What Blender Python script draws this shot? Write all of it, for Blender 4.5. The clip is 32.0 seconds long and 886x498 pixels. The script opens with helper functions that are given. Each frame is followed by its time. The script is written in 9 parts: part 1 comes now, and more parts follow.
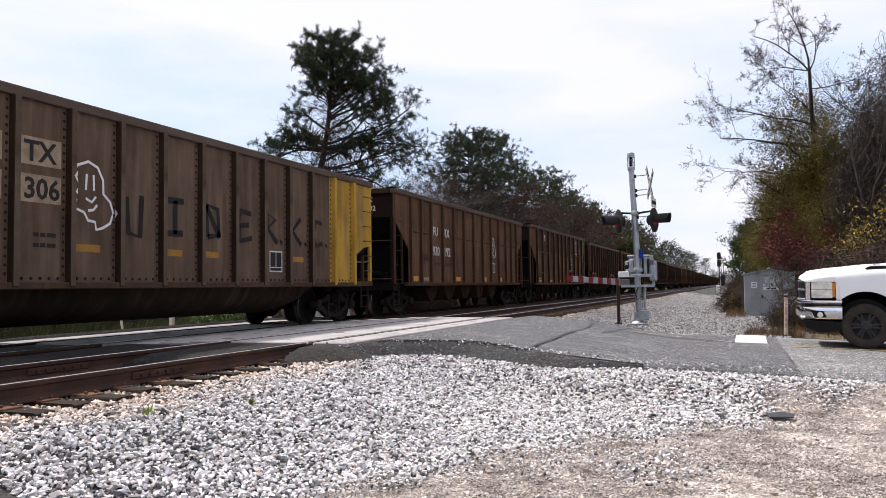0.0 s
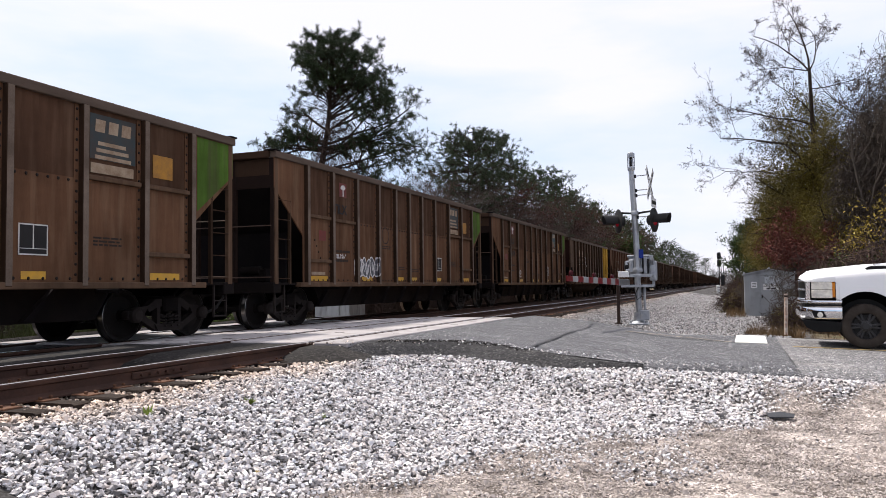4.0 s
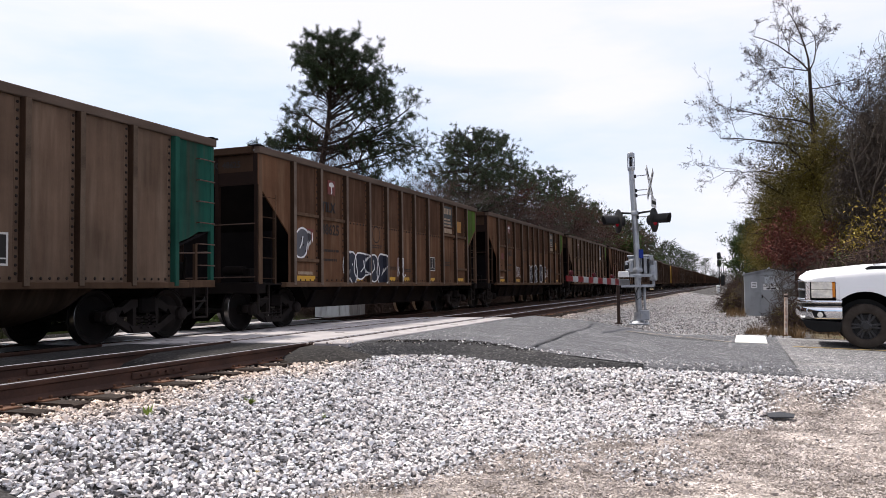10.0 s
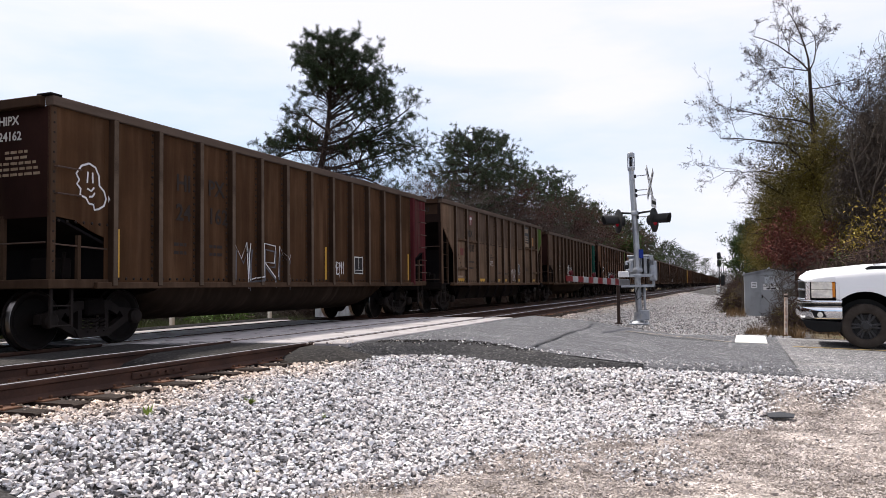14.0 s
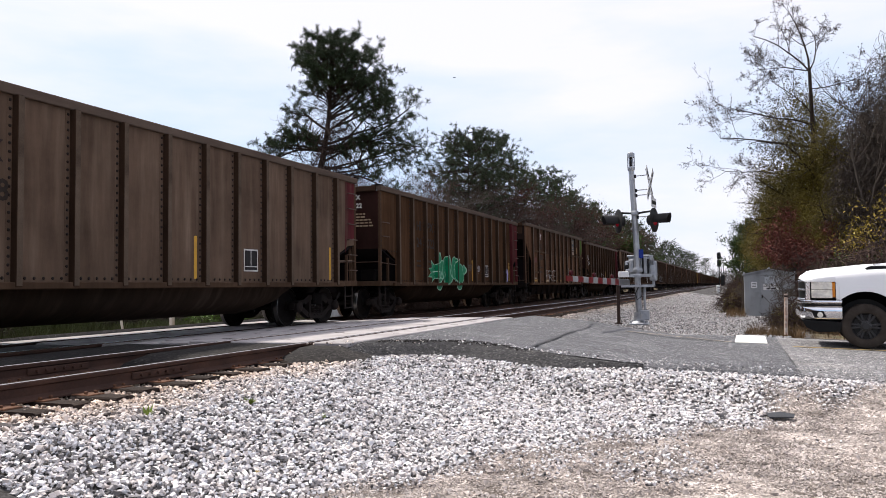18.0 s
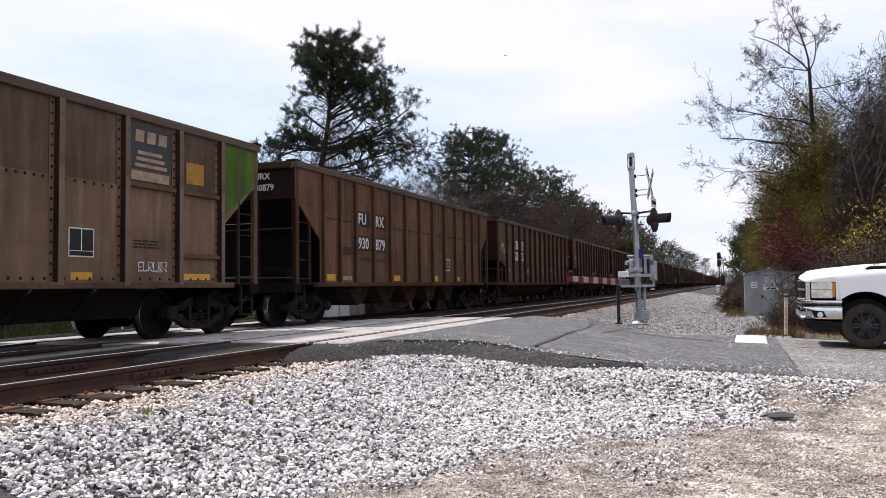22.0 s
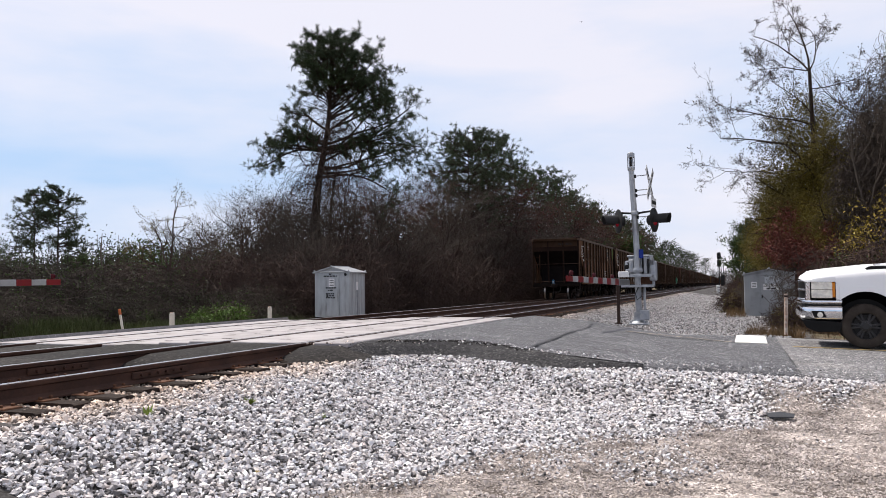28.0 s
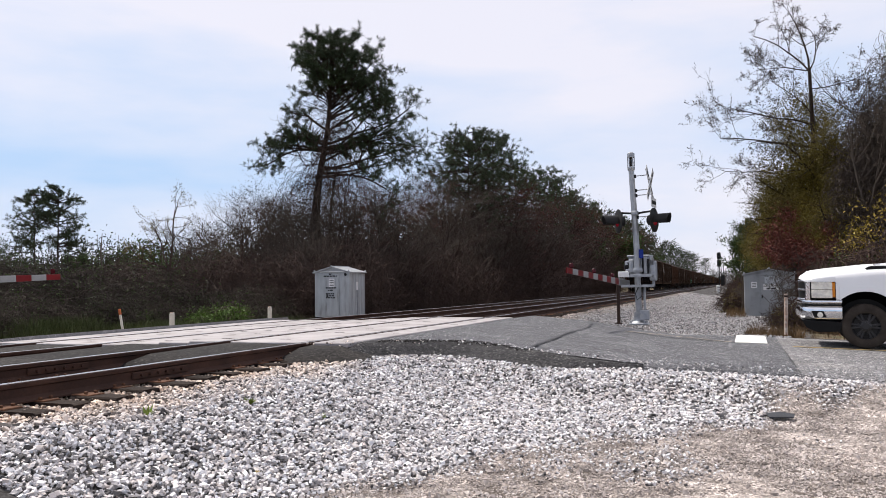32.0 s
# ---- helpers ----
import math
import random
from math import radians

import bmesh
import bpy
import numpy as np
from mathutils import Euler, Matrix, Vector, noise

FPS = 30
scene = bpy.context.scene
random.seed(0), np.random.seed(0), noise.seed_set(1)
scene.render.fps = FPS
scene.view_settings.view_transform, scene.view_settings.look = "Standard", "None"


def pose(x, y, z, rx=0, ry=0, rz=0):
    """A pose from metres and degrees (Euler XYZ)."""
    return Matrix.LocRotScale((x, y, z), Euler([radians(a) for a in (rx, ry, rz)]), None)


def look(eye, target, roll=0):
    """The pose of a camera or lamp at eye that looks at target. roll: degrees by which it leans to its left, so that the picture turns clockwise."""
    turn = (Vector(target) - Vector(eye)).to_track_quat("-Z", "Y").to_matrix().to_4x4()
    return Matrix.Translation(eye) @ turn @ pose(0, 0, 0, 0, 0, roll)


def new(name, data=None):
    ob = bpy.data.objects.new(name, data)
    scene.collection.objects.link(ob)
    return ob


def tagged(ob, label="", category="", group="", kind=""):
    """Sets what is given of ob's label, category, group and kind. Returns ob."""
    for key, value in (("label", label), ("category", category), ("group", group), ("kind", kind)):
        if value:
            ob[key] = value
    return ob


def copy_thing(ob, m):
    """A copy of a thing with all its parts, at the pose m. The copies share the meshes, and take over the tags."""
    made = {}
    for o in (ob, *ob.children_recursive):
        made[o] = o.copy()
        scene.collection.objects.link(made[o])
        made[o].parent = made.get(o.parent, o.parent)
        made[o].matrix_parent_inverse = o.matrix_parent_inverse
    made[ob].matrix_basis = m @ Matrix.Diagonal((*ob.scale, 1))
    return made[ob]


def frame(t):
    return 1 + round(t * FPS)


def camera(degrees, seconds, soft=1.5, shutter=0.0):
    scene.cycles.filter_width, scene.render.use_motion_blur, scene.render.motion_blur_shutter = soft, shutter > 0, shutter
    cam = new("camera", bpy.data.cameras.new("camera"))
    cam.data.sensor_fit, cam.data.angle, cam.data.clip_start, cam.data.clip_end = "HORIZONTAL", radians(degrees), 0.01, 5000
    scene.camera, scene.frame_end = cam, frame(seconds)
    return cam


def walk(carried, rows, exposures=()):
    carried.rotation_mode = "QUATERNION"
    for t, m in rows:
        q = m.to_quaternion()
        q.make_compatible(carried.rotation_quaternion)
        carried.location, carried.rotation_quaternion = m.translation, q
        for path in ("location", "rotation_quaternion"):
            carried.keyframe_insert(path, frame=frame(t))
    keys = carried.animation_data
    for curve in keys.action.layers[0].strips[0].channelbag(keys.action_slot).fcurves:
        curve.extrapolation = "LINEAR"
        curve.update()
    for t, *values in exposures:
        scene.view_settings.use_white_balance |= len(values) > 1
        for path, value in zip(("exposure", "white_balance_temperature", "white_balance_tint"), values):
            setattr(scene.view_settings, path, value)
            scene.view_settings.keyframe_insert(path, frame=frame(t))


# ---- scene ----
# ---------------------------------------------------------------- camera
EYE = (0.0, 0.0, 0.81)
YAW, PITCH, ROLL = 20.704, 2.801, 0.769
cam = camera(59.69, 32.0, soft=0.6, shutter=0.0)
cam_pose = look(EYE, (-math.sin(radians(YAW)) * math.cos(radians(PITCH)), math.cos(radians(YAW)) * math.cos(radians(PITCH)),
                      EYE[2] + math.sin(radians(PITCH))), -ROLL)
walk(cam, [(0.0, cam_pose), (32.0, cam_pose)], [(0.0, 0.44), (24.0, 0.44), (25.2, 0.30), (27.4, 0.25), (32.0, 0.25)])

# ---------------------------------------------------------------- light
world = bpy.data.worlds.new("sky")
scene.world = world
world.use_nodes = True
wn, wl = world.node_tree.nodes, world.node_tree.links
sky = wn.new("ShaderNodeTexSky")
sky.sky_type, sky.sun_disc = "NISHITA", False
sky.sun_elevation, sky.sun_rotation = radians(56), radians(-73)
sky.air_density, sky.dust_density, sky.ozone_density = 1.0, 1.5, 1.5
tc = wn.new("ShaderNodeTexCoord")
mp = wn.new("ShaderNodeMapping")
mp.inputs["Scale"].default_value = (1.0, 1.0, 4.0)
cl = wn.new("ShaderNodeTexNoise")
cl.inputs["Scale"].default_value, cl.inputs["Detail"].default_value, cl.inputs["Roughness"].default_value = 1.5, 6, 0.52
# thin cloud is thickest overhead and along the horizon
sp = wn.new("ShaderNodeSeparateXYZ")
high = wn.new("ShaderNodeMapRange")
high.inputs["From Min"].default_value, high.inputs["From Max"].default_value = 0.16, 0.36
high.inputs["To Min"].default_value, high.inputs["To Max"].default_value = 0.0, 0.30
low = wn.new("ShaderNodeMapRange")
low.inputs["From Min"].default_value, low.inputs["From Max"].default_value = 0.13, 0.0
low.inputs["To Min"].default_value, low.inputs["To Max"].default_value = 0.0, 0.28
sums = [wn.new("ShaderNodeMath"), wn.new("ShaderNodeMath")]
ramp = wn.new("ShaderNodeMapRange")
ramp.inputs["From Min"].default_value, ramp.inputs["From Max"].default_value = 0.47, 0.76
ramp.inputs["To Min"].default_value, ramp.inputs["To Max"].default_value = 0.04, 1.0
mix = wn.new("ShaderNodeMix")
mix.data_type = "RGBA"
mix.inputs["A"].default_value = (5.4, 7.5, 10.7, 1)
mix.inputs["B"].default_value = (9.95, 9.8, 10.9, 1)
veil = wn.new("ShaderNodeMix")
veil.data_type = "RGBA"
veil.inputs["Factor"].default_value = 0.88
wl.new(tc.outputs["Generated"], mp.inputs["Vector"])
wl.new(tc.outputs["Generated"], sp.inputs["Vector"])
wl.new(mp.outputs["Vector"], cl.inputs["Vector"])
wl.new(sp.outputs["Z"], high.inputs["Value"])
wl.new(sp.outputs["Z"], low.inputs["Value"])
wl.new(cl.outputs["Fac"], sums[0].inputs[0])
wl.new(high.outputs["Result"], sums[0].inputs[1])
wl.new(sums[0].outputs[0], sums[1].inputs[0])
wl.new(low.outputs["Result"], sums[1].inputs[1])
wl.new(sums[1].outputs[0], ramp.inputs["Value"])
wl.new(ramp.outputs["Result"], mix.inputs["Factor"])
wl.new(sky.outputs["Color"], veil.inputs["A"])
wl.new(mix.outputs["Result"], veil.inputs["B"])
wl.new(veil.outputs["Result"], wn["Background"].inputs["Color"])
wn["Background"].inputs["Strength"].default_value = 0.080
sun = new("sun", bpy.data.lights.new("sun", "SUN"))
sun.data.energy, sun.data.angle, sun.data.color = 4.1, radians(4), (1.0, 0.93, 0.845)
sun.matrix_world = look((-40, 12, 61), (0, 0, 0))


# ---------------------------------------------------------------- materials
def mat(name, base, second=None, rough=0.8, metal=0.0, scale=4.0, fine=60.0, bump=0.2, amount=0.5, vary=0.0, spec=0.2,
        stain=None, stain_at=(0.55, 0.75), stain_scale=1.5, stretch=(1, 1, 1), emit=0.0):
    """Two scales of noise between base and second, a stain colour, fine relief, and a value shift from object to object."""
    m = bpy.data.materials.new(name)
    m.use_nodes = True
    n, l = m.node_tree.nodes, m.node_tree.links
    bsdf = n["Principled BSDF"]
    second = second or tuple(0.7 * c for c in base)
    co = n.new("ShaderNodeTexCoord")
    mapping = n.new("ShaderNodeMapping")
    mapping.inputs["Scale"].default_value = stretch
    l.new(co.outputs["Object"], mapping.inputs["Vector"])
    big = n.new("ShaderNodeTexNoise")
    big.inputs["Scale"].default_value, big.inputs["Detail"].default_value = scale, 6
    small = n.new("ShaderNodeTexNoise")
    small.inputs["Scale"].default_value, small.inputs["Detail"].default_value = fine, 3
    for t in (big, small):
        l.new(mapping.outputs["Vector"], t.inputs["Vector"])
    add = n.new("ShaderNodeMath")
    add.operation = "MULTIPLY_ADD"
    add.inputs[1].default_value = 0.45
    l.new(small.outputs["Fac"], add.inputs[0])
    l.new(big.outputs["Fac"], add.inputs[2])
    rng = n.new("ShaderNodeMapRange")
    rng.inputs["From Min"].default_value, rng.inputs["From Max"].default_value = 0.72 - 0.5 * amount, 0.72 + 0.5 * amount
    l.new(add.outputs[0], rng.inputs["Value"])
    mx = n.new("ShaderNodeMix")
    mx.data_type = "RGBA"
    mx.inputs["A"].default_value, mx.inputs["B"].default_value = (*base, 1), (*second, 1)
    l.new(rng.outputs["Result"], mx.inputs["Factor"])
    out = mx.outputs["Result"]
    if stain:
        sn = n.new("ShaderNodeTexNoise")
        sn.inputs["Scale"].default_value, sn.inputs["Detail"].default_value = stain_scale, 7
        l.new(mapping.outputs["Vector"], sn.inputs["Vector"])
        sr = n.new("ShaderNodeMapRange")
        sr.inputs["From Min"].default_value, sr.inputs["From Max"].default_value = stain_at
        l.new(sn.outputs["Fac"], sr.inputs["Value"])
        ms = n.new("ShaderNodeMix")
        ms.data_type = "RGBA"
        ms.inputs["B"].default_value = (*stain, 1)
        l.new(sr.outputs["Result"], ms.inputs["Factor"])
        l.new(out, ms.inputs["A"])
        out = ms.outputs["Result"]
    if vary:
        info = n.new("ShaderNodeObjectInfo")
        geo = n.new("ShaderNodeNewGeometry")
        both = n.new("ShaderNodeMath")
        both.operation = "ADD"
        l.new(info.outputs["Random"], both.inputs[0])
        l.new(geo.outputs["Random Per Island"], both.inputs[1])
        vr = n.new("ShaderNodeMapRange")
        vr.inputs["From Max"].default_value = 2.0
        vr.inputs["To Min"].default_value, vr.inputs["To Max"].default_value = 1 - vary, 1 + vary
        l.new(both.outputs[0], vr.inputs["Value"])
        hsv = n.new("ShaderNodeHueSaturation")
        l.new(vr.outputs["Result"], hsv.inputs["Value"])
        l.new(out, hsv.inputs["Color"])
        out = hsv.outputs["Color"]
    l.new(out, bsdf.inputs["Base Color"])
    bsdf.inputs["Roughness"].default_value, bsdf.inputs["Metallic"].default_value = rough, metal
    bsdf.inputs["Specular IOR Level"].default_value = spec
    if bump:
        bp = n.new("ShaderNodeBump")
        bp.inputs["Strength"].default_value, bp.inputs["Distance"].default_value = bump, 0.02
        l.new(add.outputs[0], bp.inputs["Height"])
        l.new(bp.outputs["Normal"], bsdf.inputs["Normal"])
    if emit:
        bsdf.inputs["Emission Color"].default_value = (*base, 1)
        bsdf.inputs["Emission Strength"].default_value = emit
    return m


# ---------------------------------------------------------------- mesh helpers
class Shape:
    """Vertices and faces gathered for one mesh."""

    def __init__(self):
        self.v, self.f = [], []

    def add(self, verts, faces):
        k = len(self.v)
        self.v += [tuple(p) for p in verts]
        self.f += [tuple(i + k for i in f) for f in faces]
        return self

    def box(self, x0, x1, y0, y1, z0, z1, c=0.0, m=None):
        """A box with chamfered edges of width c."""
        x0, x1, y0, y1, z0, z1 = min(x0, x1), max(x0, x1), min(y0, y1), max(y0, y1), min(z0, z1), max(z0, z1)
        c = min(c, 0.45 * (x1 - x0), 0.45 * (y1 - y0), 0.45 * (z1 - z0))
        if c <= 0:
            vs = [(x, y, z) for x in (x0, x1) for y in (y0, y1) for z in (z0, z1)]
            fs = [(0, 1, 3, 2), (4, 6, 7, 5), (0, 4, 5, 1), (2, 3, 7, 6), (0, 2, 6, 4), (1, 5, 7, 3)]
        else:
            vs, idx = [], {}
            for i, x in enumerate((x0, x1)):
                for j, y in enumerate((y0, y1)):
                    for k, z in enumerate((z0, z1)):
                        sx, sy, sz = c * (1 - 2 * i), c * (1 - 2 * j), c * (1 - 2 * k)
                        for a, p in enumerate(((x, y + sy, z + sz), (x + sx, y, z + sz), (x + sx, y + sy, z))):
                            idx[i, j, k, a] = len(vs)
                            vs.append(p)
            fs = [tuple(idx[i, j, k, a] for a in range(3)) for i in (0, 1) for j in (0, 1) for k in (0, 1)]
            ring = ((0, 0), (1, 0), (1, 1), (0, 1))
            for s in (0, 1):
                fs.append(tuple(idx[s, j, k, 0] for j, k in ring))
                fs.append(tuple(idx[j, s, k, 1] for j, k in ring))
                fs.append(tuple(idx[j, k, s, 2] for j, k in ring))
            for j in (0, 1):
                for k in (0, 1):
                    fs.append((idx[0, j, k, 1], idx[1, j, k, 1], idx[1, j, k, 2], idx[0, j, k, 2]))
                    fs.append((idx[j, 0, k, 0], idx[j, 1, k, 0], idx[j, 1, k, 2], idx[j, 0, k, 2]))
                    fs.append((idx[j, k, 0, 0], idx[j, k, 1, 0], idx[j, k, 1, 1], idx[j, k, 0, 1]))
        if m is not None:
            vs = [m @ Vector(p) for p in vs]
        return self.add(vs, fs)

    def tube(self, pts, r, k=8, caps=True):
        """A round bar along pts; r is one radius or one per point."""
        pts = [Vector(p) for p in pts]
        rs = r if isinstance(r, (list, tuple)) else [r] * len(pts)
        vs, fs = [], []
        up = None
        for i, p in enumerate(pts):
            d = (pts[min(i + 1, len(pts) - 1)] - pts[max(i - 1, 0)]).normalized()
            if up is None:
                up = Vector((0, 0, 1)) if abs(d.z) < 0.9 else Vector((1, 0, 0))
            a = d.cross(up).normalized()
            b = a.cross(d).normalized()
            up = b
            for j in range(k):
                t = 2 * math.pi * j / k
                vs.append(p + rs[i] * (math.cos(t) * a + math.sin(t) * b))
        for i in range(len(pts) - 1):
            for j in range(k):
                fs.append((i * k + j, i * k + (j + 1) % k, (i + 1) * k + (j + 1) % k, (i + 1) * k + j))
        if caps:
            fs.append(tuple(range(k)))
            fs.append(tuple(range((len(pts) - 1) * k, len(pts) * k)))
        return self.add(vs, fs)

    def lathe(self, profile, k=24, m=None, caps=True):
        """Profile of (radius, height) turned round z."""
        vs, fs = [], []
        for r, z in profile:
            for j in range(k):
                t = 2 * math.pi * j / k
                vs.append((r * math.cos(t), r * math.sin(t), z))
        for i in range(len(profile) - 1):
            for j in range(k):
                fs.append((i * k + j, i * k + (j + 1) % k, (i + 1) * k + (j + 1) % k, (i + 1) * k + j))
        if caps:
            fs.append(tuple(range(k)))
            fs.append(tuple(range((len(profile) - 1) * k, len(profile) * k)))
        if m is not None:
            vs = [m @ Vector(p) for p in vs]
        return self.add(vs, fs)

    def prism(self, outline, a, b, axis="x"):
        """A flat outline of (u, v) drawn out along an axis from a to b."""
        put = {"x": lambda u, v, w: (w, u, v), "y": lambda u, v, w: (u, w, v), "z": lambda u, v, w: (u, v, w)}[axis]
        n = len(outline)
        vs = [put(u, v, a) for u, v in outline] + [put(u, v, b) for u, v in outline]
        fs = [tuple(range(n)), tuple(range(n, 2 * n))] + [(i, (i + 1) % n, n + (i + 1) % n, n + i) for i in range(n)]
        return self.add(vs, fs)

    def mesh(self, name, smooth=False):
        me = bpy.data.meshes.new(name)
        me.from_pydata(self.v, [], self.f)
        bm = bmesh.new()
        bm.from_mesh(me)
        bmesh.ops.recalc_face_normals(bm, faces=bm.faces)
        bm.to_mesh(me)
        bm.free()
        if smooth:
            me.polygons.foreach_set("use_smooth", [True] * len(me.polygons))
            me.set_sharp_from_angle(angle=radians(35))
        return me


def part(name, shape, material, parent=None, label="", smooth=False):
    me = shape if isinstance(shape, bpy.types.Mesh) else shape.mesh(name, smooth)
    if material is not None and not me.materials:
        me.materials.append(material)
    ob = new(name, me)
    if parent is not None:
        ob.parent = parent
    if label:
        ob["label"] = label
    return ob


def thing(name, m, label, category, group="", kind=""):
    ob = new(name)
    ob.matrix_basis = m
    return tagged(ob, label, category, group, kind)


def big_mesh(name, verts, faces, material, smooth=False):
    """A mesh from arrays; faces all have the same number of corners."""
    me = bpy.data.meshes.new(name)
    verts, faces = np.asarray(verts, np.float32), np.asarray(faces, np.int32)
    me.vertices.add(len(verts))
    me.vertices.foreach_set("co", verts.ravel())
    k = faces.shape[1]
    me.loops.add(faces.size)
    me.loops.foreach_set("vertex_index", faces.ravel())
    me.polygons.add(len(faces))
    me.polygons.foreach_set("loop_start", np.arange(0, faces.size, k, dtype=np.int32))
    me.polygons.foreach_set("use_smooth", np.full(len(faces), smooth))
    me.update(calc_edges=True)
    if material is not None:
        me.materials.append(material)
    return me


def join_arrays(pieces):
    vs, fs, k = [], [], 0
    for v, f in pieces:
        vs.append(v)
        fs.append(f + k)
        k += len(v)
    return np.concatenate(vs), np.concatenate(fs)


def frusta(p0, p1, r0, r1, k=4):
    """Tapered bars between two arrays of points, as quads."""
    p0, p1 = np.asarray(p0, float), np.asarray(p1, float)
    r0, r1 = np.asarray(r0, float)[:, None], np.asarray(r1, float)[:, None]
    d = p1 - p0
    d /= np.linalg.norm(d, axis=1, keepdims=True) + 1e-9
    ref = np.where(np.abs(d[:, 2:3]) < 0.9, [[0, 0, 1.0]], [[1.0, 0, 0]])
    a = np.cross(d, ref)
    a /= np.linalg.norm(a, axis=1, keepdims=True) + 1e-9
    b = np.cross(d, a)
    vs = np.empty((len(p0), 2, k, 3))
    for j in range(k):
        t = 2 * math.pi * j / k
        w = math.cos(t) * a + math.sin(t) * b
        vs[:, 0, j], vs[:, 1, j] = p0 + r0 * w, p1 + r1 * w
    base = (np.arange(len(p0)) * 2 * k)[:, None, None]
    j = np.arange(k)
    quad = np.stack([j, (j + 1) % k, k + (j + 1) % k, k + j], 1)[None]
    return vs.reshape(-1, 3), (base + quad).reshape(-1, 4)


# ---------------------------------------------------------------- the plan
# y runs along the track, away; x to the right; z = 0 is the near rail head
TRACK = (-6.85, -10.94)
TRACK_Z = (0.0, -0.08)
GAUGE = 0.755


def smooth(a, b, x):
    t = np.clip((x - a) / (b - a), 0, 1)
    return t * t * (3 - 2 * t)


def road_z(x):
    return -0.02 - 0.33 * (0.25 * smooth(-5.4, -1.2, x) + 0.75 * np.clip((x + 5.4) / 4.2, 0, 1)) - 0.10 * smooth(-1.2, 5, x) - 0.35 * smooth(-12.3, -24, x)


def road_near(x):
    return 11.35 - 0.17 * (x + 0.5)


def ground_z(x, y):
    """Height of the open ground."""
    right = -0.256 - 0.464 * smooth(-5.3, -2.9, x)
    left = -0.34 - 0.37 * smooth(-12.8, -15.5, x)
    z = np.where(x > -9, right, left)
    near_road = smooth(9.7, 11.0, y + 0.17 * (x + 0.5)) * (1 - smooth(19.5, 21.0, y + 0.1 * x))
    edge = y - (road_near(x) - 2.6 * smooth(-3.9, -6.3, x))
    near_road = np.maximum(near_road, smooth(-1.6, -0.40, edge) * smooth(-5.75, -5.35, x) * (1 - smooth(-2.6, -1.6, x)) * (edge < 2))
    z = np.where(near_road > 0, z * (1 - near_road) + near_road * np.minimum(road_z(x) - 0.20 + 0.12 * smooth(-2.8, -1.0, x), z + 0.45), z)
    bank = smooth(20.5, 26, y)
    z = z + bank * np.where(x > -9, 0.12 * smooth(-5, -3, x) * (1 - smooth(0, 3, x)), 0)
    return z


# ---------------------------------------------------------------- ground, road, tracks
def ground_material():
    # dark base under the ballast puts the shade between stones into the colour
    m = mat("ground_mix", (0.085, 0.080, 0.078), (0.03, 0.028, 0.027), rough=0.95, scale=9, fine=38, bump=0.9, amount=0.45)
    n, l = m.node_tree.nodes, m.node_tree.links
    bsdf = n["Principled BSDF"]
    gravel = bsdf.inputs["Base Color"].links[0].from_socket
    zone = n.new("ShaderNodeAttribute")
    zone.attribute_name = "zone"
    sep = n.new("ShaderNodeSeparateColor")
    l.new(zone.outputs["Color"], sep.inputs["Color"])
    co = n.new("ShaderNodeTexCoord")
    for chan, first, second, scale in (("Red", (0.46, 0.405, 0.37), (0.105, 0.088, 0.077), 1.9), ("Green", (0.075, 0.075, 0.035), (0.13, 0.10, 0.07), 1.2),
                                       ("Blue", (0.34, 0.24, 0.17), (0.14, 0.09, 0.06), 5.0)):
        t = n.new("ShaderNodeTexNoise")
        t.inputs["Scale"].default_value, t.inputs["Detail"].default_value, t.inputs["Roughness"].default_value = scale, 9, 0.65
        l.new(co.outputs["Object"], t.inputs["Vector"])
        r = n.new("ShaderNodeMapRange")
        r.inputs["From Min"].default_value, r.inputs["From Max"].default_value = 0.36, 0.56
        l.new(t.outputs["Fac"], r.inputs["Value"])
        c = n.new("ShaderNodeMix")
        c.data_type = "RGBA"
        c.inputs["A"].default_value, c.inputs["B"].default_value = (*first, 1), (*second, 1)
        l.new(r.outputs["Result"], c.inputs["Factor"])
        edge = n.new("ShaderNodeMath")
        edge.operation = "MULTIPLY_ADD"
        edge.inputs[1].default_value = 0.7
        l.new(t.outputs["Fac"], edge.inputs[0])
        l.new(sep.outputs[chan], edge.inputs[2])
        cut = n.new("ShaderNodeMapRange")
        cut.inputs["From Min"].default_value, cut.inputs["From Max"].default_value = 0.72, 0.92
        l.new(edge.outputs[0], cut.inputs["Value"])
        over = n.new("ShaderNodeMix")
        over.data_type = "RGBA"
        l.new(cut.outputs["Result"], over.inputs["Factor"])
        l.new(gravel, over.inputs["A"])
        l.new(c.outputs["Result"], over.inputs["B"])
        gravel = over.outputs["Result"]
    for scale, low, high in ((26.0, 0.6, 1.5), (60.0, 0.65, 1.4)):
        v = n.new("ShaderNodeTexVoronoi")
        v.inputs["Scale"].default_value = scale
        l.new(co.outputs["Object"], v.inputs["Vector"])
        cell = n.new("ShaderNodeSeparateColor")
        l.new(v.outputs["Color"], cell.inputs["Color"])
        r = n.new("ShaderNodeMapRange")
        r.inputs["To Min"].default_value, r.inputs["To Max"].default_value = low, high
        l.new(cell.outputs["Red"], r.inputs["Value"])
        mul = n.new("ShaderNodeMix")
        mul.data_type, mul.blend_type = "RGBA", "MULTIPLY"
        mul.inputs["Factor"].default_value = 1.0
        l.new(gravel, mul.inputs["A"])
        l.new(r.outputs["Result"], mul.inputs["B"])
        gravel = mul.outputs["Result"]
    l.new(gravel, bsdf.inputs["Base Color"])
    return m


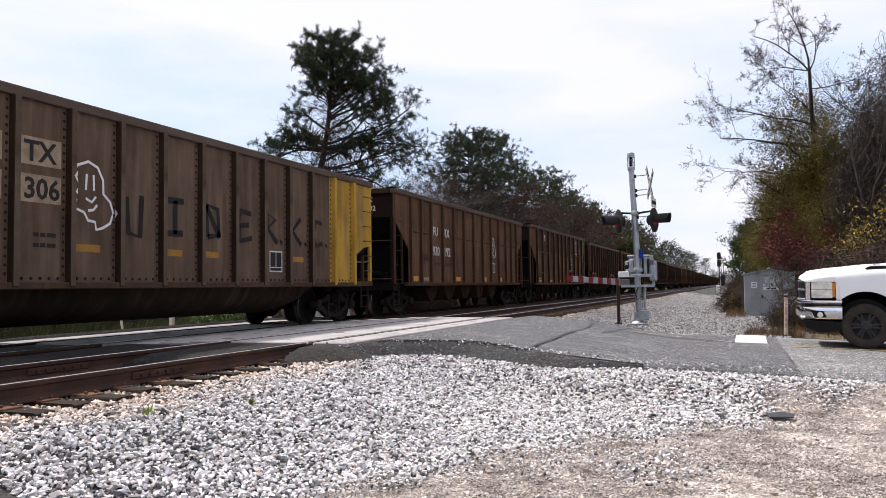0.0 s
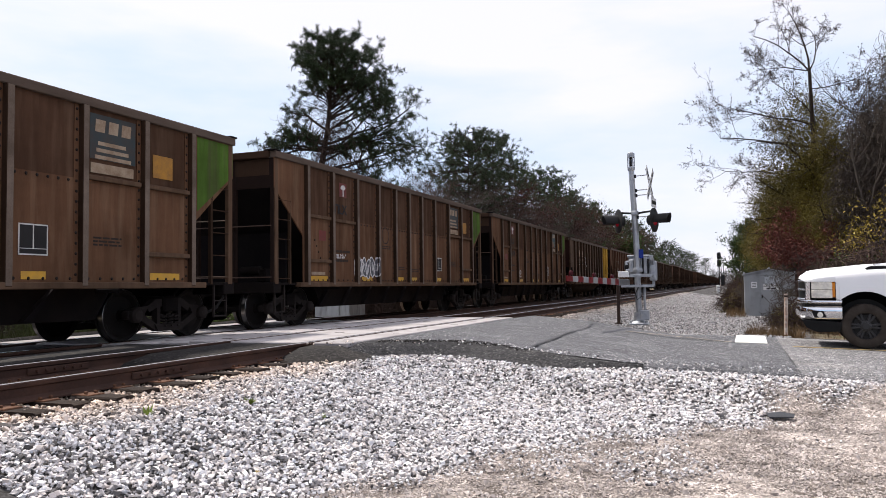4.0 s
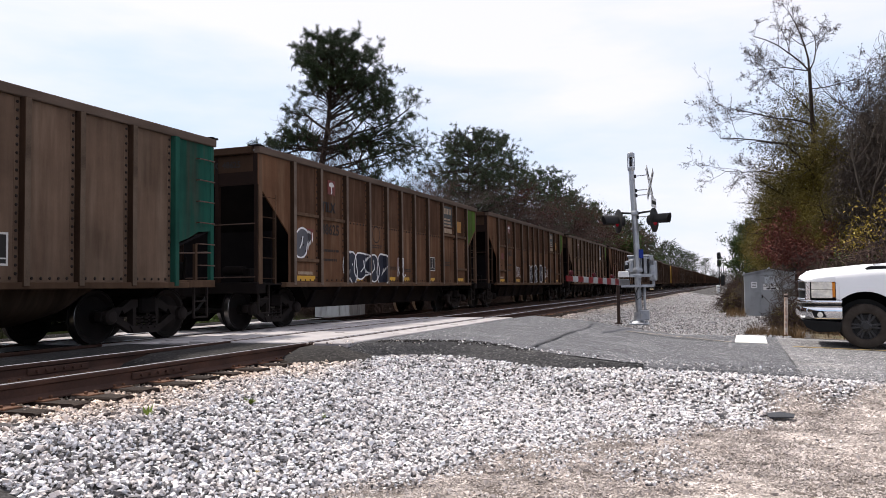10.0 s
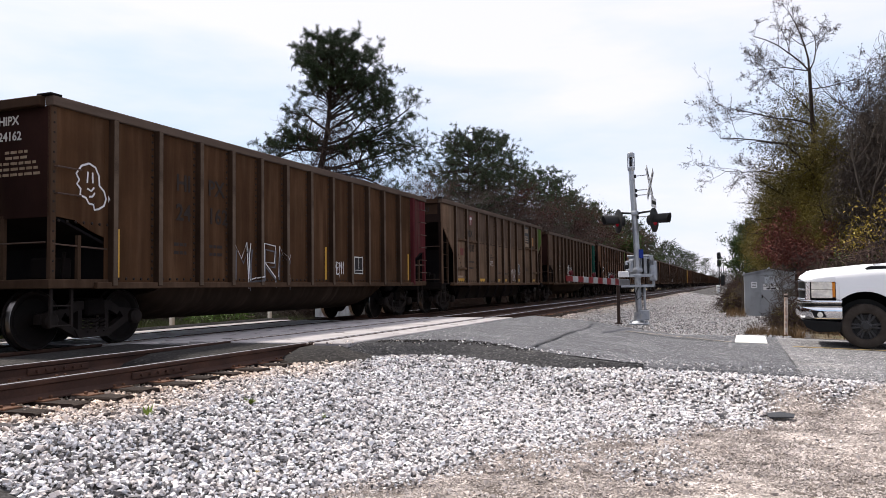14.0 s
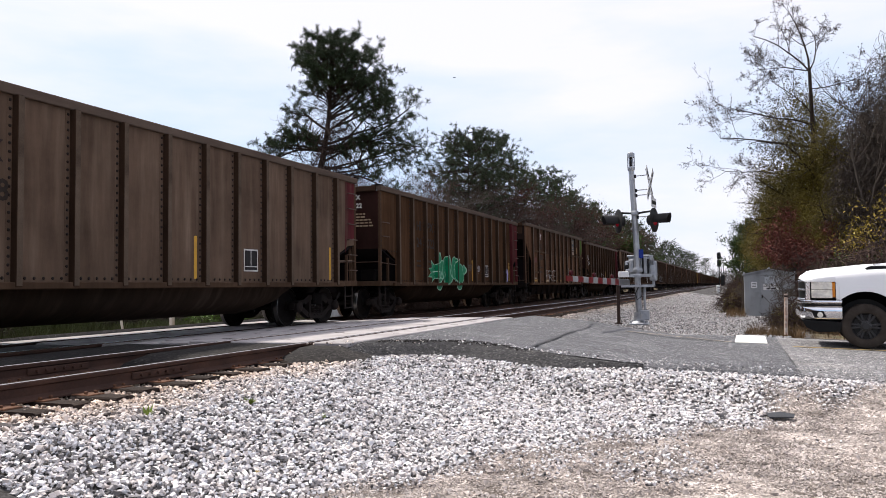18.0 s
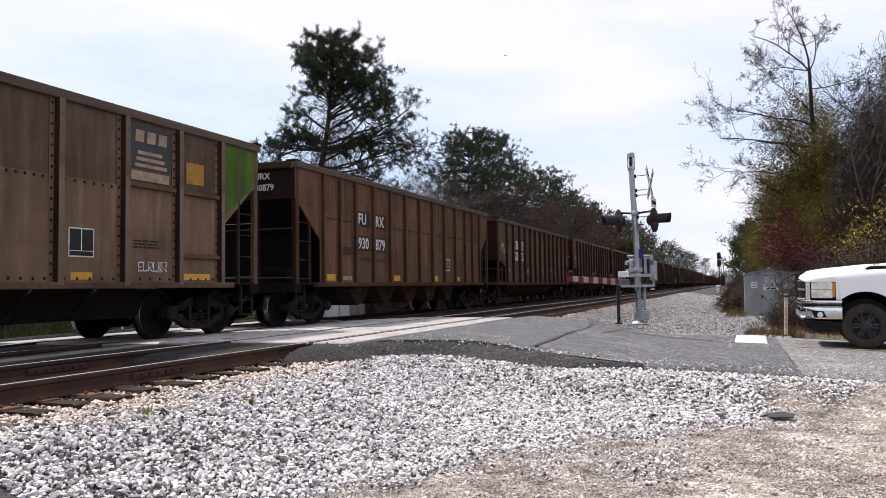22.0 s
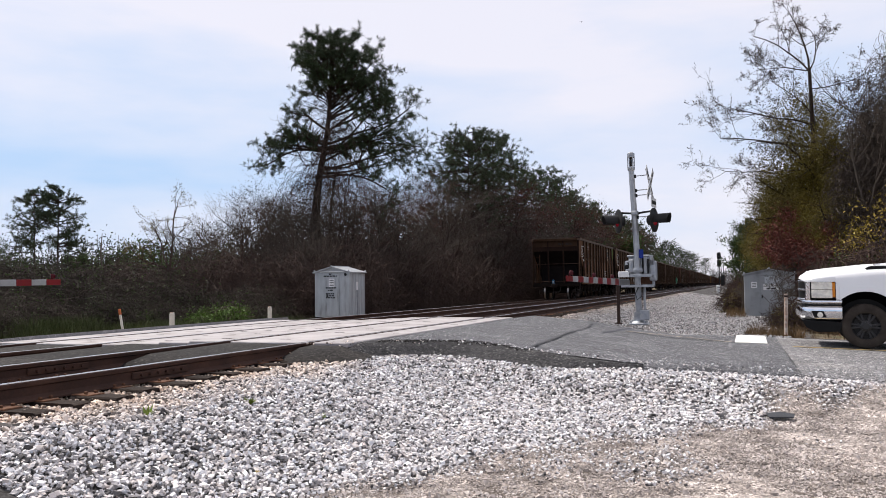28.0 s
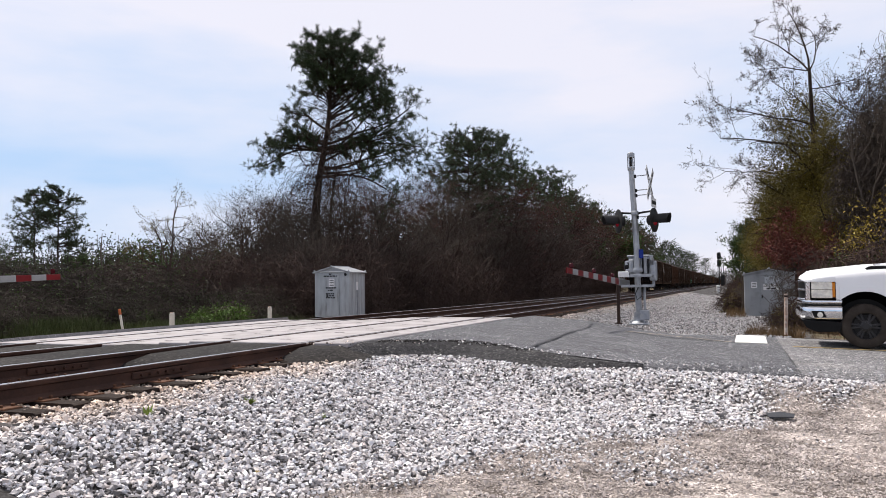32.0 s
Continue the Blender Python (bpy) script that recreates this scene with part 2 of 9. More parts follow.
def dirt_zone(x, y):
    """Where the trodden dirt shows: a ragged patch towards the lane."""
    edge = np.where(x < -1.2, 4.5 + 1.85 * (x + 2.9), 8.0 + 0.95 * (x + 1.2))
    edge = edge + 0.55 * np.sin(2.3 * x + 0.4) + 0.30 * np.sin(5.9 * x + 1.1 * y) + 0.2 * np.sin(9.1 * x - 3.0 * y)
    d = smooth(1.4, -1.2, y - edge)
    # stones have rolled back into the middle of it
    d = d * (1 - 0.5 * smooth(0.25, 0.75, np.sin(1.9 * x + 0.8 * y + 0.6) * np.sin(1.4 * y - 0.7 * x + 1.0)))
    return d


def build_ground():
    xs = np.concatenate([[-1500, -600, -300, -150], np.arange(-100, -30, 5), np.arange(-30, -14, 1.0), np.arange(-14, 8, 0.2), np.arange(8, 30, 1.5),
                         [35, 45, 60, 90, 150, 300, 600, 1500]])
    ys = np.concatenate([[-1500, -500, -200, -100, -50, -20, -8], np.arange(-4, 4, 0.8), np.arange(4, 24, 0.2), np.arange(24, 60, 1.0), np.arange(60, 200, 5),
                         [220, 260, 320, 400, 500, 700, 1000, 1600, 2400]])
    gx, gy = np.meshgrid(xs, ys)
    gz = ground_z(gx, gy)
    for i in range(gx.shape[0]):
        for j in range(gx.shape[1]):
            gz[i, j] += 0.010 * noise.noise((gx[i, j] * 0.9, gy[i, j] * 0.9, 0)) + 0.004 * noise.noise((gx[i, j] * 4, gy[i, j] * 4, 3))
    # low under the road and the track panels
    road = (gy > road_near(gx) + 0.15) & (gy < road_near(gx) + 8.2 + 1.5 * smooth(-2, -4, gx)) & (gx > -24)
    gz = np.where(road, np.minimum(gz, road_z(gx) - 0.15), gz)
    n, w = gx.size, gx.shape[1]
    i, j = np.meshgrid(np.arange(gx.shape[0] - 1), np.arange(w - 1), indexing="ij")
    a = (i * w + j).ravel()
    me = big_mesh("ground", np.stack([gx, gy, gz], -1).reshape(-1, 3), np.stack([a, a + 1, a + w + 1, a + w], 1), ground_material(), True)
    col = me.color_attributes.new("zone", "FLOAT_COLOR", "POINT")
    dirt = dirt_zone(gx, gy)
    green = np.maximum(smooth(-13.6, -15.5, gx), smooth(1.0, 3.0, gx - 0.06 * (gy - 24)) * smooth(20, 24, gy))
    green = np.maximum(green, smooth(9, 14, gx))
    rust = np.where((gx > -13) & (gx < -5.6), 0.6, 0.6 * smooth(-5.2, -5.7, gx)) * smooth(-13.4, -12.9, gx)
    col.data.foreach_set("color", np.stack([dirt, green, rust, np.ones_like(dirt)], -1).astype(np.float32).ravel())
    return tagged(new("ground", me), "pale stony ground with dirt patches and leaf litter", "ground", kind="structure")


def asphalt(name, base, second, stain, grit, rough=0.9, cell=48.0, spread=0.9):
    """Worn asphalt: broad tone, wheel-polished streaks along the lane, and single chips of aggregate."""
    m = mat(name, base, second, rough=rough, scale=1.4, fine=30, bump=0.8, amount=0.7, stain=stain, stain_scale=0.8, spec=0.25, stretch=(0.6, 1.4, 1))
    n, l = m.node_tree.nodes, m.node_tree.links
    bsdf = n["Principled BSDF"]
    tone = bsdf.inputs["Base Color"].links[0].from_socket
    co = n.new("ShaderNodeTexCoord")
    for k, (scale, low, high) in enumerate(((cell, 1 - 0.75 * spread, 1 + 1.0 * spread), (cell * 0.42, 1 - 0.35 * spread, 1 + 0.45 * spread))):
        v = n.new("ShaderNodeTexVoronoi")
        v.inputs["Scale"].default_value = scale
        l.new(co.outputs["Object"], v.inputs["Vector"])
        sep = n.new("ShaderNodeSeparateColor")
        l.new(v.outputs["Color"], sep.inputs["Color"])
        r = n.new("ShaderNodeMapRange")
        r.inputs["From Min"].default_value, r.inputs["From Max"].default_value = 0.05, 0.95
        r.inputs["To Min"].default_value, r.inputs["To Max"].default_value = low, high
        l.new(sep.outputs["Red"], r.inputs["Value"])
        mul = n.new("ShaderNodeMix")
        mul.data_type, mul.blend_type = "RGBA", "MULTIPLY"
        mul.inputs["Factor"].default_value = 1.0
        l.new(tone, mul.inputs["A"])
        l.new(r.outputs["Result"], mul.inputs["B"])
        tone = mul.outputs["Result"]
        if k == 0:
            chip = n.new("ShaderNodeMath")
            chip.operation = "GREATER_THAN"
            chip.inputs[1].default_value = 0.94
            l.new(sep.outputs["Green"], chip.inputs[0])
            pale = n.new("ShaderNodeMix")
            pale.data_type = "RGBA"
            pale.inputs["B"].default_value = (*grit, 1)
            l.new(chip.outputs[0], pale.inputs["Factor"])
            l.new(tone, pale.inputs["A"])
            tone = pale.outputs["Result"]
    l.new(tone, bsdf.inputs["Base Color"])
    return m


M_ASPHALT = asphalt("asphalt", (0.088, 0.089, 0.098), (0.046, 0.0465, 0.052), (0.122, 0.122, 0.130), (0.42, 0.41, 0.40), cell=60.0)
M_ASPHALT_OLD = asphalt("old_asphalt", (0.165, 0.162, 0.168), (0.092, 0.091, 0.095), (0.205, 0.197, 0.193), (0.52, 0.50, 0.48), cell=60.0)
M_APRON = asphalt("dark_asphalt", (0.018, 0.016, 0.015), (0.010, 0.009, 0.009), (0.026, 0.023, 0.021), (0.055, 0.05, 0.047), 0.95, 44.0)
# worn asphalt, its colour paled to hold the low-angle sheen
M_FAR_ROAD = asphalt("worn_sheen_asphalt", (0.24, 0.232, 0.235), (0.17, 0.165, 0.167), (0.28, 0.27, 0.27), (0.34, 0.33, 0.33), 0.9, 40.0, 0.25)
# darker asphalt that also holds the shading of the edge slope
M_SHOULDER = asphalt("shaded_shoulder_asphalt", (0.038, 0.037, 0.039), (0.021, 0.0205, 0.022), (0.052, 0.051, 0.052), (0.13, 0.125, 0.12), 0.95, 52.0, 0.7)
M_TAR = mat("tar", (0.012, 0.012, 0.013), rough=0.5, bump=0.3)
M_PAINT_W = mat("road_paint_white", (0.78, 0.77, 0.74), (0.5, 0.5, 0.48), rough=0.7, scale=7, fine=90, bump=0.2, amount=0.4)
M_PAINT_OLD = mat("road_paint_worn", (0.34, 0.30, 0.25), (0.12, 0.115, 0.11), rough=0.8, scale=5, fine=60, bump=0.2, amount=0.3)
M_PAINT_Y = mat("road_paint_yellow", (0.52, 0.36, 0.11), (0.20, 0.17, 0.12), rough=0.7, scale=7, fine=90, bump=0.2, amount=0.4)
M_RAIL = mat("rail_rust", (0.066, 0.032, 0.022), (0.028, 0.015, 0.012), rough=0.75, scale=3, fine=50, bump=0.25, amount=0.6)
M_HEAD = mat("rail_head", (0.62, 0.60, 0.58), (0.5, 0.47, 0.44), rough=0.22, metal=1.0, scale=3, fine=80, bump=0.02)
M_TIE = mat("tie_wood", (0.036, 0.024, 0.018), (0.014, 0.010, 0.009), rough=0.9, scale=3, fine=30, bump=0.8, amount=0.6, vary=0.35, stretch=(1, 6, 6))
M_PLATE = mat("tie_plate_rust", (0.14, 0.065, 0.035), (0.06, 0.03, 0.02), rough=0.8, fine=70, bump=0.3)
M_PANEL = mat("crossing_panel", (0.42, 0.395, 0.40), (0.28, 0.262, 0.262), rough=0.85, scale=1.2, fine=45, bump=0.25, amount=0.5, vary=0.12, stain=(0.22, 0.20, 0.185), stain_scale=2.2)
M_RUBBER = mat("flange_rubber", (0.02, 0.018, 0.017), rough=0.85, bump=0.3)


def strip(x0, x1, dx, near, far, top, thick=0.2, ny=6, wob=0.0, seed=0.0, skirt=0.22):
    """A road slab between two edges that depend on x, with a sloping skirt."""
    s = Shape()
    xs = np.arange(x0, x1 + 1e-6, dx)
    rows = []
    for x in xs:
        a = near(x) + wob * noise.noise((x * 1.7, seed, 0.3)) + wob * 0.4 * noise.noise((x * 6, seed, 1.3))
        b = far(x) + wob * noise.noise((x * 1.7, seed, 7.3))
        wide = skirt * (1 - 0.75 * smooth(-3.2, -1.6, x)) if skirt > 0.3 else skirt
        row = [(x, a - wide, top(x) - thick * (wide / skirt) ** 0.5), (x, a - 0.3 * wide, top(x) - 0.22 * thick * wide / skirt)]
        for k in range(ny + 1):
            y = a + (b - a) * k / ny
            row.append((x, y, top(x) - (0.02 if k in (0, ny) else 0) + 0.012 * noise.noise((x * 0.8, y * 0.8, seed))))
        row.append((x, b + 0.22, top(x) - thick))
        rows.append(row)
    m = len(rows[0])
    vs = [p for row in rows for p in row]
    fs = [(i * m + j, (i + 1) * m + j, (i + 1) * m + j + 1, i * m + j + 1) for i in range(len(rows) - 1) for j in range(m - 1)]
    fs += [tuple(range(m)), tuple(range((len(rows) - 1) * m, len(rows) * m))]
    return s.add(vs, fs)


def build_road():
    road = tagged(part("road", strip(-5.38, 0.77, 0.15, lambda x: road_near(x) - 2.6 * smooth(-3.9, -6.3, x), lambda x: road_near(x) + 7.3 + 1.9 * smooth(-1.5, -4.2, x), road_z, 0.25, 8, 0.10, 1.0), M_ASPHALT, smooth=True),
                  "dark patched asphalt road over the level crossing", "road", kind="structure")
    tagged(part("road", strip(0.77, 60.0, 0.3, road_near, lambda x: road_near(x) + 7.3, lambda x: road_z(x) - 0.002, 0.25, 8, 0.10, 1.0), M_ASPHALT_OLD, smooth=True),
           "worn grey asphalt road with faded lines", "road", kind="structure")
    tagged(part("road", strip(-60.0, -12.45, 0.6, lambda x: 9.8 - 0.17 * (x + 12), lambda x: 20 - 0.17 * (x + 12), lambda x: road_z(x) - 0.45 * smooth(-12.5, -15.5, x), 0.25, 8, 0.06, 6.0), M_FAR_ROAD, smooth=True),
           "worn grey asphalt road beyond the tracks, paled for its sheen", "road", kind="structure")


def build_road_edge():
    """A lumpier band of asphalt along the near edge, its colour darkened for the shaded slope."""
    near = lambda x: road_near(x) - 2.6 * smooth(-3.9, -6.3, x) - 0.03
    tagged(part("road_edge", strip(-5.36, -1.2, 0.12, near, lambda x: near(x) + 0.03 + (0.5 + 0.2 * math.sin(2.1 * x)) * smooth(-2.4, -4.0, x), lambda x: road_z(x) + 0.010, 0.30, 5, 0.05, 13.0, 0.62), M_SHOULDER, smooth=True),
           "crumbling asphalt edge above the gravel, darkened as a shaded slope", "road", kind="structure")


def build_aprons():
    """Asphalt that ramps down between the rails at the near end of the crossing, and beside it."""
    for x0, x1, ya, yb, z in ((-6.02, -4.40, 9.1, 10.6, -0.035), (-7.52, -6.18, 7.7, 10.24, -0.03), (-9.48, -7.68, 6.4, 10.24, -0.07), (-11.61, -10.27, 8.0, 10.24, -0.11), (-13.2, -11.77, 8.0, 10.24, -0.12)):
        s = Shape()
        ys = [ya, ya + 0.35, ya + 0.8, yb]
        zs = [-0.33, z - 0.10, z - 0.02, z]
        vs, n = [], 6
        for y, zz in zip(ys, zs):
            for k in range(n + 1):
                x = x0 + (x1 - x0) * k / n
                vs.append((x, y + (0.14 * noise.noise((x * 3, y, 2)) if y < yb else 0), zz - 0.36 * max(0.0, x + 5.5) + 0.01 * noise.noise((x * 4, y * 4, 1))))
        fs = [(i * (n + 1) + k, i * (n + 1) + k + 1, (i + 1) * (n + 1) + k + 1, (i + 1) * (n + 1) + k) for i in range(3) for k in range(n)]
        s.add(vs, fs)
        tagged(part("asphalt_apron", s, M_APRON, smooth=True), "dark asphalt ramp at the edge of the crossing", "road", kind="structure")


def rail_profile():
    half = [(0.076, -0.186), (0.076, -0.172), (0.022, -0.150), (0.010, -0.135), (0.010, -0.060), (0.034, -0.045), (0.037, -0.012), (0.030, -0.003)]
    return half + [(-u, v) for u, v in reversed(half)]


def build_tracks():
    for t, (xc, zc) in enumerate(zip(TRACK, TRACK_Z)):
        for s in (1, -1):
            rail = thing("rail", pose(xc + s * GAUGE, 0, zc), "rusty steel rail with a bright worn running surface", "rail", "rails of the two tracks", "structure")
            part("web", Shape().prism([(u, v) for u, v in rail_profile()], -60, 900, "y"), M_RAIL, rail, "rusty web and foot", True)
            part("running_surface", Shape().prism([(-0.030, -0.002), (0.030, -0.002), (0.024, 0.0035), (-0.024, 0.0035)], -60, 900, "y"), M_HEAD, rail, "bright polished strip")


# ---------------------------------------------------------------- ties, crossing panels, ballast
def panel(x0, x1, y0, y1, z, parent):
    s = Shape().box(x0, x1, y0, y1, z - 0.12, z, 0.012)
    ob = part("crossing_panel", s, M_PANEL, parent)
    h = Shape()
    for fy in (0.2, 0.8):
        yc, xc = y0 + (y1 - y0) * fy, (x0 + x1) / 2
        h.box(xc - 0.09, xc + 0.09, yc - 0.025, yc + 0.025, z + 0.0005, z + 0.0025)
    part("lifting_slot", h, M_RUBBER, ob)


def build_crossing():
    deck = thing("crossing_deck", pose(0, 0, 0), "pale concrete crossing panels between and beside the rails", "crossing deck", kind="structure")
    y0, n, ly = 10.25, 3, 3.05
    for k in range(n):
        a, b = y0 + k * ly, y0 + (k + 1) * ly - 0.012
        for xc, zc in zip(TRACK, TRACK_Z):
            for x0, x1 in ((-1.43, -0.850), (-0.635, 0.635), (0.850, 1.43)):
                panel(xc + x0, xc + x1, a, b, zc - 0.006, deck)
        panel(-9.50, -8.90, a + 0.02, b, -0.06, deck)
        panel(-8.89, -8.29, a, b - 0.01, -0.035, deck)
        panel(-13.0, -12.38, a, b, -0.09, deck)
    for xc, zc in zip(TRACK, TRACK_Z):
        s = Shape()
        for g in (-0.745, 0.745):
            s.box(xc + g - 0.11, xc + g + 0.11, y0 - 0.05, y0 + n * ly, zc - 0.14, zc - 0.07)
        part("flangeway_filler", s, M_RUBBER, deck, "black rubber beside the rails")


def tie_meshes():
    out = []
    for k in range(3):
        rnd = random.Random(k)
        s = Shape().box(-1.30, 1.30, -0.115, 0.115, -0.36, -0.19, 0.014)
        s.v = [(x + rnd.uniform(-0.02, 0.02), y + rnd.uniform(-0.01, 0.01), z + rnd.uniform(-0.006, 0.004)) for x, y, z in s.v]
        out.append(s.mesh("tie"))
    p = Shape()
    for g in (-GAUGE, GAUGE):
        p.box(g - 0.19, g + 0.19, -0.095, 0.095, -0.20, -0.176, 0.006)
        for dx in (-0.11, 0.11):
            for dy in (-0.06, 0.06):
                p.box(g + dx - 0.018, g + dx + 0.018, dy - 0.012, dy + 0.012, -0.178, -0.150, 0.005)
    return out, p.mesh("tie_plate")


def build_ties():
    ties, plate = tie_meshes()
    for xc, zc in zip(TRACK, TRACK_Z):
        track = thing("track_bed", pose(xc, 0, zc), "dark weathered wooden ties under rusty rails", "track", kind="structure")
        rnd = random.Random(int(-xc))
        for y in [*np.arange(0.4, 10.0, 0.5), *np.arange(20.0, 62.0, 0.5)]:
            t = part("tie", ties[rnd.randrange(3)], M_TIE, track)
            t.matrix_basis = pose(rnd.uniform(-0.16, 0.12), y + rnd.uniform(-0.06, 0.06), 0, 0, 0, rnd.uniform(-1.6, 1.6))
            part("tie_plate", plate, M_PLATE, t, "rusty plate with spikes")
        far = Shape()
        for y in np.arange(62.5, 260, 0.5):
            far.box(-1.3, 1.3, y - 0.11, y + 0.11, -0.3, -0.19)
        tagged(part("tie_row", far, M_TIE, track), kind="stuff")
        bars_ = Shape()
        for g in (-GAUGE, GAUGE):
            for sd in (-1, 1):
                bars_.box(g + sd * 0.011, g + sd * 0.034, 6.6, 7.5, -0.145, -0.062, 0.008)
                for k in range(6):
                    bars_.lathe([(0.018, 0), (0.018, 0.03)], 8, Matrix.Translation((g + sd * 0.034, 6.72 + 0.13 * k, -0.10)) @ Matrix.Rotation(radians(90 * sd), 4, "Y"))
        part("joint_bar", bars_, M_RAIL, track, "bolted rail joint bars")


def stone_material(name="ballast_stone", value=1.0):
    m = mat(name, (0.55, 0.53, 0.52), (0.40, 0.385, 0.38), rough=0.85, scale=14, fine=90, bump=0.35, amount=0.7)
    n, l = m.node_tree.nodes, m.node_tree.links
    bsdf = n["Principled BSDF"]
    grain = bsdf.inputs["Base Color"].links[0].from_socket
    geo = n.new("ShaderNodeNewGeometry")
    ramp = n.new("ShaderNodeValToRGB")
    stops = ((0.0, (0.05, 0.048, 0.05)), (0.12, (0.13, 0.124, 0.126)), (0.26, (0.42, 0.40, 0.40)), (0.46, (0.72, 0.69, 0.69)), (0.64, (0.60, 0.54, 0.51)), (0.78, (0.46, 0.47, 0.51)), (0.88, (0.90, 0.88, 0.88)), (1.0, (0.92, 0.91, 0.92)))
    for i, (p, c) in enumerate(stops):
        e = ramp.color_ramp.elements[i] if i < 2 else ramp.color_ramp.elements.new(p)
        e.position, e.color = p, (*[value * x for x in c], 1)
    l.new(geo.outputs["Random Per Island"], ramp.inputs["Fac"])
    mul = n.new("ShaderNodeMix")
    mul.data_type, mul.blend_type = "RGBA", "MULTIPLY"
    mul.inputs["Factor"].default_value = 0.75
    bright = n.new("ShaderNodeMix")
    bright.data_type, bright.blend_type = "RGBA", "DIVIDE"
    bright.inputs["Factor"].default_value = 1.0
    bright.inputs["B"].default_value = (0.52, 0.50, 0.49, 1)
    l.new(grain, bright.inputs["A"])
    l.new(ramp.outputs["Color"], mul.inputs["A"])
    l.new(bright.outputs["Result"], mul.inputs["B"])
    # rust-tinted dust near the track
    co = n.new("ShaderNodeTexCoord")
    xyz = n.new("ShaderNodeSeparateXYZ")
    l.new(co.outputs["Object"], xyz.inputs["Vector"])
    wob = n.new("ShaderNodeTexNoise")
    wob.inputs["Scale"].default_value, wob.inputs["Detail"].default_value = 1.3, 5
    l.new(co.outputs["Object"], wob.inputs["Vector"])
    add = n.new("ShaderNodeMath")
    add.operation = "MULTIPLY_ADD"
    add.inputs[1].default_value = -2.2
    l.new(wob.outputs["Fac"], add.inputs[0])
    l.new(xyz.outputs["X"], add.inputs[2])
    near = n.new("ShaderNodeMapRange")
    near.inputs["From Min"].default_value, near.inputs["From Max"].default_value = -5.75, -7.0
    l.new(add.outputs[0], near.inputs["Value"])
    rust = n.new("ShaderNodeMix")
    rust.data_type, rust.blend_type = "RGBA", "MULTIPLY"
    rust.inputs["B"].default_value = (1.06, 0.88, 0.70, 1)
    l.new(near.outputs["Result"], rust.inputs["Factor"])
    l.new(mul.outputs["Result"], rust.inputs["A"])
    l.new(rust.outputs["Result"], bsdf.inputs["Base Color"])
    return m


def stones(rng, xy, z, size):
    """Angular stones: blocks with pushed corners, randomly turned and half sunk."""
    ico = np.array([(x, y, z) for x in (-1, 1) for y in (-1, 1) for z in (-1, 1)]) * 0.66
    tri = np.array([(0, 1, 3, 2), (4, 6, 7, 5), (0, 4, 5, 1), (2, 3, 7, 6), (0, 2, 6, 4), (1, 5, 7, 3)])
    n = len(xy)
    q = rng.normal(size=(n, 4))
    q /= np.linalg.norm(q, axis=1, keepdims=True)
    w, x, y, zz = q.T
    rot = np.stack([np.stack([1 - 2 * (y * y + zz * zz), 2 * (x * y - zz * w), 2 * (x * zz + y * w)], 1), np.stack([2 * (x * y + zz * w), 1 - 2 * (x * x + zz * zz), 2 * (y * zz - x * w)], 1),
                    np.stack([2 * (x * zz - y * w), 2 * (y * zz + x * w), 1 - 2 * (x * x + y * y)], 1)], 1)
    pts = ico[None] * (1 + rng.uniform(-0.42, 0.30, (n, 8, 3)))
    pts = pts * (size[:, None, None] * np.array([1.0, 0.78, 0.55]) * rng.uniform(0.75, 1.25, (n, 1, 3)))
    pts = np.einsum("nij,nkj->nki", rot, pts)
    pts[:, :, 2] *= 0.8
    pts += np.concatenate([xy, (z + 0.28 * size)[:, None]], 1)[:, None]
    return pts.reshape(-1, 3), (tri[None] + 8 * np.arange(n)[:, None, None]).reshape(-1, 4)


def in_road(x, y):
    near = road_near(x) - 2.6 * smooth(-3.9, -6.3, x) - 0.09
    far = road_near(x) + 7.4 + 1.9 * smooth(-1.5, -4.2, x)
    return (y > near) & (y < far)


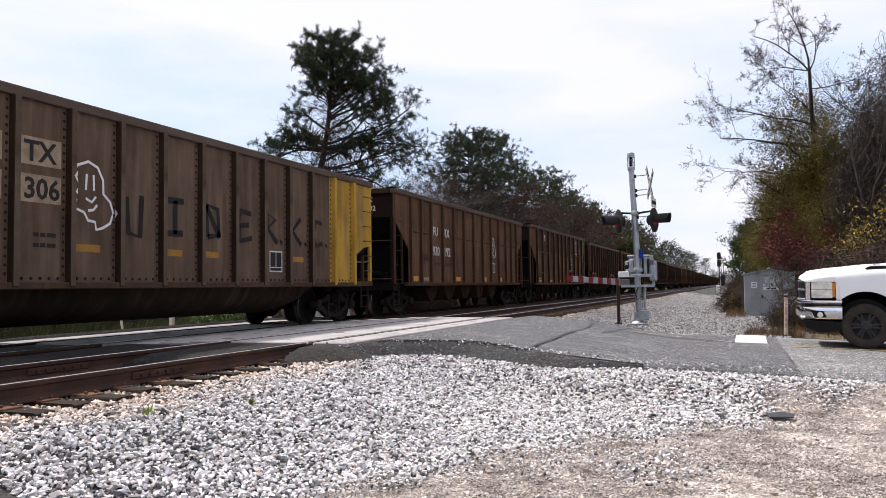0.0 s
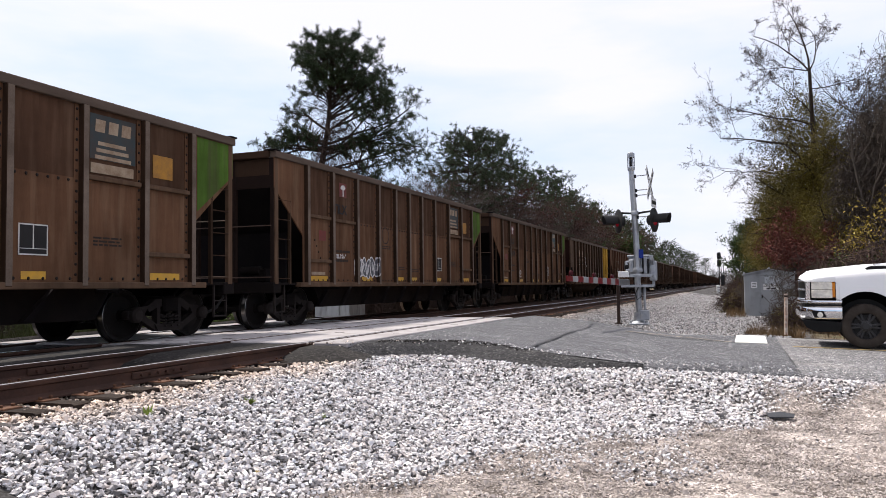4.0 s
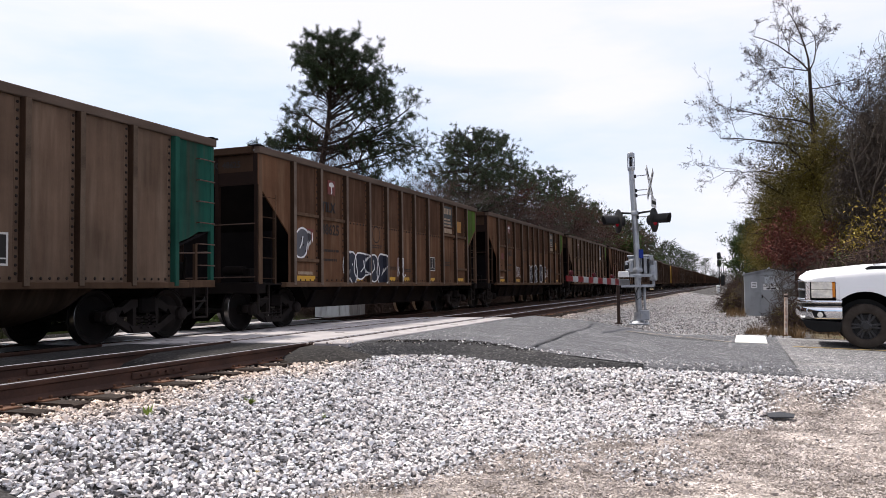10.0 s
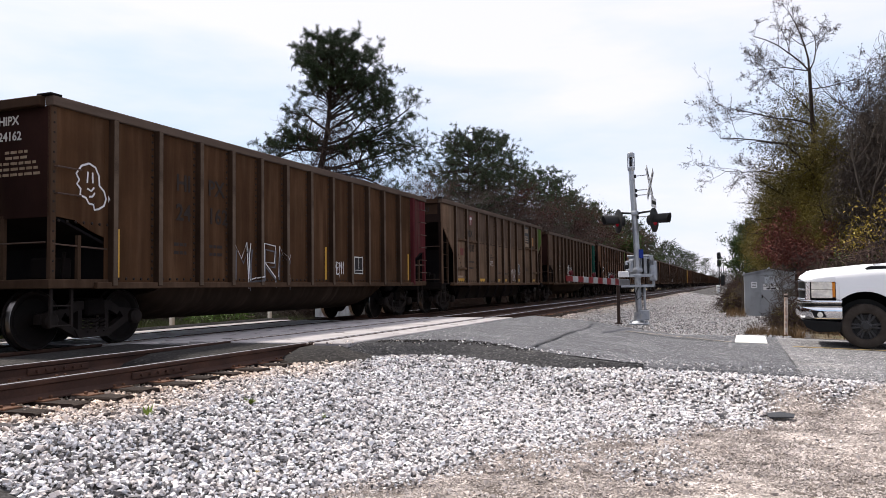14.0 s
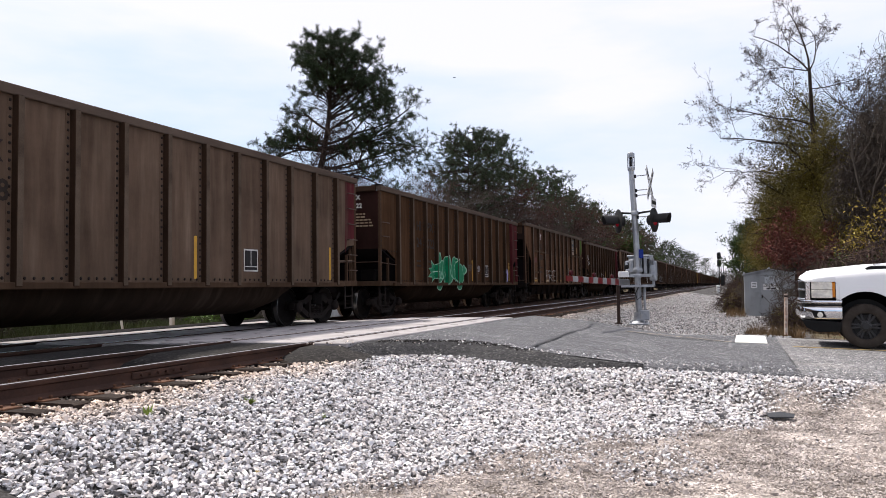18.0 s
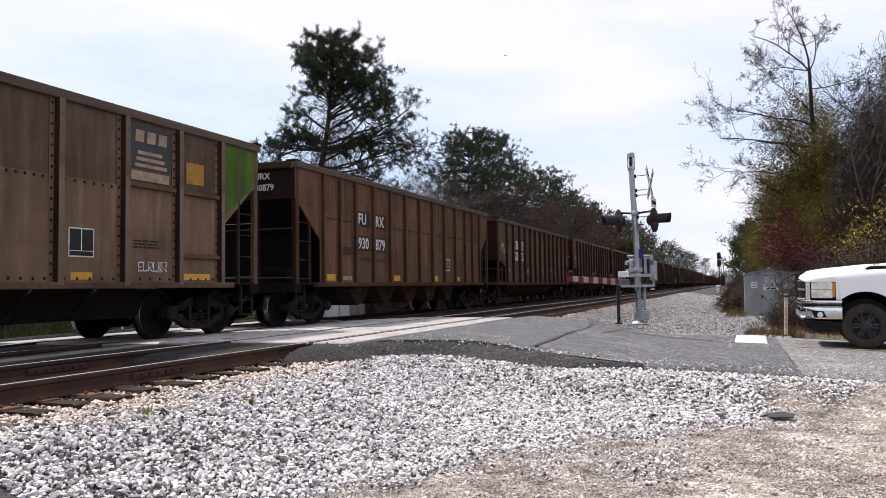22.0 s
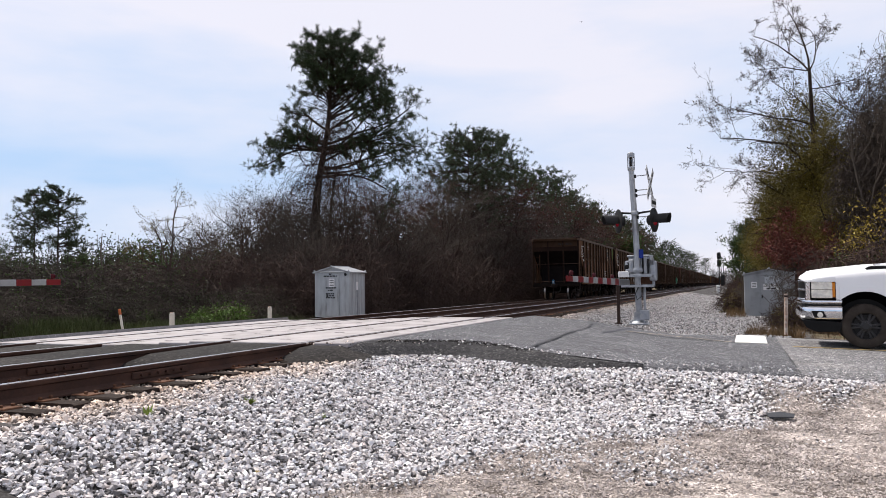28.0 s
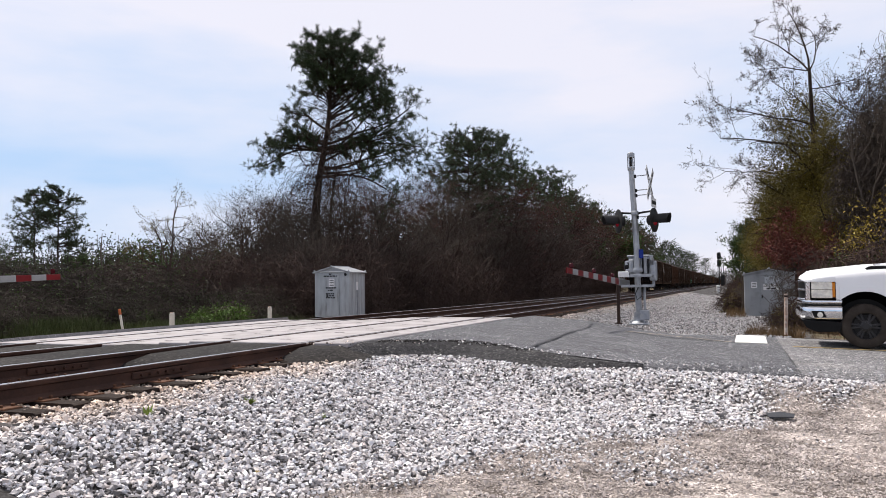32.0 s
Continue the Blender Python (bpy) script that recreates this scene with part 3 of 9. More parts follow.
def build_ballast():
    rng = np.random.default_rng(3)
    m = stone_material("ballast_stone", 1.06)
    # foreground bed
    n = 150000
    xy = np.stack([rng.uniform(-6.2, 3.6, n), rng.uniform(3.6, 12.2, n)], 1)
    x, y = xy.T
    bare = dirt_zone(x, y)
    patch = np.array([noise.noise((a * 0.9, b * 0.9, 4.0)) for a, b in xy])
    keep = ~in_road(x, y) & (rng.random(n) > 1.25 * bare + 0.5 * patch * (bare > 0.05)) & ~((x < -5.5) & (np.abs((y - 0.4) / 0.5 - np.round((y - 0.4) / 0.5)) < 0.10) & (y < 9.8))
    xy, x, y = xy[keep], x[keep], y[keep]
    size = rng.uniform(0.013, 0.032, len(xy)) * (1 + 0.35 * (rng.random(len(xy)) < 0.08)) * np.where(dirt_zone(x, y) > 0.4, 0.7, 1.0)
    v, f = stones(rng, xy, ground_z(x, y) + rng.uniform(-0.015, 0.03, len(xy)), size)
    tagged(new("ballast", big_mesh("ballast", v, f, m)), "loose bed of pale angular ballast stones", "gravel", kind="stuff")
    # crushed grit on the dirt
    n = 105000
    xy = np.stack([rng.uniform(-3.2, 3.4, n), rng.uniform(3.8, 10.8, n)], 1)
    x, y = xy.T
    keep = (dirt_zone(x, y) > 0.15) & ~in_road(x, y)
    xy, x, y = xy[keep], x[keep], y[keep]
    v, f = stones(rng, xy, ground_z(x, y) + 0.0, rng.uniform(0.005, 0.016, len(xy)) * (1 + 1.2 * (rng.random(len(xy)) < 0.05)))
    tagged(new("grit", big_mesh("grit", v, f, mat("dirt_grit", (0.58, 0.52, 0.485), (0.15, 0.128, 0.115), rough=0.9, scale=3.0, fine=20, bump=0.2, amount=0.5, vary=0.55))), "scattered grit and small stones on trodden dirt", "gravel", kind="stuff")
    # bank beyond the road and along the line
    n = 75000
    yy = 19.2 + 75 * rng.random(n) ** 1.5
    xy = np.stack([rng.uniform(-5.7, 1.2, n), yy], 1)
    x, y = xy.T
    keep = ~in_road(x, y) & (x < 0.6 + 0.6 * rng.random(n))
    xy, x, y = xy[keep], x[keep], y[keep]
    v, f = stones(rng, xy, ground_z(x, y) + rng.uniform(-0.02, 0.03, len(xy)), rng.uniform(0.014, 0.038, len(xy)) * (1 + 0.012 * np.maximum(y - 30, 0)))
    tagged(new("ballast", big_mesh("ballast", v, f, stone_material("bank_stone", 0.72))), "pale ballast bank beside the track", "gravel", kind="stuff")
    # between the rails and the tracks
    n = 18000
    xy = np.stack([rng.uniform(-13.0, -5.5, n), np.where(rng.random(n) < 0.45, rng.uniform(1.0, 9.8, n), rng.uniform(19.8, 60, n))], 1)
    x, y = xy.T
    keep = np.abs((y - 0.4) / 0.5 - np.round((y - 0.4) / 0.5)) > 0.20
    xy, x, y = xy[keep], x[keep], y[keep]
    v, f = stones(rng, xy, ground_z(x, y) - 0.01, rng.uniform(0.025, 0.05, len(xy)))
    tagged(new("ballast", big_mesh("ballast", v, f, m)), "rust-stained ballast between the ties", "gravel", kind="stuff")


def build_crumbs():
    """Broken asphalt and kicked stones along the ragged near edge of the road."""
    rng = np.random.default_rng(19)
    n = 1300
    x = rng.uniform(-5.2, -2.2, n)
    near = road_near(x) - 2.6 * smooth(-3.9, -6.3, x)
    wide = 0.02 + 0.45 * smooth(-2.4, -4.2, x)
    y = near - 0.35 + (0.30 + wide) * rng.random(n)
    z = np.where(y < near, road_z(x) - 0.30 * (near - y) / 0.62, road_z(x) + 0.012)
    size = rng.uniform(0.006, 0.020, n)
    v, f = stones(rng, np.stack([x, y], 1), z, size)
    tagged(new("asphalt_crumbs", big_mesh("asphalt_crumbs", v, f, M_APRON)), "crumbled dark asphalt along the road edge", "gravel", kind="stuff")
    n = 500
    x = rng.uniform(-6.0, 3.0, n)
    near = road_near(x) - 2.6 * smooth(-3.9, -6.3, x)
    y = near - 0.35 + 0.9 * rng.random(n) ** 2.2
    v, f = stones(rng, np.stack([x, y], 1), np.where(y < near, road_z(x) - 0.30 * (near - y) / 0.62, road_z(x) + 0.008), rng.uniform(0.008, 0.028, n))
    tagged(new("ballast", big_mesh("ballast", v, f, bpy.data.materials["ballast_stone"])), "single pale stones kicked onto the asphalt", "gravel", kind="stuff")


def slab_piece(name, pts, z, thick, material, label, category):
    s = Shape().prism(pts, 0, thick, "z")
    s.v = [(a, b, c + z(a, b)) for a, b, c in s.v]
    return tagged(part(name, s, material), label, category, kind="structure")


CRACK = ((-3.36, 20.1), (-3.09, 11.7))


def build_road_marks():
    top = lambda a, b: road_z(a) + 0.006
    def quad(x0, x1, o0, o1, skew=0.0):
        return [(x0, road_near(x0) + o0), (x1, road_near(x1) + o0), (x1 + skew, road_near(x1) + o1), (x0 + skew, road_near(x0) + o1)]
    slab_piece("stop_line", quad(-0.05, 0.54, 4.95, 7.25, 0.03), top, 0.004, M_PAINT_W, "worn white stop line on the road", "road marking")
    for x0, x1 in ((0.95, 2.2), (2.2, 9.0)):
        slab_piece("centre_line", quad(x0, x1, 4.44, 4.56), top, 0.004, M_PAINT_Y, "faded yellow centre line", "road marking")
    slab_piece("edge_line", [(-2.4, 18.0), (-0.1, 16.22), (-0.1, 16.34), (-2.4, 18.14)], top, 0.004, M_PAINT_OLD, "faint worn line across the patched asphalt", "road marking")
    # crack across the patch
    rnd = random.Random(8)
    a, b = Vector(CRACK[0]), Vector(CRACK[1])
    crack = Shape()
    pts = []
    for k in range(15):
        p = a.lerp(b, k / 14)
        pts.append((p.x + rnd.uniform(-0.05, 0.05), p.y + rnd.uniform(-0.12, 0.12)))
    for i in range(14):
        (x0, y0), (x1, y1) = pts[i], pts[i + 1]
        w = rnd.uniform(0.012, 0.028)
        vs = [(x0 - w, y0), (x0 + w, y0), (x1 + w, y1), (x1 - w, y1)]
        crack.add([(x, y, road_z(x) + 0.022) for x, y in vs], [(0, 1, 2, 3)])
    tagged(part("road_crack", crack, M_TAR), "dark jagged crack in the asphalt", "crack", kind="structure")
    seam = Shape()
    for k in range(12):
        y0, y1 = 11.0 + 0.31 * k, 11.0 + 0.31 * (k + 1)
        x0, x1 = 0.75 + 0.05 * noise.noise((k, 0, 0)), 0.75 + 0.05 * noise.noise((k + 1, 0, 0))
        seam.add([(x, y, road_z(x) + 0.013) for x, y in ((x0 - 0.007, y0), (x0 + 0.007, y0), (x1 + 0.007, y1), (x1 - 0.007, y1))], [(0, 1, 2, 3)])
    tagged(part("road_seam", seam, M_TAR), "dark seam where the patch ends", "crack", kind="structure")


def small_litter():
    p = thing("flat_plate", pose(0.42, 9.42, float(ground_z(np.float64(0.42), np.float64(9.42))) + 0.055, 3, -2, 12), "flat dark grey scrap plate lying on gravel", "plate")
    part("plate", Shape().prism([(-0.14, -0.10), (0.10, -0.14), (0.16, 0.02), (0.06, 0.15), (-0.12, 0.12)], -0.005, 0.005, "z"), mat("slate_grey", (0.045, 0.048, 0.055), (0.03, 0.032, 0.036), rough=0.6, bump=0.2), p)
    M_WEED = mat("weed_green", (0.10, 0.17, 0.025), (0.20, 0.22, 0.05), rough=0.6, bump=0, vary=0.3)
    for (x, y), h, n in (((-4.60, 6.62), 0.08, 22), ((-4.84, 5.45), 0.12, 14), ((-4.0, 7.0), 0.05, 10)):
        rnd = random.Random(int(h * 100))
        z = float(ground_z(np.float64(x), np.float64(y)))
        w = thing("weed", pose(x, y, z), "small green weed growing between stones", "weed", "weeds in the gravel")
        s = Shape()
        for k in range(n):
            t = rnd.uniform(0, 6.28)
            r = rnd.uniform(0.02, 0.09)
            hh = h * rnd.uniform(0.5, 1.1)
            a = Vector((r * 0.2 * math.cos(t), r * 0.2 * math.sin(t), 0))
            b = Vector((r * math.cos(t), r * math.sin(t), hh))
            q = Vector((-math.sin(t), math.cos(t), 0)) * 0.012
            c = a.lerp(b, 0.6)
            s.add([a - q * 0.4, a + q * 0.4, c + q, b, c - q], [(0, 1, 2, 3, 4)])
        part("leaves", s, M_WEED, w)
        part("stem", Shape().tube([(0, 0, -0.02), (0.01, 0, h * 0.6)], 0.006, 5), M_WEED, w)
    M_YS = mat("yellow_stone", (0.55, 0.42, 0.17), (0.45, 0.34, 0.17), rough=0.8, scale=12, bump=0.3)
    M_RS = mat("red_scrap", (0.14, 0.02, 0.03), rough=0.6, bump=0.1)
    for nm, at, m_, lab in (("stone", (-3.52, 5.18), M_YS, "single yellowish stone among the ballast"), ("scrap", (-4.62, 4.62), M_RS, "small red scrap among the stones")):
        z = float(ground_z(np.float64(at[0]), np.float64(at[1])))
        v, f = stones(np.random.default_rng(2), np.array([at]), np.array([z + 0.02]), np.array([0.034]))
        tagged(new(nm, big_mesh(nm, v, f, m_)), lab, nm)


# ---------------------------------------------------------------- the coal train
def car_paint(name, base, second, dust):
    m = mat(name, base, second, rough=0.95, scale=0.9, fine=45, bump=0.12, amount=0.6, vary=0.10, stain=dust, stain_at=(0.48, 0.74), stain_scale=1.4, stretch=(1, 3.5, 0.35), spec=0.04)
    # runs of soot and rain-washed grime down the sheet, and broad uneven wear
    n, l = m.node_tree.nodes, m.node_tree.links
    bsdf = n["Principled BSDF"]
    tone = bsdf.inputs["Base Color"].links[0].from_socket
    co = n.new("ShaderNodeTexCoord")
    for stretch, scale, lo, hi in (((1.5, 5, 0.6), 1.3, 0.84, 1.06), ((1, 1, 1.3), 0.55, 0.76, 1.14)):
        mp_ = n.new("ShaderNodeMapping")
        mp_.inputs["Scale"].default_value = stretch
        l.new(co.outputs["Object"], mp_.inputs["Vector"])
        t = n.new("ShaderNodeTexNoise")
        t.inputs["Scale"].default_value, t.inputs["Detail"].default_value, t.inputs["Roughness"].default_value = scale, 6, 0.6
        l.new(mp_.outputs["Vector"], t.inputs["Vector"])
        r = n.new("ShaderNodeMapRange")
        r.inputs["From Min"].default_value, r.inputs["From Max"].default_value = 0.34, 0.62
        r.inputs["To Min"].default_value, r.inputs["To Max"].default_value = lo, hi
        l.new(t.outputs["Fac"], r.inputs["Value"])
        mul = n.new("ShaderNodeMix")
        mul.data_type, mul.blend_type = "RGBA", "MULTIPLY"
        mul.inputs["Factor"].default_value = 1.0
        l.new(tone, mul.inputs["A"])
        l.new(r.outputs["Result"], mul.inputs["B"])
        tone = mul.outputs["Result"]
    l.new(tone, bsdf.inputs["Base Color"])
    return m


M_CAR = {"hopper": car_paint("hopper_brown", (0.136, 0.071, 0.041), (0.094, 0.048, 0.028), (0.172, 0.102, 0.063)),
         "gondola": car_paint("gondola_brown", (0.072, 0.037, 0.019), (0.048, 0.024, 0.013), (0.092, 0.052, 0.029)),
         "bottom": car_paint("bottom_hopper_brown", (0.134, 0.075, 0.046), (0.092, 0.050, 0.031), (0.162, 0.100, 0.067))}
M_UPPER = car_paint("upper_sheet_brown", (0.086, 0.046, 0.029), (0.060, 0.032, 0.020), (0.110, 0.066, 0.043))
M_STILE = {k: car_paint("stile_" + k, a, tuple(c * 0.7 for c in a), tuple(c * 1.25 for c in a))
           for k, a in (("hopper", (0.108, 0.067, 0.044)), ("gondola", (0.070, 0.043, 0.028)), ("bottom", (0.080, 0.040, 0.025)))}
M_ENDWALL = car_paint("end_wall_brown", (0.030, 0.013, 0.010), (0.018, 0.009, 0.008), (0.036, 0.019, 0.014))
# grime plus the shading of the stile flanks, as one dark tone
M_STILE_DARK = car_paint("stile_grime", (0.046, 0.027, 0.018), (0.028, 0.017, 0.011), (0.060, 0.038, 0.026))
# brown of tubs and bottom doors, darkened for the shade below the sill
M_TUB = car_paint("shaded_tub_brown", (0.036, 0.024, 0.017), (0.022, 0.015, 0.011), (0.052, 0.037, 0.027))
M_CHORD = mat("top_chord_worn", (0.122, 0.090, 0.072), (0.066, 0.047, 0.037), rough=0.85, spec=0.06, scale=2, fine=60, bump=0.15, amount=0.6, stretch=(1, 0.5, 3))
# soot and the shade of the open car ends share these dark colours
M_DARK_STEEL = mat("dark_steel", (0.012, 0.010, 0.010), (0.006, 0.005, 0.006), rough=0.9, spec=0.05, scale=2, fine=50, bump=0.2)
M_ENDDARK = mat("end_soot_shade", (0.022, 0.012, 0.009), (0.011, 0.007, 0.006), rough=0.85, scale=1.5, fine=50, bump=0.15, spec=0.08)
# wear plus the bright light on stile fronts, as a paler tone
M_EDGE = mat("worn_lit_edge", (0.175, 0.135, 0.108), (0.095, 0.070, 0.054), rough=0.85, spec=0.06, scale=3, fine=50, bump=0.05)
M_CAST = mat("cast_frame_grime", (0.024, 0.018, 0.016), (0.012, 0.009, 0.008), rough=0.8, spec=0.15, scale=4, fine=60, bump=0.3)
M_FACE = {"hopper": M_EDGE, "gondola": mat("worn_lit_gondola_edge", (0.125, 0.092, 0.068), (0.062, 0.044, 0.032), rough=0.85, spec=0.06, scale=3, fine=50, bump=0.05),
          "bottom": mat("worn_lit_bottom_edge", (0.115, 0.076, 0.054), (0.062, 0.038, 0.026), rough=0.85, spec=0.06, scale=3, fine=50, bump=0.05)}
M_UNDER = mat("underframe_dark", (0.012, 0.009, 0.008), (0.006, 0.005, 0.005), rough=0.9, spec=0.06, scale=3, fine=60, bump=0.3)
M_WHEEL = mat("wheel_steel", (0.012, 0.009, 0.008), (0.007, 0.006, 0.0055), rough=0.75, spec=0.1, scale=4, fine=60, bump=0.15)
M_TREAD = mat("wheel_tread", (0.24, 0.23, 0.225), (0.15, 0.14, 0.135), rough=0.30, metal=1.0, bump=0.02)
M_RIVET = mat("rivet_dark", (0.020, 0.014, 0.011), rough=0.7, bump=0)
M_BAR = mat("grab_bar", (0.085, 0.05, 0.036), (0.05, 0.032, 0.025), rough=0.6, bump=0.1)
M_COAL = mat("coal", (0.012, 0.012, 0.013), (0.03, 0.03, 0.032), rough=0.6, scale=8, fine=30, bump=1.0)
M_TAG = mat("reflector_yellow", (0.55, 0.30, 0.03), (0.40, 0.23, 0.05), rough=0.5, scale=6, fine=40, bump=0.05, vary=0.2)
M_TAG_OLD = mat("reflector_faded", (0.36, 0.17, 0.022), (0.20, 0.10, 0.03), rough=0.6, scale=6, fine=40, bump=0.05, vary=0.2)
M_INK = mat("stencil_black", (0.022, 0.020, 0.020), rough=0.7, bump=0, amount=0.5)
M_FADED = mat("stencil_faded", (0.026, 0.018, 0.014), rough=0.7, bump=0)
M_WHITE = mat("stencil_white", (0.62, 0.60, 0.57), (0.42, 0.40, 0.38), rough=0.6, scale=6, fine=50, bump=0.05)
M_SPRAY = {"white": mat("spray_white", (0.74, 0.72, 0.72), (0.55, 0.53, 0.53), rough=0.5, bump=0.02),
           "ink": mat("spray_navy", (0.018, 0.020, 0.032), (0.03, 0.032, 0.045), rough=0.6, bump=0.02),
           "black": mat("spray_black", (0.007, 0.006, 0.007), (0.014, 0.012, 0.012), rough=0.6, bump=0.02),
           "green": mat("spray_green", (0.008, 0.235, 0.105), (0.006, 0.15, 0.07), rough=0.45, bump=0.02),
           "mint": mat("spray_mint", (0.55, 0.72, 0.60), (0.30, 0.55, 0.40), rough=0.5, bump=0.02),
           "lilac": mat("spray_lilac", (0.45, 0.42, 0.75), (0.30, 0.28, 0.55), rough=0.5, bump=0.02),
           "cream": mat("spray_cream", (0.62, 0.50, 0.33), rough=0.5, bump=0.02),
           "grey": mat("spray_grey", (0.10, 0.10, 0.11), (0.07, 0.07, 0.08), rough=0.6, bump=0.02)}
M_END = {"yellow": car_paint("end_yellow", (0.50, 0.30, 0.045), (0.36, 0.21, 0.05), (0.25, 0.17, 0.09)),
         "red": car_paint("end_red", (0.20, 0.018, 0.020), (0.14, 0.020, 0.020), (0.11, 0.05, 0.04)),
         "maroon": car_paint("end_maroon", (0.095, 0.020, 0.024), (0.07, 0.02, 0.022), (0.09, 0.05, 0.04)),
         "teal": car_paint("end_teal", (0.014, 0.078, 0.058), (0.018, 0.055, 0.042), (0.045, 0.050, 0.038)),
         "pale": car_paint("paled_brown", (0.128, 0.086, 0.061), (0.090, 0.059, 0.042), (0.155, 0.110, 0.080)),
         "dusty": car_paint("dusty_brown", (0.172, 0.112, 0.074), (0.122, 0.078, 0.051), (0.205, 0.145, 0.102)),
         "dusty_upper": car_paint("dusty_upper_brown", (0.116, 0.080, 0.059), (0.084, 0.057, 0.042), (0.140, 0.100, 0.076)),
         "green": car_paint("end_green", (0.080, 0.150, 0.026), (0.060, 0.105, 0.022), (0.075, 0.080, 0.035))}
M_SIGNAL_RED = mat("badge_red", (0.155, 0.030, 0.026), (0.105, 0.036, 0.028), rough=0.6, scale=6, bump=0.02)
M_BADGE_BLUE = mat("badge_blue", (0.030, 0.045, 0.050), (0.05, 0.04, 0.035), rough=0.6, scale=6, bump=0.02)
M_BADGE_TAN = mat("badge_tan", (0.36, 0.28, 0.20), (0.2, 0.13, 0.08), rough=0.6, scale=6, bump=0.02)

PITCH_CAR = 16.165
BODY = (0.33, 15.0)
MID = 7.665
HALF = 1.55
DIM = {"top": 3.93}
AXLES = (0.74, 2.52, 12.81, 14.59)
WHEEL_R = 0.457
CARS = []


def train_y(t):
    """Rear end of the last car."""
    return -254.4 + 10.5 * t + 0.0125 * t * t


SIDE = Matrix(((0, 0, 1, 0), (1, 0, 0, 0), (0, 1, 0, 0), (0, 0, 0, 1)))
REAR = Matrix(((1, 0, 0, 0), (0, 0, -1, 0), (0, 1, 0, 0), (0, 0, 0, 1)))


def write(text, size, m, material, parent, name="lettering", gap=1.0):
    """Raised lettering in the plane z = 0 of the pose m."""
    cu = bpy.data.curves.new("lettering", "FONT")
    cu.body, cu.size, cu.extrude, cu.space_character = text, size, 0.0015, gap
    cu.resolution_u, cu.offset = 2, 0.022 * size
    ob = bpy.data.objects.new("lettering", cu)
    me = bpy.data.meshes.new_from_object(ob)
    bpy.data.objects.remove(ob)
    me.transform(m)
    return part(name, me, material, parent)


STILES = {}


def drape(shape, car):
    """Carries sprayed paint over the faces of the stiles it crosses."""
    stiles, width, depth = STILES.get(car.name.split(".")[0], ((), 0, 0))
    flat = [[shape.v[i] for i in f] for f in shape.f]
    flat = [p for p in flat if max(q[0] for q in p) - min(q[0] for q in p) < 1e-6]
    for y in stiles:
        lo, hi = y - 0.5 * width, y + 0.5 * width
        for p, (c0, c1) in [(p, c) for p in flat for c in ((lo, hi), (lo - 0.06, lo))]:
            for lim, keep in ((c0, 1), (c1, -1)):
                out = []
                for a, b in zip(p, p[1:] + p[:1]):
                    ia, ib = keep * (a[1] - lim) >= 0, keep * (b[1] - lim) >= 0
                    if ia:
                        out.append(a)
                    if ia != ib:
                        k = (lim - a[1]) / (b[1] - a[1])
                        out.append((a[0], lim, a[2] + k * (b[2] - a[2])))
                p = out
                if len(p) < 3:
                    break
            if len(p) >= 3 and c1 == hi:
                shape.add([(q[0] + depth + 0.010, q[1], q[2]) for q in p], [tuple(range(len(p)))])
            elif len(p) >= 3:
                shape.add([(HALF + 0.003 + depth * (q[1] - c0) / 0.06, lo - 0.003 - (q[0] - HALF) * 0.2, q[2]) for q in p], [tuple(range(len(p)))])
    return shape


def ribbon(shape, pts, w, x, closed=False):
    """A sprayed line on the car's side through pts of (y, z)."""
    pts = [Vector((a, b)) for a, b in pts]
    n = len(pts)
    left, right = [], []
    for i, p in enumerate(pts):
        a = pts[(i - 1) % n] if closed or i else p
        b = pts[(i + 1) % n] if closed or i < n - 1 else p
        d = b - a
        d = d.normalized() if d.length > 1e-6 else Vector((1, 0))
        k = Vector((-d.y, d.x)) * w * 0.5
        left.append(p + k)
        right.append(p - k)
    vs = [(x, p.x, p.y) for p in left + right] + [(x - 0.002, p.x, p.y) for p in left + right]
    m = n if closed else n - 1
    fs = [(i, (i + 1) % n, n + (i + 1) % n, n + i) for i in range(m)]
    return shape.add(vs, fs)


def blob(cy, cz, ry, rz, seed, wob=0.18, n=22):
    rnd = random.Random(seed)
    a, b, c = rnd.random() * 6, rnd.random() * 6, rnd.random() * 6
    out = []
    for i in range(n):
        t = 2 * math.pi * i / n
        k = 1 + wob * (math.sin(2 * t + a) + 0.6 * math.sin(3 * t + b) + 0.3 * math.sin(5 * t + c))
        out.append((cy + ry * k * math.cos(t), cz + rz * k * math.sin(t)))
    return out


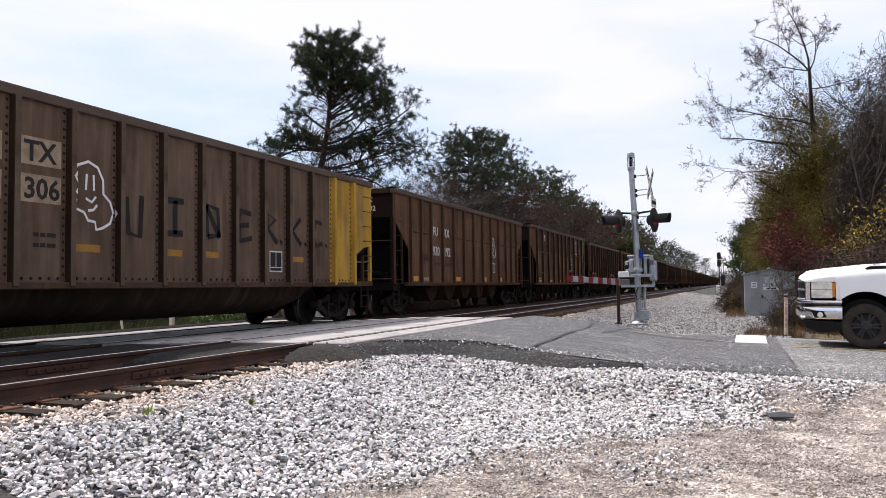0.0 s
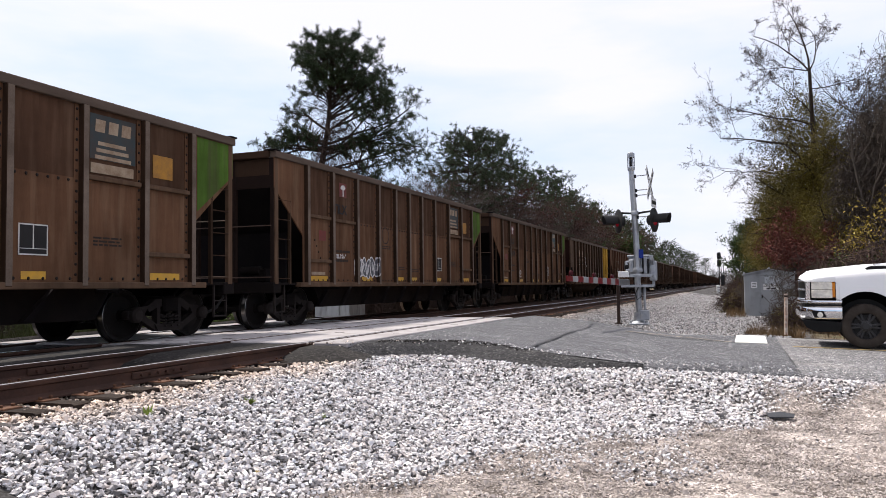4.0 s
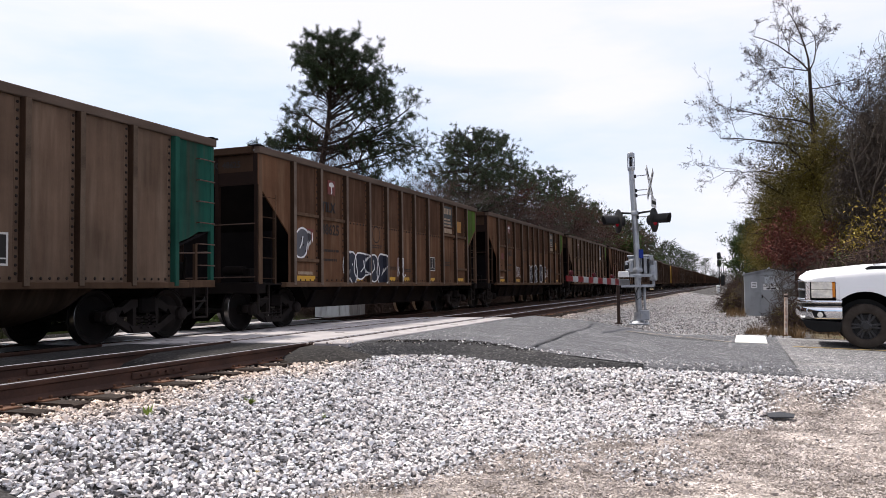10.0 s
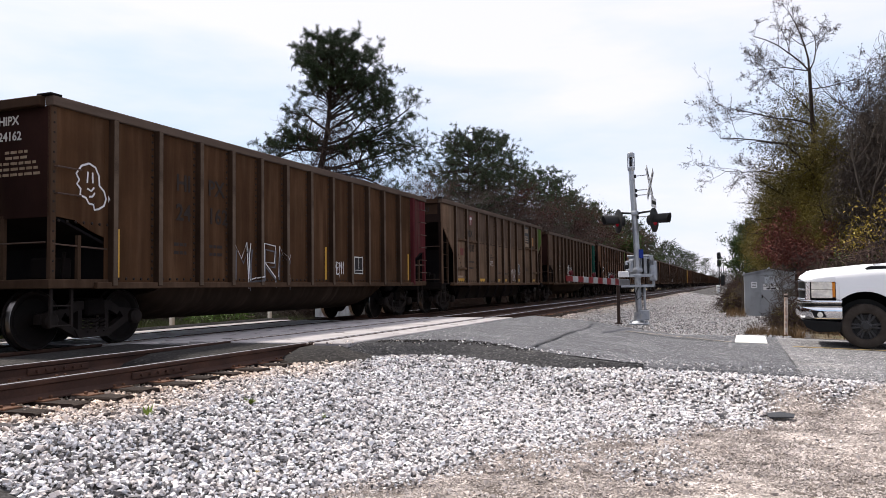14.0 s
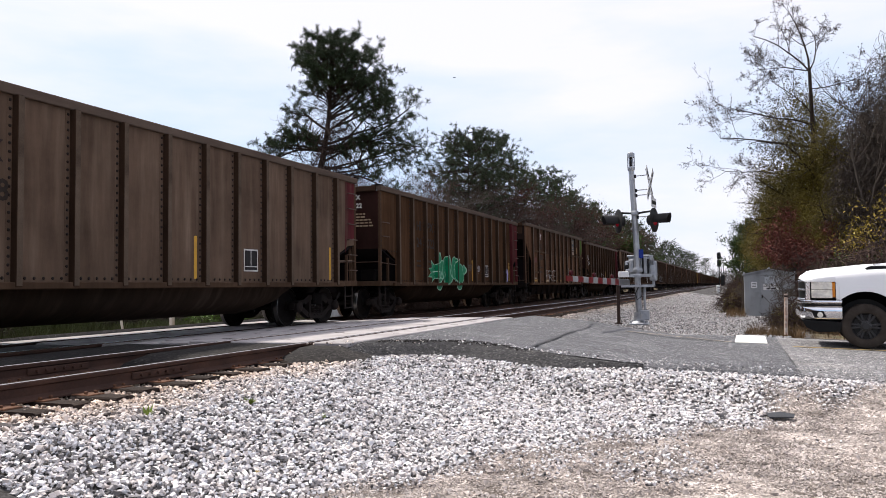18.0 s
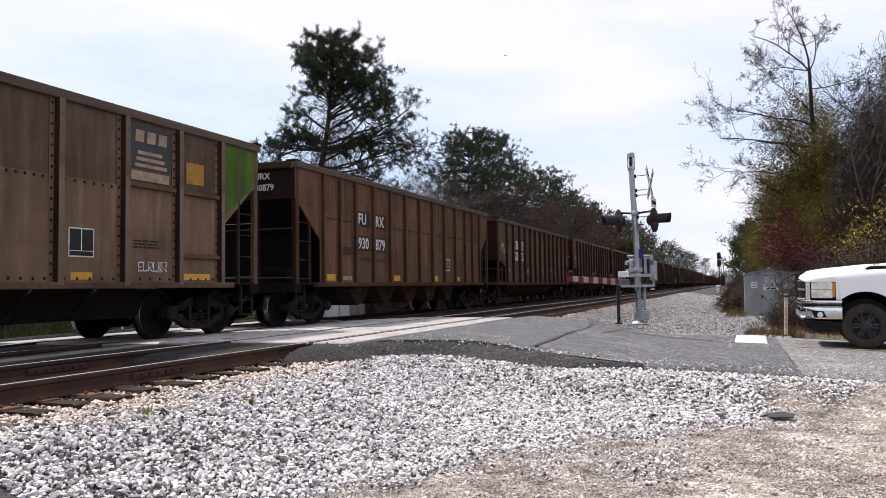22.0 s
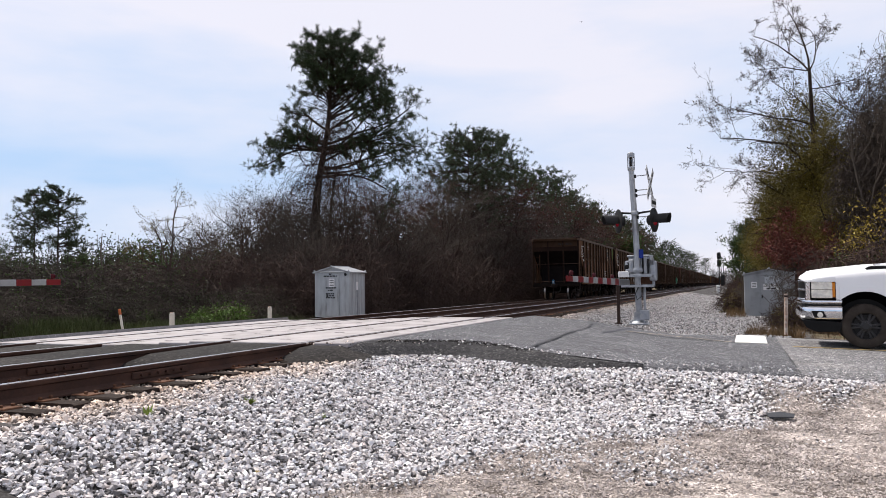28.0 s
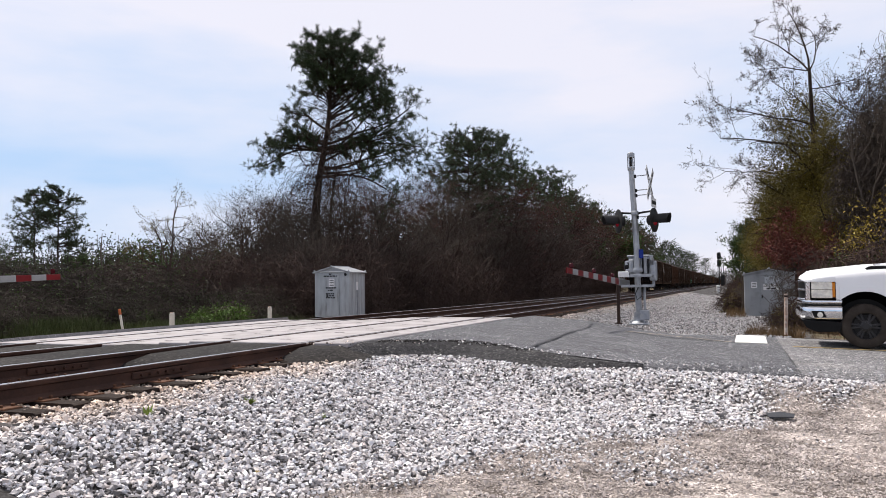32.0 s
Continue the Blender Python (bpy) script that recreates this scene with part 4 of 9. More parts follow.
def bubble_tag(car, y0, y1, z0, z1, n, fill, line, seed, x=HALF + 0.010, w=0.045):
    """Round sprayed letters: filled shapes with an outline and inner strokes."""
    rnd = random.Random(seed)
    f, o = Shape(), Shape()
    step = (y1 - y0) / n
    for i in range(n):
        cy, cz = y0 + (i + 0.5) * step, (z0 + z1) / 2 + rnd.uniform(-0.06, 0.06) * (z1 - z0)
        h = (z1 - z0) * 0.5 * rnd.uniform(0.9, 1.08)
        pts = blob(cy, cz, step * 0.66, h, seed * 31 + i, 0.13, 20)
        f = Shape().prism(pts, x + 0.0005 * i, x + 0.0005 * i + 0.0004, "x")
        part("sprayed_letter", drape(f, car), M_SPRAY[fill], car, fill + " sprayed letter body")
        ribbon(o, pts, w, x + 0.004 + 0.0005 * i, True)
        ribbon(o, [(cy - step * 0.12, cz - h * 0.45), (cy + step * rnd.uniform(-0.1, 0.2), cz - h * 0.1), (cy + step * rnd.uniform(0, 0.2), cz + h * rnd.uniform(0.2, 0.5))], w * 0.9, x + 0.009)
        if rnd.random() < 0.5:
            ribbon(o, blob(cy + step * 0.05, cz + h * 0.3, step * 0.12, h * 0.14, seed + i, 0.1, 10), w * 0.6, x + 0.009, True)
    part("sprayed_outline", drape(o, car), M_SPRAY[line], car, line + " sprayed outline")


def sharp_tag(car, y0, y1, z0, z1, n, line, seed, x=HALF + 0.010, w=0.04, fill=""):
    """Angular one-line sprayed letters, some with drips."""
    rnd = random.Random(seed)
    o = Shape()
    step = (y1 - y0) / n
    for i in range(n):
        a, b = y0 + i * step, y0 + (i + 0.9) * step
        kinds = [[(0, 0), (0.1, 1), (0.5, 0.55), (0.9, 1.05), (1, 0)], [(0.1, 1), (0, 0.5), (0.1, 0), (1, 0.1)], [(0, 0), (0.05, 1), (0.9, 0.95), (0.85, 0.5), (0.1, 0.5), (0.95, 0)],
                 [(1, 0.95), (0.1, 1), (0.05, 0.5), (0.8, 0.5), (0.1, 0.45), (0, 0), (1, 0.05)], [(0, 1), (0.45, 0), (1, 1.05)], [(0.5, 1), (0.1, 0.8), (0.1, 0.2), (0.5, 0), (0.9, 0.2), (0.9, 0.8), (0.5, 1)]]
        pts = [(a + (b - a) * (p + rnd.uniform(-0.06, 0.06)), z0 + (z1 - z0) * (q + rnd.uniform(-0.05, 0.05))) for p, q in rnd.choice(kinds)]
        ribbon(o, pts, w, x + 0.004 + 0.0004 * i)
        if rnd.random() < 0.4:
            ribbon(o, [pts[-1], (pts[-1][0] + 0.01, pts[-1][1] - 0.25 * (z1 - z0))], w * 0.6, x + 0.0036)
    if fill:
        f = Shape().prism([(y0 - 0.05, z0 - 0.02), (y1, z0 - 0.03), (y1 + 0.02, z1 - 0.15), (y1 - 0.3, z1), (y0 + 0.1, z1 - 0.02)], x, x + 0.0005, "x")
        part("sprayed_fill", drape(f, car), M_SPRAY[fill], car, fill + " sprayed letter bodies")
    part("sprayed_outline", drape(o, car), M_SPRAY[line], car, line + " sprayed letters")


def green_letters(car):
    """Fused green bubble letters with pale outlines, a spiked burst before them and two loops below the sill."""
    x = HALF + 0.010
    burst = [(3.93, 1.22), (4.22, 1.36), (4.02, 1.50), (4.30, 1.52), (4.22, 1.76), (4.48, 1.62), (4.78, 1.74), (4.82, 1.12), (4.50, 1.18), (4.26, 1.05), (4.30, 1.22)]
    bodies = [burst] + [blob(a, b, ry * 1.16, rz * 1.10, k, 0.05, 20) for k, (a, b, ry, rz) in enumerate(((4.98, 0.93, 0.22, 0.13), (7.02, 0.92, 0.22, 0.14), (5.00, 1.60, 0.15, 0.40), (4.98, 1.32, 0.26, 0.28), (5.24, 1.48, 0.20, 0.30),
              (5.55, 1.45, 0.24, 0.42), (5.92, 1.66, 0.14, 0.30), (6.02, 1.36, 0.24, 0.32), (6.40, 1.56, 0.20, 0.38), (6.72, 1.42, 0.22, 0.42), (7.12, 1.34, 0.28, 0.32), (7.46, 1.50, 0.11, 0.16)))]
    for k, pts in enumerate(bodies):
        part("sprayed_letter", drape(Shape().prism(pts, x + 0.0012 * k, x + 0.0012 * k + 0.0004, "x"), car), M_SPRAY["green"], car, "green sprayed letter body")
        part("sprayed_outline", drape(ribbon(Shape(), pts, 0.026, x + 0.0012 * k + 0.0008, True), car), M_SPRAY["mint"], car, "pale sprayed outline")
    o = Shape()
    for pts in ([(4.98, 1.15), (5.16, 1.40), (5.30, 1.22)], [(5.42, 1.40), (5.50, 1.30), (5.44, 1.22)], [(6.0, 1.5), (6.06, 1.3), (6.2, 1.2)], [(6.36, 1.62), (6.46, 1.66), (6.46, 1.5), (6.36, 1.5), (6.38, 1.42)], [(6.70, 1.1), (6.74, 1.35)], [(4.3, 1.38), (4.7, 1.42)]):
        ribbon(o, pts, 0.035, x + 0.018)
    part("sprayed_strokes", drape(o, car), M_SPRAY["mint"], car, "pale inner strokes")


def ghost_tag(car, y, z, s, line="white", x=HALF + 0.011):
    """A drooping rounded outline with two strokes and a curl inside."""
    o = Shape()
    out = [(-0.38, 0.25), (-0.25, 0.48), (-0.05, 0.58), (0.12, 0.50), (0.22, 0.28), (0.23, 0.02), (0.36, -0.12), (0.42, -0.32), (0.36, -0.52), (0.22, -0.62), (0.10, -0.66),
           (0.08, -0.52), (-0.05, -0.50), (-0.12, -0.36), (-0.28, -0.30), (-0.26, -0.14), (-0.36, -0.02), (-0.30, 0.10)]
    ribbon(o, [(y + 1.3 * s * a, z + s * b) for a, b in out], 0.045 * s + 0.006, x, True)
    ribbon(o, [(y - 0.1 * s, z + 0.35 * s), (y - 0.12 * s, z + 0.05 * s)], 0.04 * s + 0.008, x)
    ribbon(o, [(y + 0.06 * s, z + 0.35 * s), (y + 0.07 * s, z + 0.06 * s)], 0.04 * s + 0.008, x)
    ribbon(o, [(y - 0.12 * s, z - 0.1 * s), (y + 0.02 * s, z - 0.16 * s), (y + 0.12 * s, z - 0.05 * s)], 0.04 * s + 0.008, x)
    ribbon(o, [(y - 0.06 * s, z - 0.32 * s), (y + 0.06 * s, z - 0.30 * s), (y + 0.15 * s, z - 0.2 * s)], 0.04 * s + 0.008, x)
    part("sprayed_outline", drape(o, car), M_SPRAY[line], car, line + " sprayed outline of a hooded shape")


def bars(car, y0, y1, z, rows, material, x=HALF + 0.004, h=0.035, gap=0.055, seed=0):
    """Small unreadable stencilled lines as plain bars."""
    rnd = random.Random(seed + int(y0 * 100))
    s = Shape()
    for r in range(rows):
        a = y0
        while a < y1 - 0.03:
            b = min(y1, a + rnd.uniform(0.06, 0.18))
            s.box(x, x + 0.001, a, b, z - r * gap - h, z - r * gap)
            a = b + 0.025
    part("stencil_bars", s, material, car)


def bogie(car, yc):
    for s in (1, -1):
        f = Shape()
        x0, x1 = s * 0.96, s * 1.09
        f.prism([(yc - 0.60, 0.60), (yc - 0.36, 0.74), (yc + 0.36, 0.74), (yc + 0.60, 0.60), (yc + 0.52, 0.50), (yc + 0.30, 0.60), (yc - 0.30, 0.60), (yc - 0.52, 0.50)], x0, x1, "x")
        f.prism([(yc - 0.40, 0.28), (yc + 0.40, 0.28), (yc + 0.32, 0.15), (yc - 0.32, 0.15)], x0, x1 + s * 0.03, "x")
        for e in (-1, 1):
            f.prism([(yc + e * 0.54, 0.62), (yc + e * 0.78, 0.60), (yc + e * 1.04, 0.54), (yc + e * 1.06, 0.40), (yc + e * 0.80, 0.38), (yc + e * 0.66, 0.44)], x0, x1, "x")
            f.prism([(yc + e * 0.80, 0.40), (yc + e * 0.66, 0.46), (yc + e * 0.30, 0.27), (yc + e * 0.36, 0.17)], x0, x1, "x")
            f.prism([(yc + e * 0.24, 0.62), (yc + e * 0.32, 0.62), (yc + e * 0.32, 0.27), (yc + e * 0.24, 0.27)], x0, x1, "x")
        frame_ob = part("side_frame", f, M_CAST, car, "cast side frame of the bogie")
        sp = Shape()
        for k in (-0.17, 0.0, 0.17):
            pts = [(s * 1.08 + 0.06 * math.cos(t * 0.9), yc + k + 0.07 * math.sin(t * 0.9), 0.24 + 0.0085 * t) for t in range(0, 26)]
            sp.tube(pts, 0.017, 5)
        part("spring", sp, M_CAST, frame_ob, "nest of coil springs")
        for dy in (-0.89, 0.89):
            bx = Shape().lathe([(0.13, 0), (0.13, 0.10), (0.09, 0.14), (0.03, 0.15)], 12, Matrix.Translation((s * 1.06, yc + dy, WHEEL_R)) @ Matrix.Rotation(radians(90 * s), 4, "Y"))
            part("axle_box", bx, M_CAST, frame_ob, "round axle end cap", True)
    part("bolster", Shape().box(-1.15, 1.15, yc - 0.2, yc + 0.2, 0.5, 0.78, 0.03), M_UNDER, car)


def wheel_meshes():
    w = Shape()
    prof = [(0.06, -0.09), (0.10, -0.09), (0.12, -0.03), (0.34, 0.0), (0.40, -0.06), (0.452, -0.06), (0.455, 0.055), (0.49, 0.06), (0.485, 0.085), (0.40, 0.08), (0.35, 0.03), (0.12, 0.06), (0.06, 0.07)]
    w.lathe(prof, 32, Matrix.Rotation(radians(90), 4, "Y"))
    t = Shape().lathe([(0.4535, -0.064), (0.460, -0.058), (0.461, 0.050), (0.4535, 0.054)], 32, Matrix.Rotation(radians(90), 4, "Y"), False)
    a = Shape().lathe([(0.075, -0.98), (0.075, 0.98)], 14, Matrix.Rotation(radians(90), 4, "Y"))
    return w.mesh("wheel", True), t.mesh("tread", True), a.mesh("axle", True)


W_WHEEL, W_TREAD, W_AXLE = wheel_meshes()


def running_gear(car):
    for yc in (sum(AXLES[:2]) / 2, sum(AXLES[2:]) / 2):
        bogie(car, yc)
    for y in AXLES:
        ax = part("wheelset", W_AXLE, M_WHEEL, car)
        ax.matrix_basis = pose(0, y, WHEEL_R)
        for s in (1, -1):
            wh = part("wheel", W_WHEEL, M_WHEEL, ax)
            wh.matrix_basis = pose(s * 0.76, 0, 0, 0, 0, 180 if s > 0 else 0)
            tr = part("tread", W_TREAD, M_TREAD, ax, "bright worn tread")
            tr.matrix_basis = pose(s * 0.76, 0, 0, 0, 0, 180 if s > 0 else 0)
    for end, d in ((BODY[0], -1), (BODY[1], 1)):
        c = Shape().box(-0.11, 0.11, end - 0.2 * d, end + 0.55 * d, 0.75, 0.98, 0.03)
        c.box(-0.17, 0.17, end + 0.5 * d, end + 0.76 * d, 0.70, 1.0, 0.06)
        part("coupler", c, M_UNDER, car, "knuckle coupler")
        h = Shape().tube([(0.3, end + 0.1 * d, 0.75), (0.32, end + 0.4 * d, 0.5), (0.2, end + 0.62 * d, 0.38), (0.1, end + 0.75 * d, 0.45)], 0.03, 6)
        part("brake_hose", h, M_RUBBER, car)


def rung_ladder(car, ya, yb, z0, z1, n, x=HALF - 0.02, material=None):
    """Two uprights on the side with rungs between."""
    s = Shape()
    for y in (ya, yb):
        s.box(x - 0.03, x + 0.03, y - 0.03, y + 0.03, z0, z1)
    for k in range(n):
        z = z0 + 0.12 + (z1 - z0 - 0.2) * k / max(1, n - 1)
        s.tube([(x + 0.02, ya, z), (x + 0.02, yb, z)], 0.013, 6)
    part("ladder", s, material or M_BAR, car, "side ladder with round rungs")


def steps_below(car, ya, yb):
    s = Shape()
    for y in (ya, yb):
        s.box(HALF - 0.1, HALF - 0.06, y - 0.02, y + 0.02, 0.36, 1.0)
    for z in (0.38, 0.68):
        s.tube([(HALF - 0.08, ya, z), (HALF - 0.08, yb, z)], 0.016, 6)
    part("sill_step", s, M_CAST, car, "stirrup steps under the sill")


def chord(car):
    y0, y1 = BODY
    for s in (1, -1):
        part("top_chord", Shape().box(s * (HALF - 0.10), s * (HALF + 0.06), y0 - 0.02, y1 + 0.02, DIM["top"] - 0.15, DIM["top"], 0.012), M_CHORD, car, "worn top chord")
    for y in (y0, y1):
        d = -0.06 if y == y0 else 0.06
        part("end_chord", Shape().box(-HALF + 0.1, HALF - 0.1, y, y + 2 * d, DIM["top"] - 0.16, DIM["top"] - 0.01, 0.012), M_STILE_DARK, car)
        part("corner_cap", Shape().box(HALF - 0.22, HALF + 0.065, y + 1.2 * d, y - 2.4 * d, DIM["top"] - 0.005, DIM["top"] + 0.03, 0.008), M_DARK_STEEL, car, "dark corner plate")


def rivets(car, cols, rows, x=HALF + 0.004):
    """Rivet heads: cols of (y, z0, z1, count) and rows of (z, y0, y1, count)."""
    pts = [(y, z0 + (z1 - z0) * k / max(1, n - 1)) for y, z0, z1, n in cols for k in range(n)]
    pts += [(y0 + (y1 - y0) * k / max(1, n - 1), z) for z, y0, y1, n in rows for k in range(n)]
    pts = np.array(pts)
    k = 6
    t = np.arange(k) * 2 * math.pi / k
    ring = np.stack([np.zeros(k), 0.027 * np.cos(t), 0.027 * np.sin(t)], 1)
    tip = np.stack([np.full(k, 0.014), 0.017 * np.cos(t), 0.017 * np.sin(t)], 1)
    one = np.concatenate([ring, tip])
    vs = np.concatenate([one + (x, a, b) for a, b in pts])
    j = np.arange(k)
    q = np.stack([j, (j + 1) % k, k + (j + 1) % k, k + j], 1)
    q = np.concatenate([q, [[k, k + 1, k + 2, k + 3], [k, k + 3, k + 4, k + 5]]])
    fs = np.concatenate([q + 2 * k * i for i in range(len(pts))])
    return tagged(part("rivet_strip", big_mesh("rivet_strip", vs, fs, M_RIVET), None, car), kind="stuff")


def sloped_ends(car, kind, cut=(3.12, 2.05), inner=1.62):
    """Open ends of a hopper car: slope sheet, posts, ladder, brake gear."""
    y0, y1 = BODY
    mt, ms = M_CAR[kind], M_STILE[kind]
    for d, y in ((1, y0), (-1, y1)):
        rear = d == 1
        tri = [(y, DIM["top"] - 0.15), (y, cut[0]), (y + d * (inner - 0.33), cut[1]), (y + d * (inner - 0.33), DIM["top"] - 0.15)]
        for s in (1, -1):
            part("end_gusset", Shape().prism(tri, s * (HALF - 0.03), s * HALF, "x"), mt, car)
        # dark colours here carry the shade inside the open end, besides soot
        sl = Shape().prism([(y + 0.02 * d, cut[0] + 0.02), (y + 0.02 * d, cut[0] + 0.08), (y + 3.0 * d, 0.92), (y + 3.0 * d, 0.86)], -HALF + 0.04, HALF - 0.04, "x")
        part("slope_sheet", sl, M_DARK_STEEL, car, "sloping end sheet, soot and shade in one dark colour")
        part("end_panel", Shape().box(-HALF + 0.03, HALF - 0.03, y, y + 0.03 * d, cut[0], DIM["top"] - 0.15), M_ENDDARK, car, "end panel in dark brown for soot and shade")
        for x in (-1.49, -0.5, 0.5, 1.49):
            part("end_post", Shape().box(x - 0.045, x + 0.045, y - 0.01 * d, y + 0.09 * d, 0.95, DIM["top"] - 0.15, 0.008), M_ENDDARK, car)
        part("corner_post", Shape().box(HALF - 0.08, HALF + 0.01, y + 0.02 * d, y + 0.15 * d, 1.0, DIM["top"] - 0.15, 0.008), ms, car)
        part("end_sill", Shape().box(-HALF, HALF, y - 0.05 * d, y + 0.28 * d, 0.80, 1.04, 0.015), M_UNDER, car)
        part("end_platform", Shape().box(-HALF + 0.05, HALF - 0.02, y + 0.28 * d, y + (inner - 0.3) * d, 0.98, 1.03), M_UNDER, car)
        part("end_bulkhead", Shape().box(-1.2, 1.2, y + 1.0 * d, y + 1.06 * d, 1.0, 2.2), M_DARK_STEEL, car)
        rail_bar = Shape()
        for z in (1.15, 2.28):
            rail_bar.tube([(-1.49, y - 0.04 * d, z), (1.49, y - 0.04 * d, z)], 0.014, 6)
        part("grab_rail", rail_bar, M_BAR, car)
        rung_ladder(car, y + 0.10 * d, y + 0.66 * d, 1.0, 2.95, 5, HALF - 0.03, M_STILE_DARK)
        steps_below(car, y + 0.12 * d, y + 0.50 * d)
        if rear:
            e = Shape()
            for x in (-1.50, -1.06):
                e.box(x - 0.025, x + 0.025, y - 0.06, y, 0.95, 2.9)
            for k in range(5):
                e.tube([(-1.52, y - 0.05, 1.2 + 0.38 * k), (-1.06, y - 0.05, 1.2 + 0.38 * k)], 0.013, 6)
            part("end_ladder", e, M_STILE_DARK, car, "end ladder with round rungs")
            b = Shape().lathe([(0.10, 0), (0.10, 0.5)], 12, Matrix.Translation((0.5, y + 0.3, 1.3)) @ Matrix.Rotation(radians(90), 4, "Y"))
            b.box(0.9, 1.15, y + 0.25, y + 0.5, 1.05, 1.35, 0.03)
            part("brake_cylinder", b, M_UNDER, car, "", True)
            bw = Shape().tube([(-0.95 + 0.24 * math.cos(t), y + 0.12, 2.25 + 0.24 * math.sin(t)) for t in [i * math.pi / 8 for i in range(17)]], 0.018, 6)
            for t in range(4):
                bw.tube([(-0.95, y + 0.12, 2.25), (-0.95 + 0.24 * math.cos(t * math.pi / 2), y + 0.12, 2.25 + 0.24 * math.sin(t * math.pi / 2))], 0.012, 5)
            part("brake_wheel", bw, M_UNDER, car, "hand brake wheel")


def side_walls(car, kind, stiles, y0, y1, z0, width, depth):
    """Side sheets bay by bay, with pressed stiles over the joints; one plain sheet on the far side."""
    mt, ms = M_CAR[kind], M_STILE[kind]
    STILES[car.name.split(".")[0]] = (list(stiles), width, depth)
    edges = [y0] + [s for s in stiles if y0 + 0.2 < s < y1 - 0.2] + [y1]
    top = DIM["top"] - 0.145
    lap = 2.63 if kind == "hopper" else top
    for a, b in zip(edges, edges[1:]):
        part("side_panel", Shape().box(HALF - 0.03, HALF, a + 0.002, b - 0.002, z0, lap), mt, car)
        if lap < top:
            part("upper_panel", Shape().box(HALF - 0.03, HALF - 0.012, a + 0.002, b - 0.002, lap - 0.04, top), M_UPPER, car, "darker upper side sheet")
    part("side_sheet", Shape().box(-HALF, -HALF + 0.03, y0, y1, z0, top), mt, car)
    w = width / 2
    st = Shape().prism([(-w, 0), (-w, depth - 0.008), (-w + 0.008, depth), (w - 0.008, depth), (w, depth - 0.008), (w, 0)], z0 - 0.06, DIM["top"] - 0.15, "z")
    st.v = [(b, a, z) for a, b, z in st.v]
    me = st.mesh("stile")
    # pale front over dark flanks paints the stile's light and shade
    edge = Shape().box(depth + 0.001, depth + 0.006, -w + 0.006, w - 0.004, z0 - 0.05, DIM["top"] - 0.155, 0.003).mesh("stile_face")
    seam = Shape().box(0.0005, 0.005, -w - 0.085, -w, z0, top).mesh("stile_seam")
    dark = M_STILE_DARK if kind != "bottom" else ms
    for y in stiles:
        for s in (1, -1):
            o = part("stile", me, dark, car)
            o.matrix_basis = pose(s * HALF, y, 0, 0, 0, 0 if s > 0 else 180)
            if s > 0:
                part("stile_face", edge, M_FACE[kind], o, "paler face, wear and light put into its colour")
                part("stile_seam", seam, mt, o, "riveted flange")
    for s in (1, -1):
        part("side_sill", Shape().box(s * (HALF - 0.06), s * (HALF + 0.10), y0 - 0.35, y1 + 0.35, 0.93, 1.035, 0.012), ms, car, "angle-iron side sill")


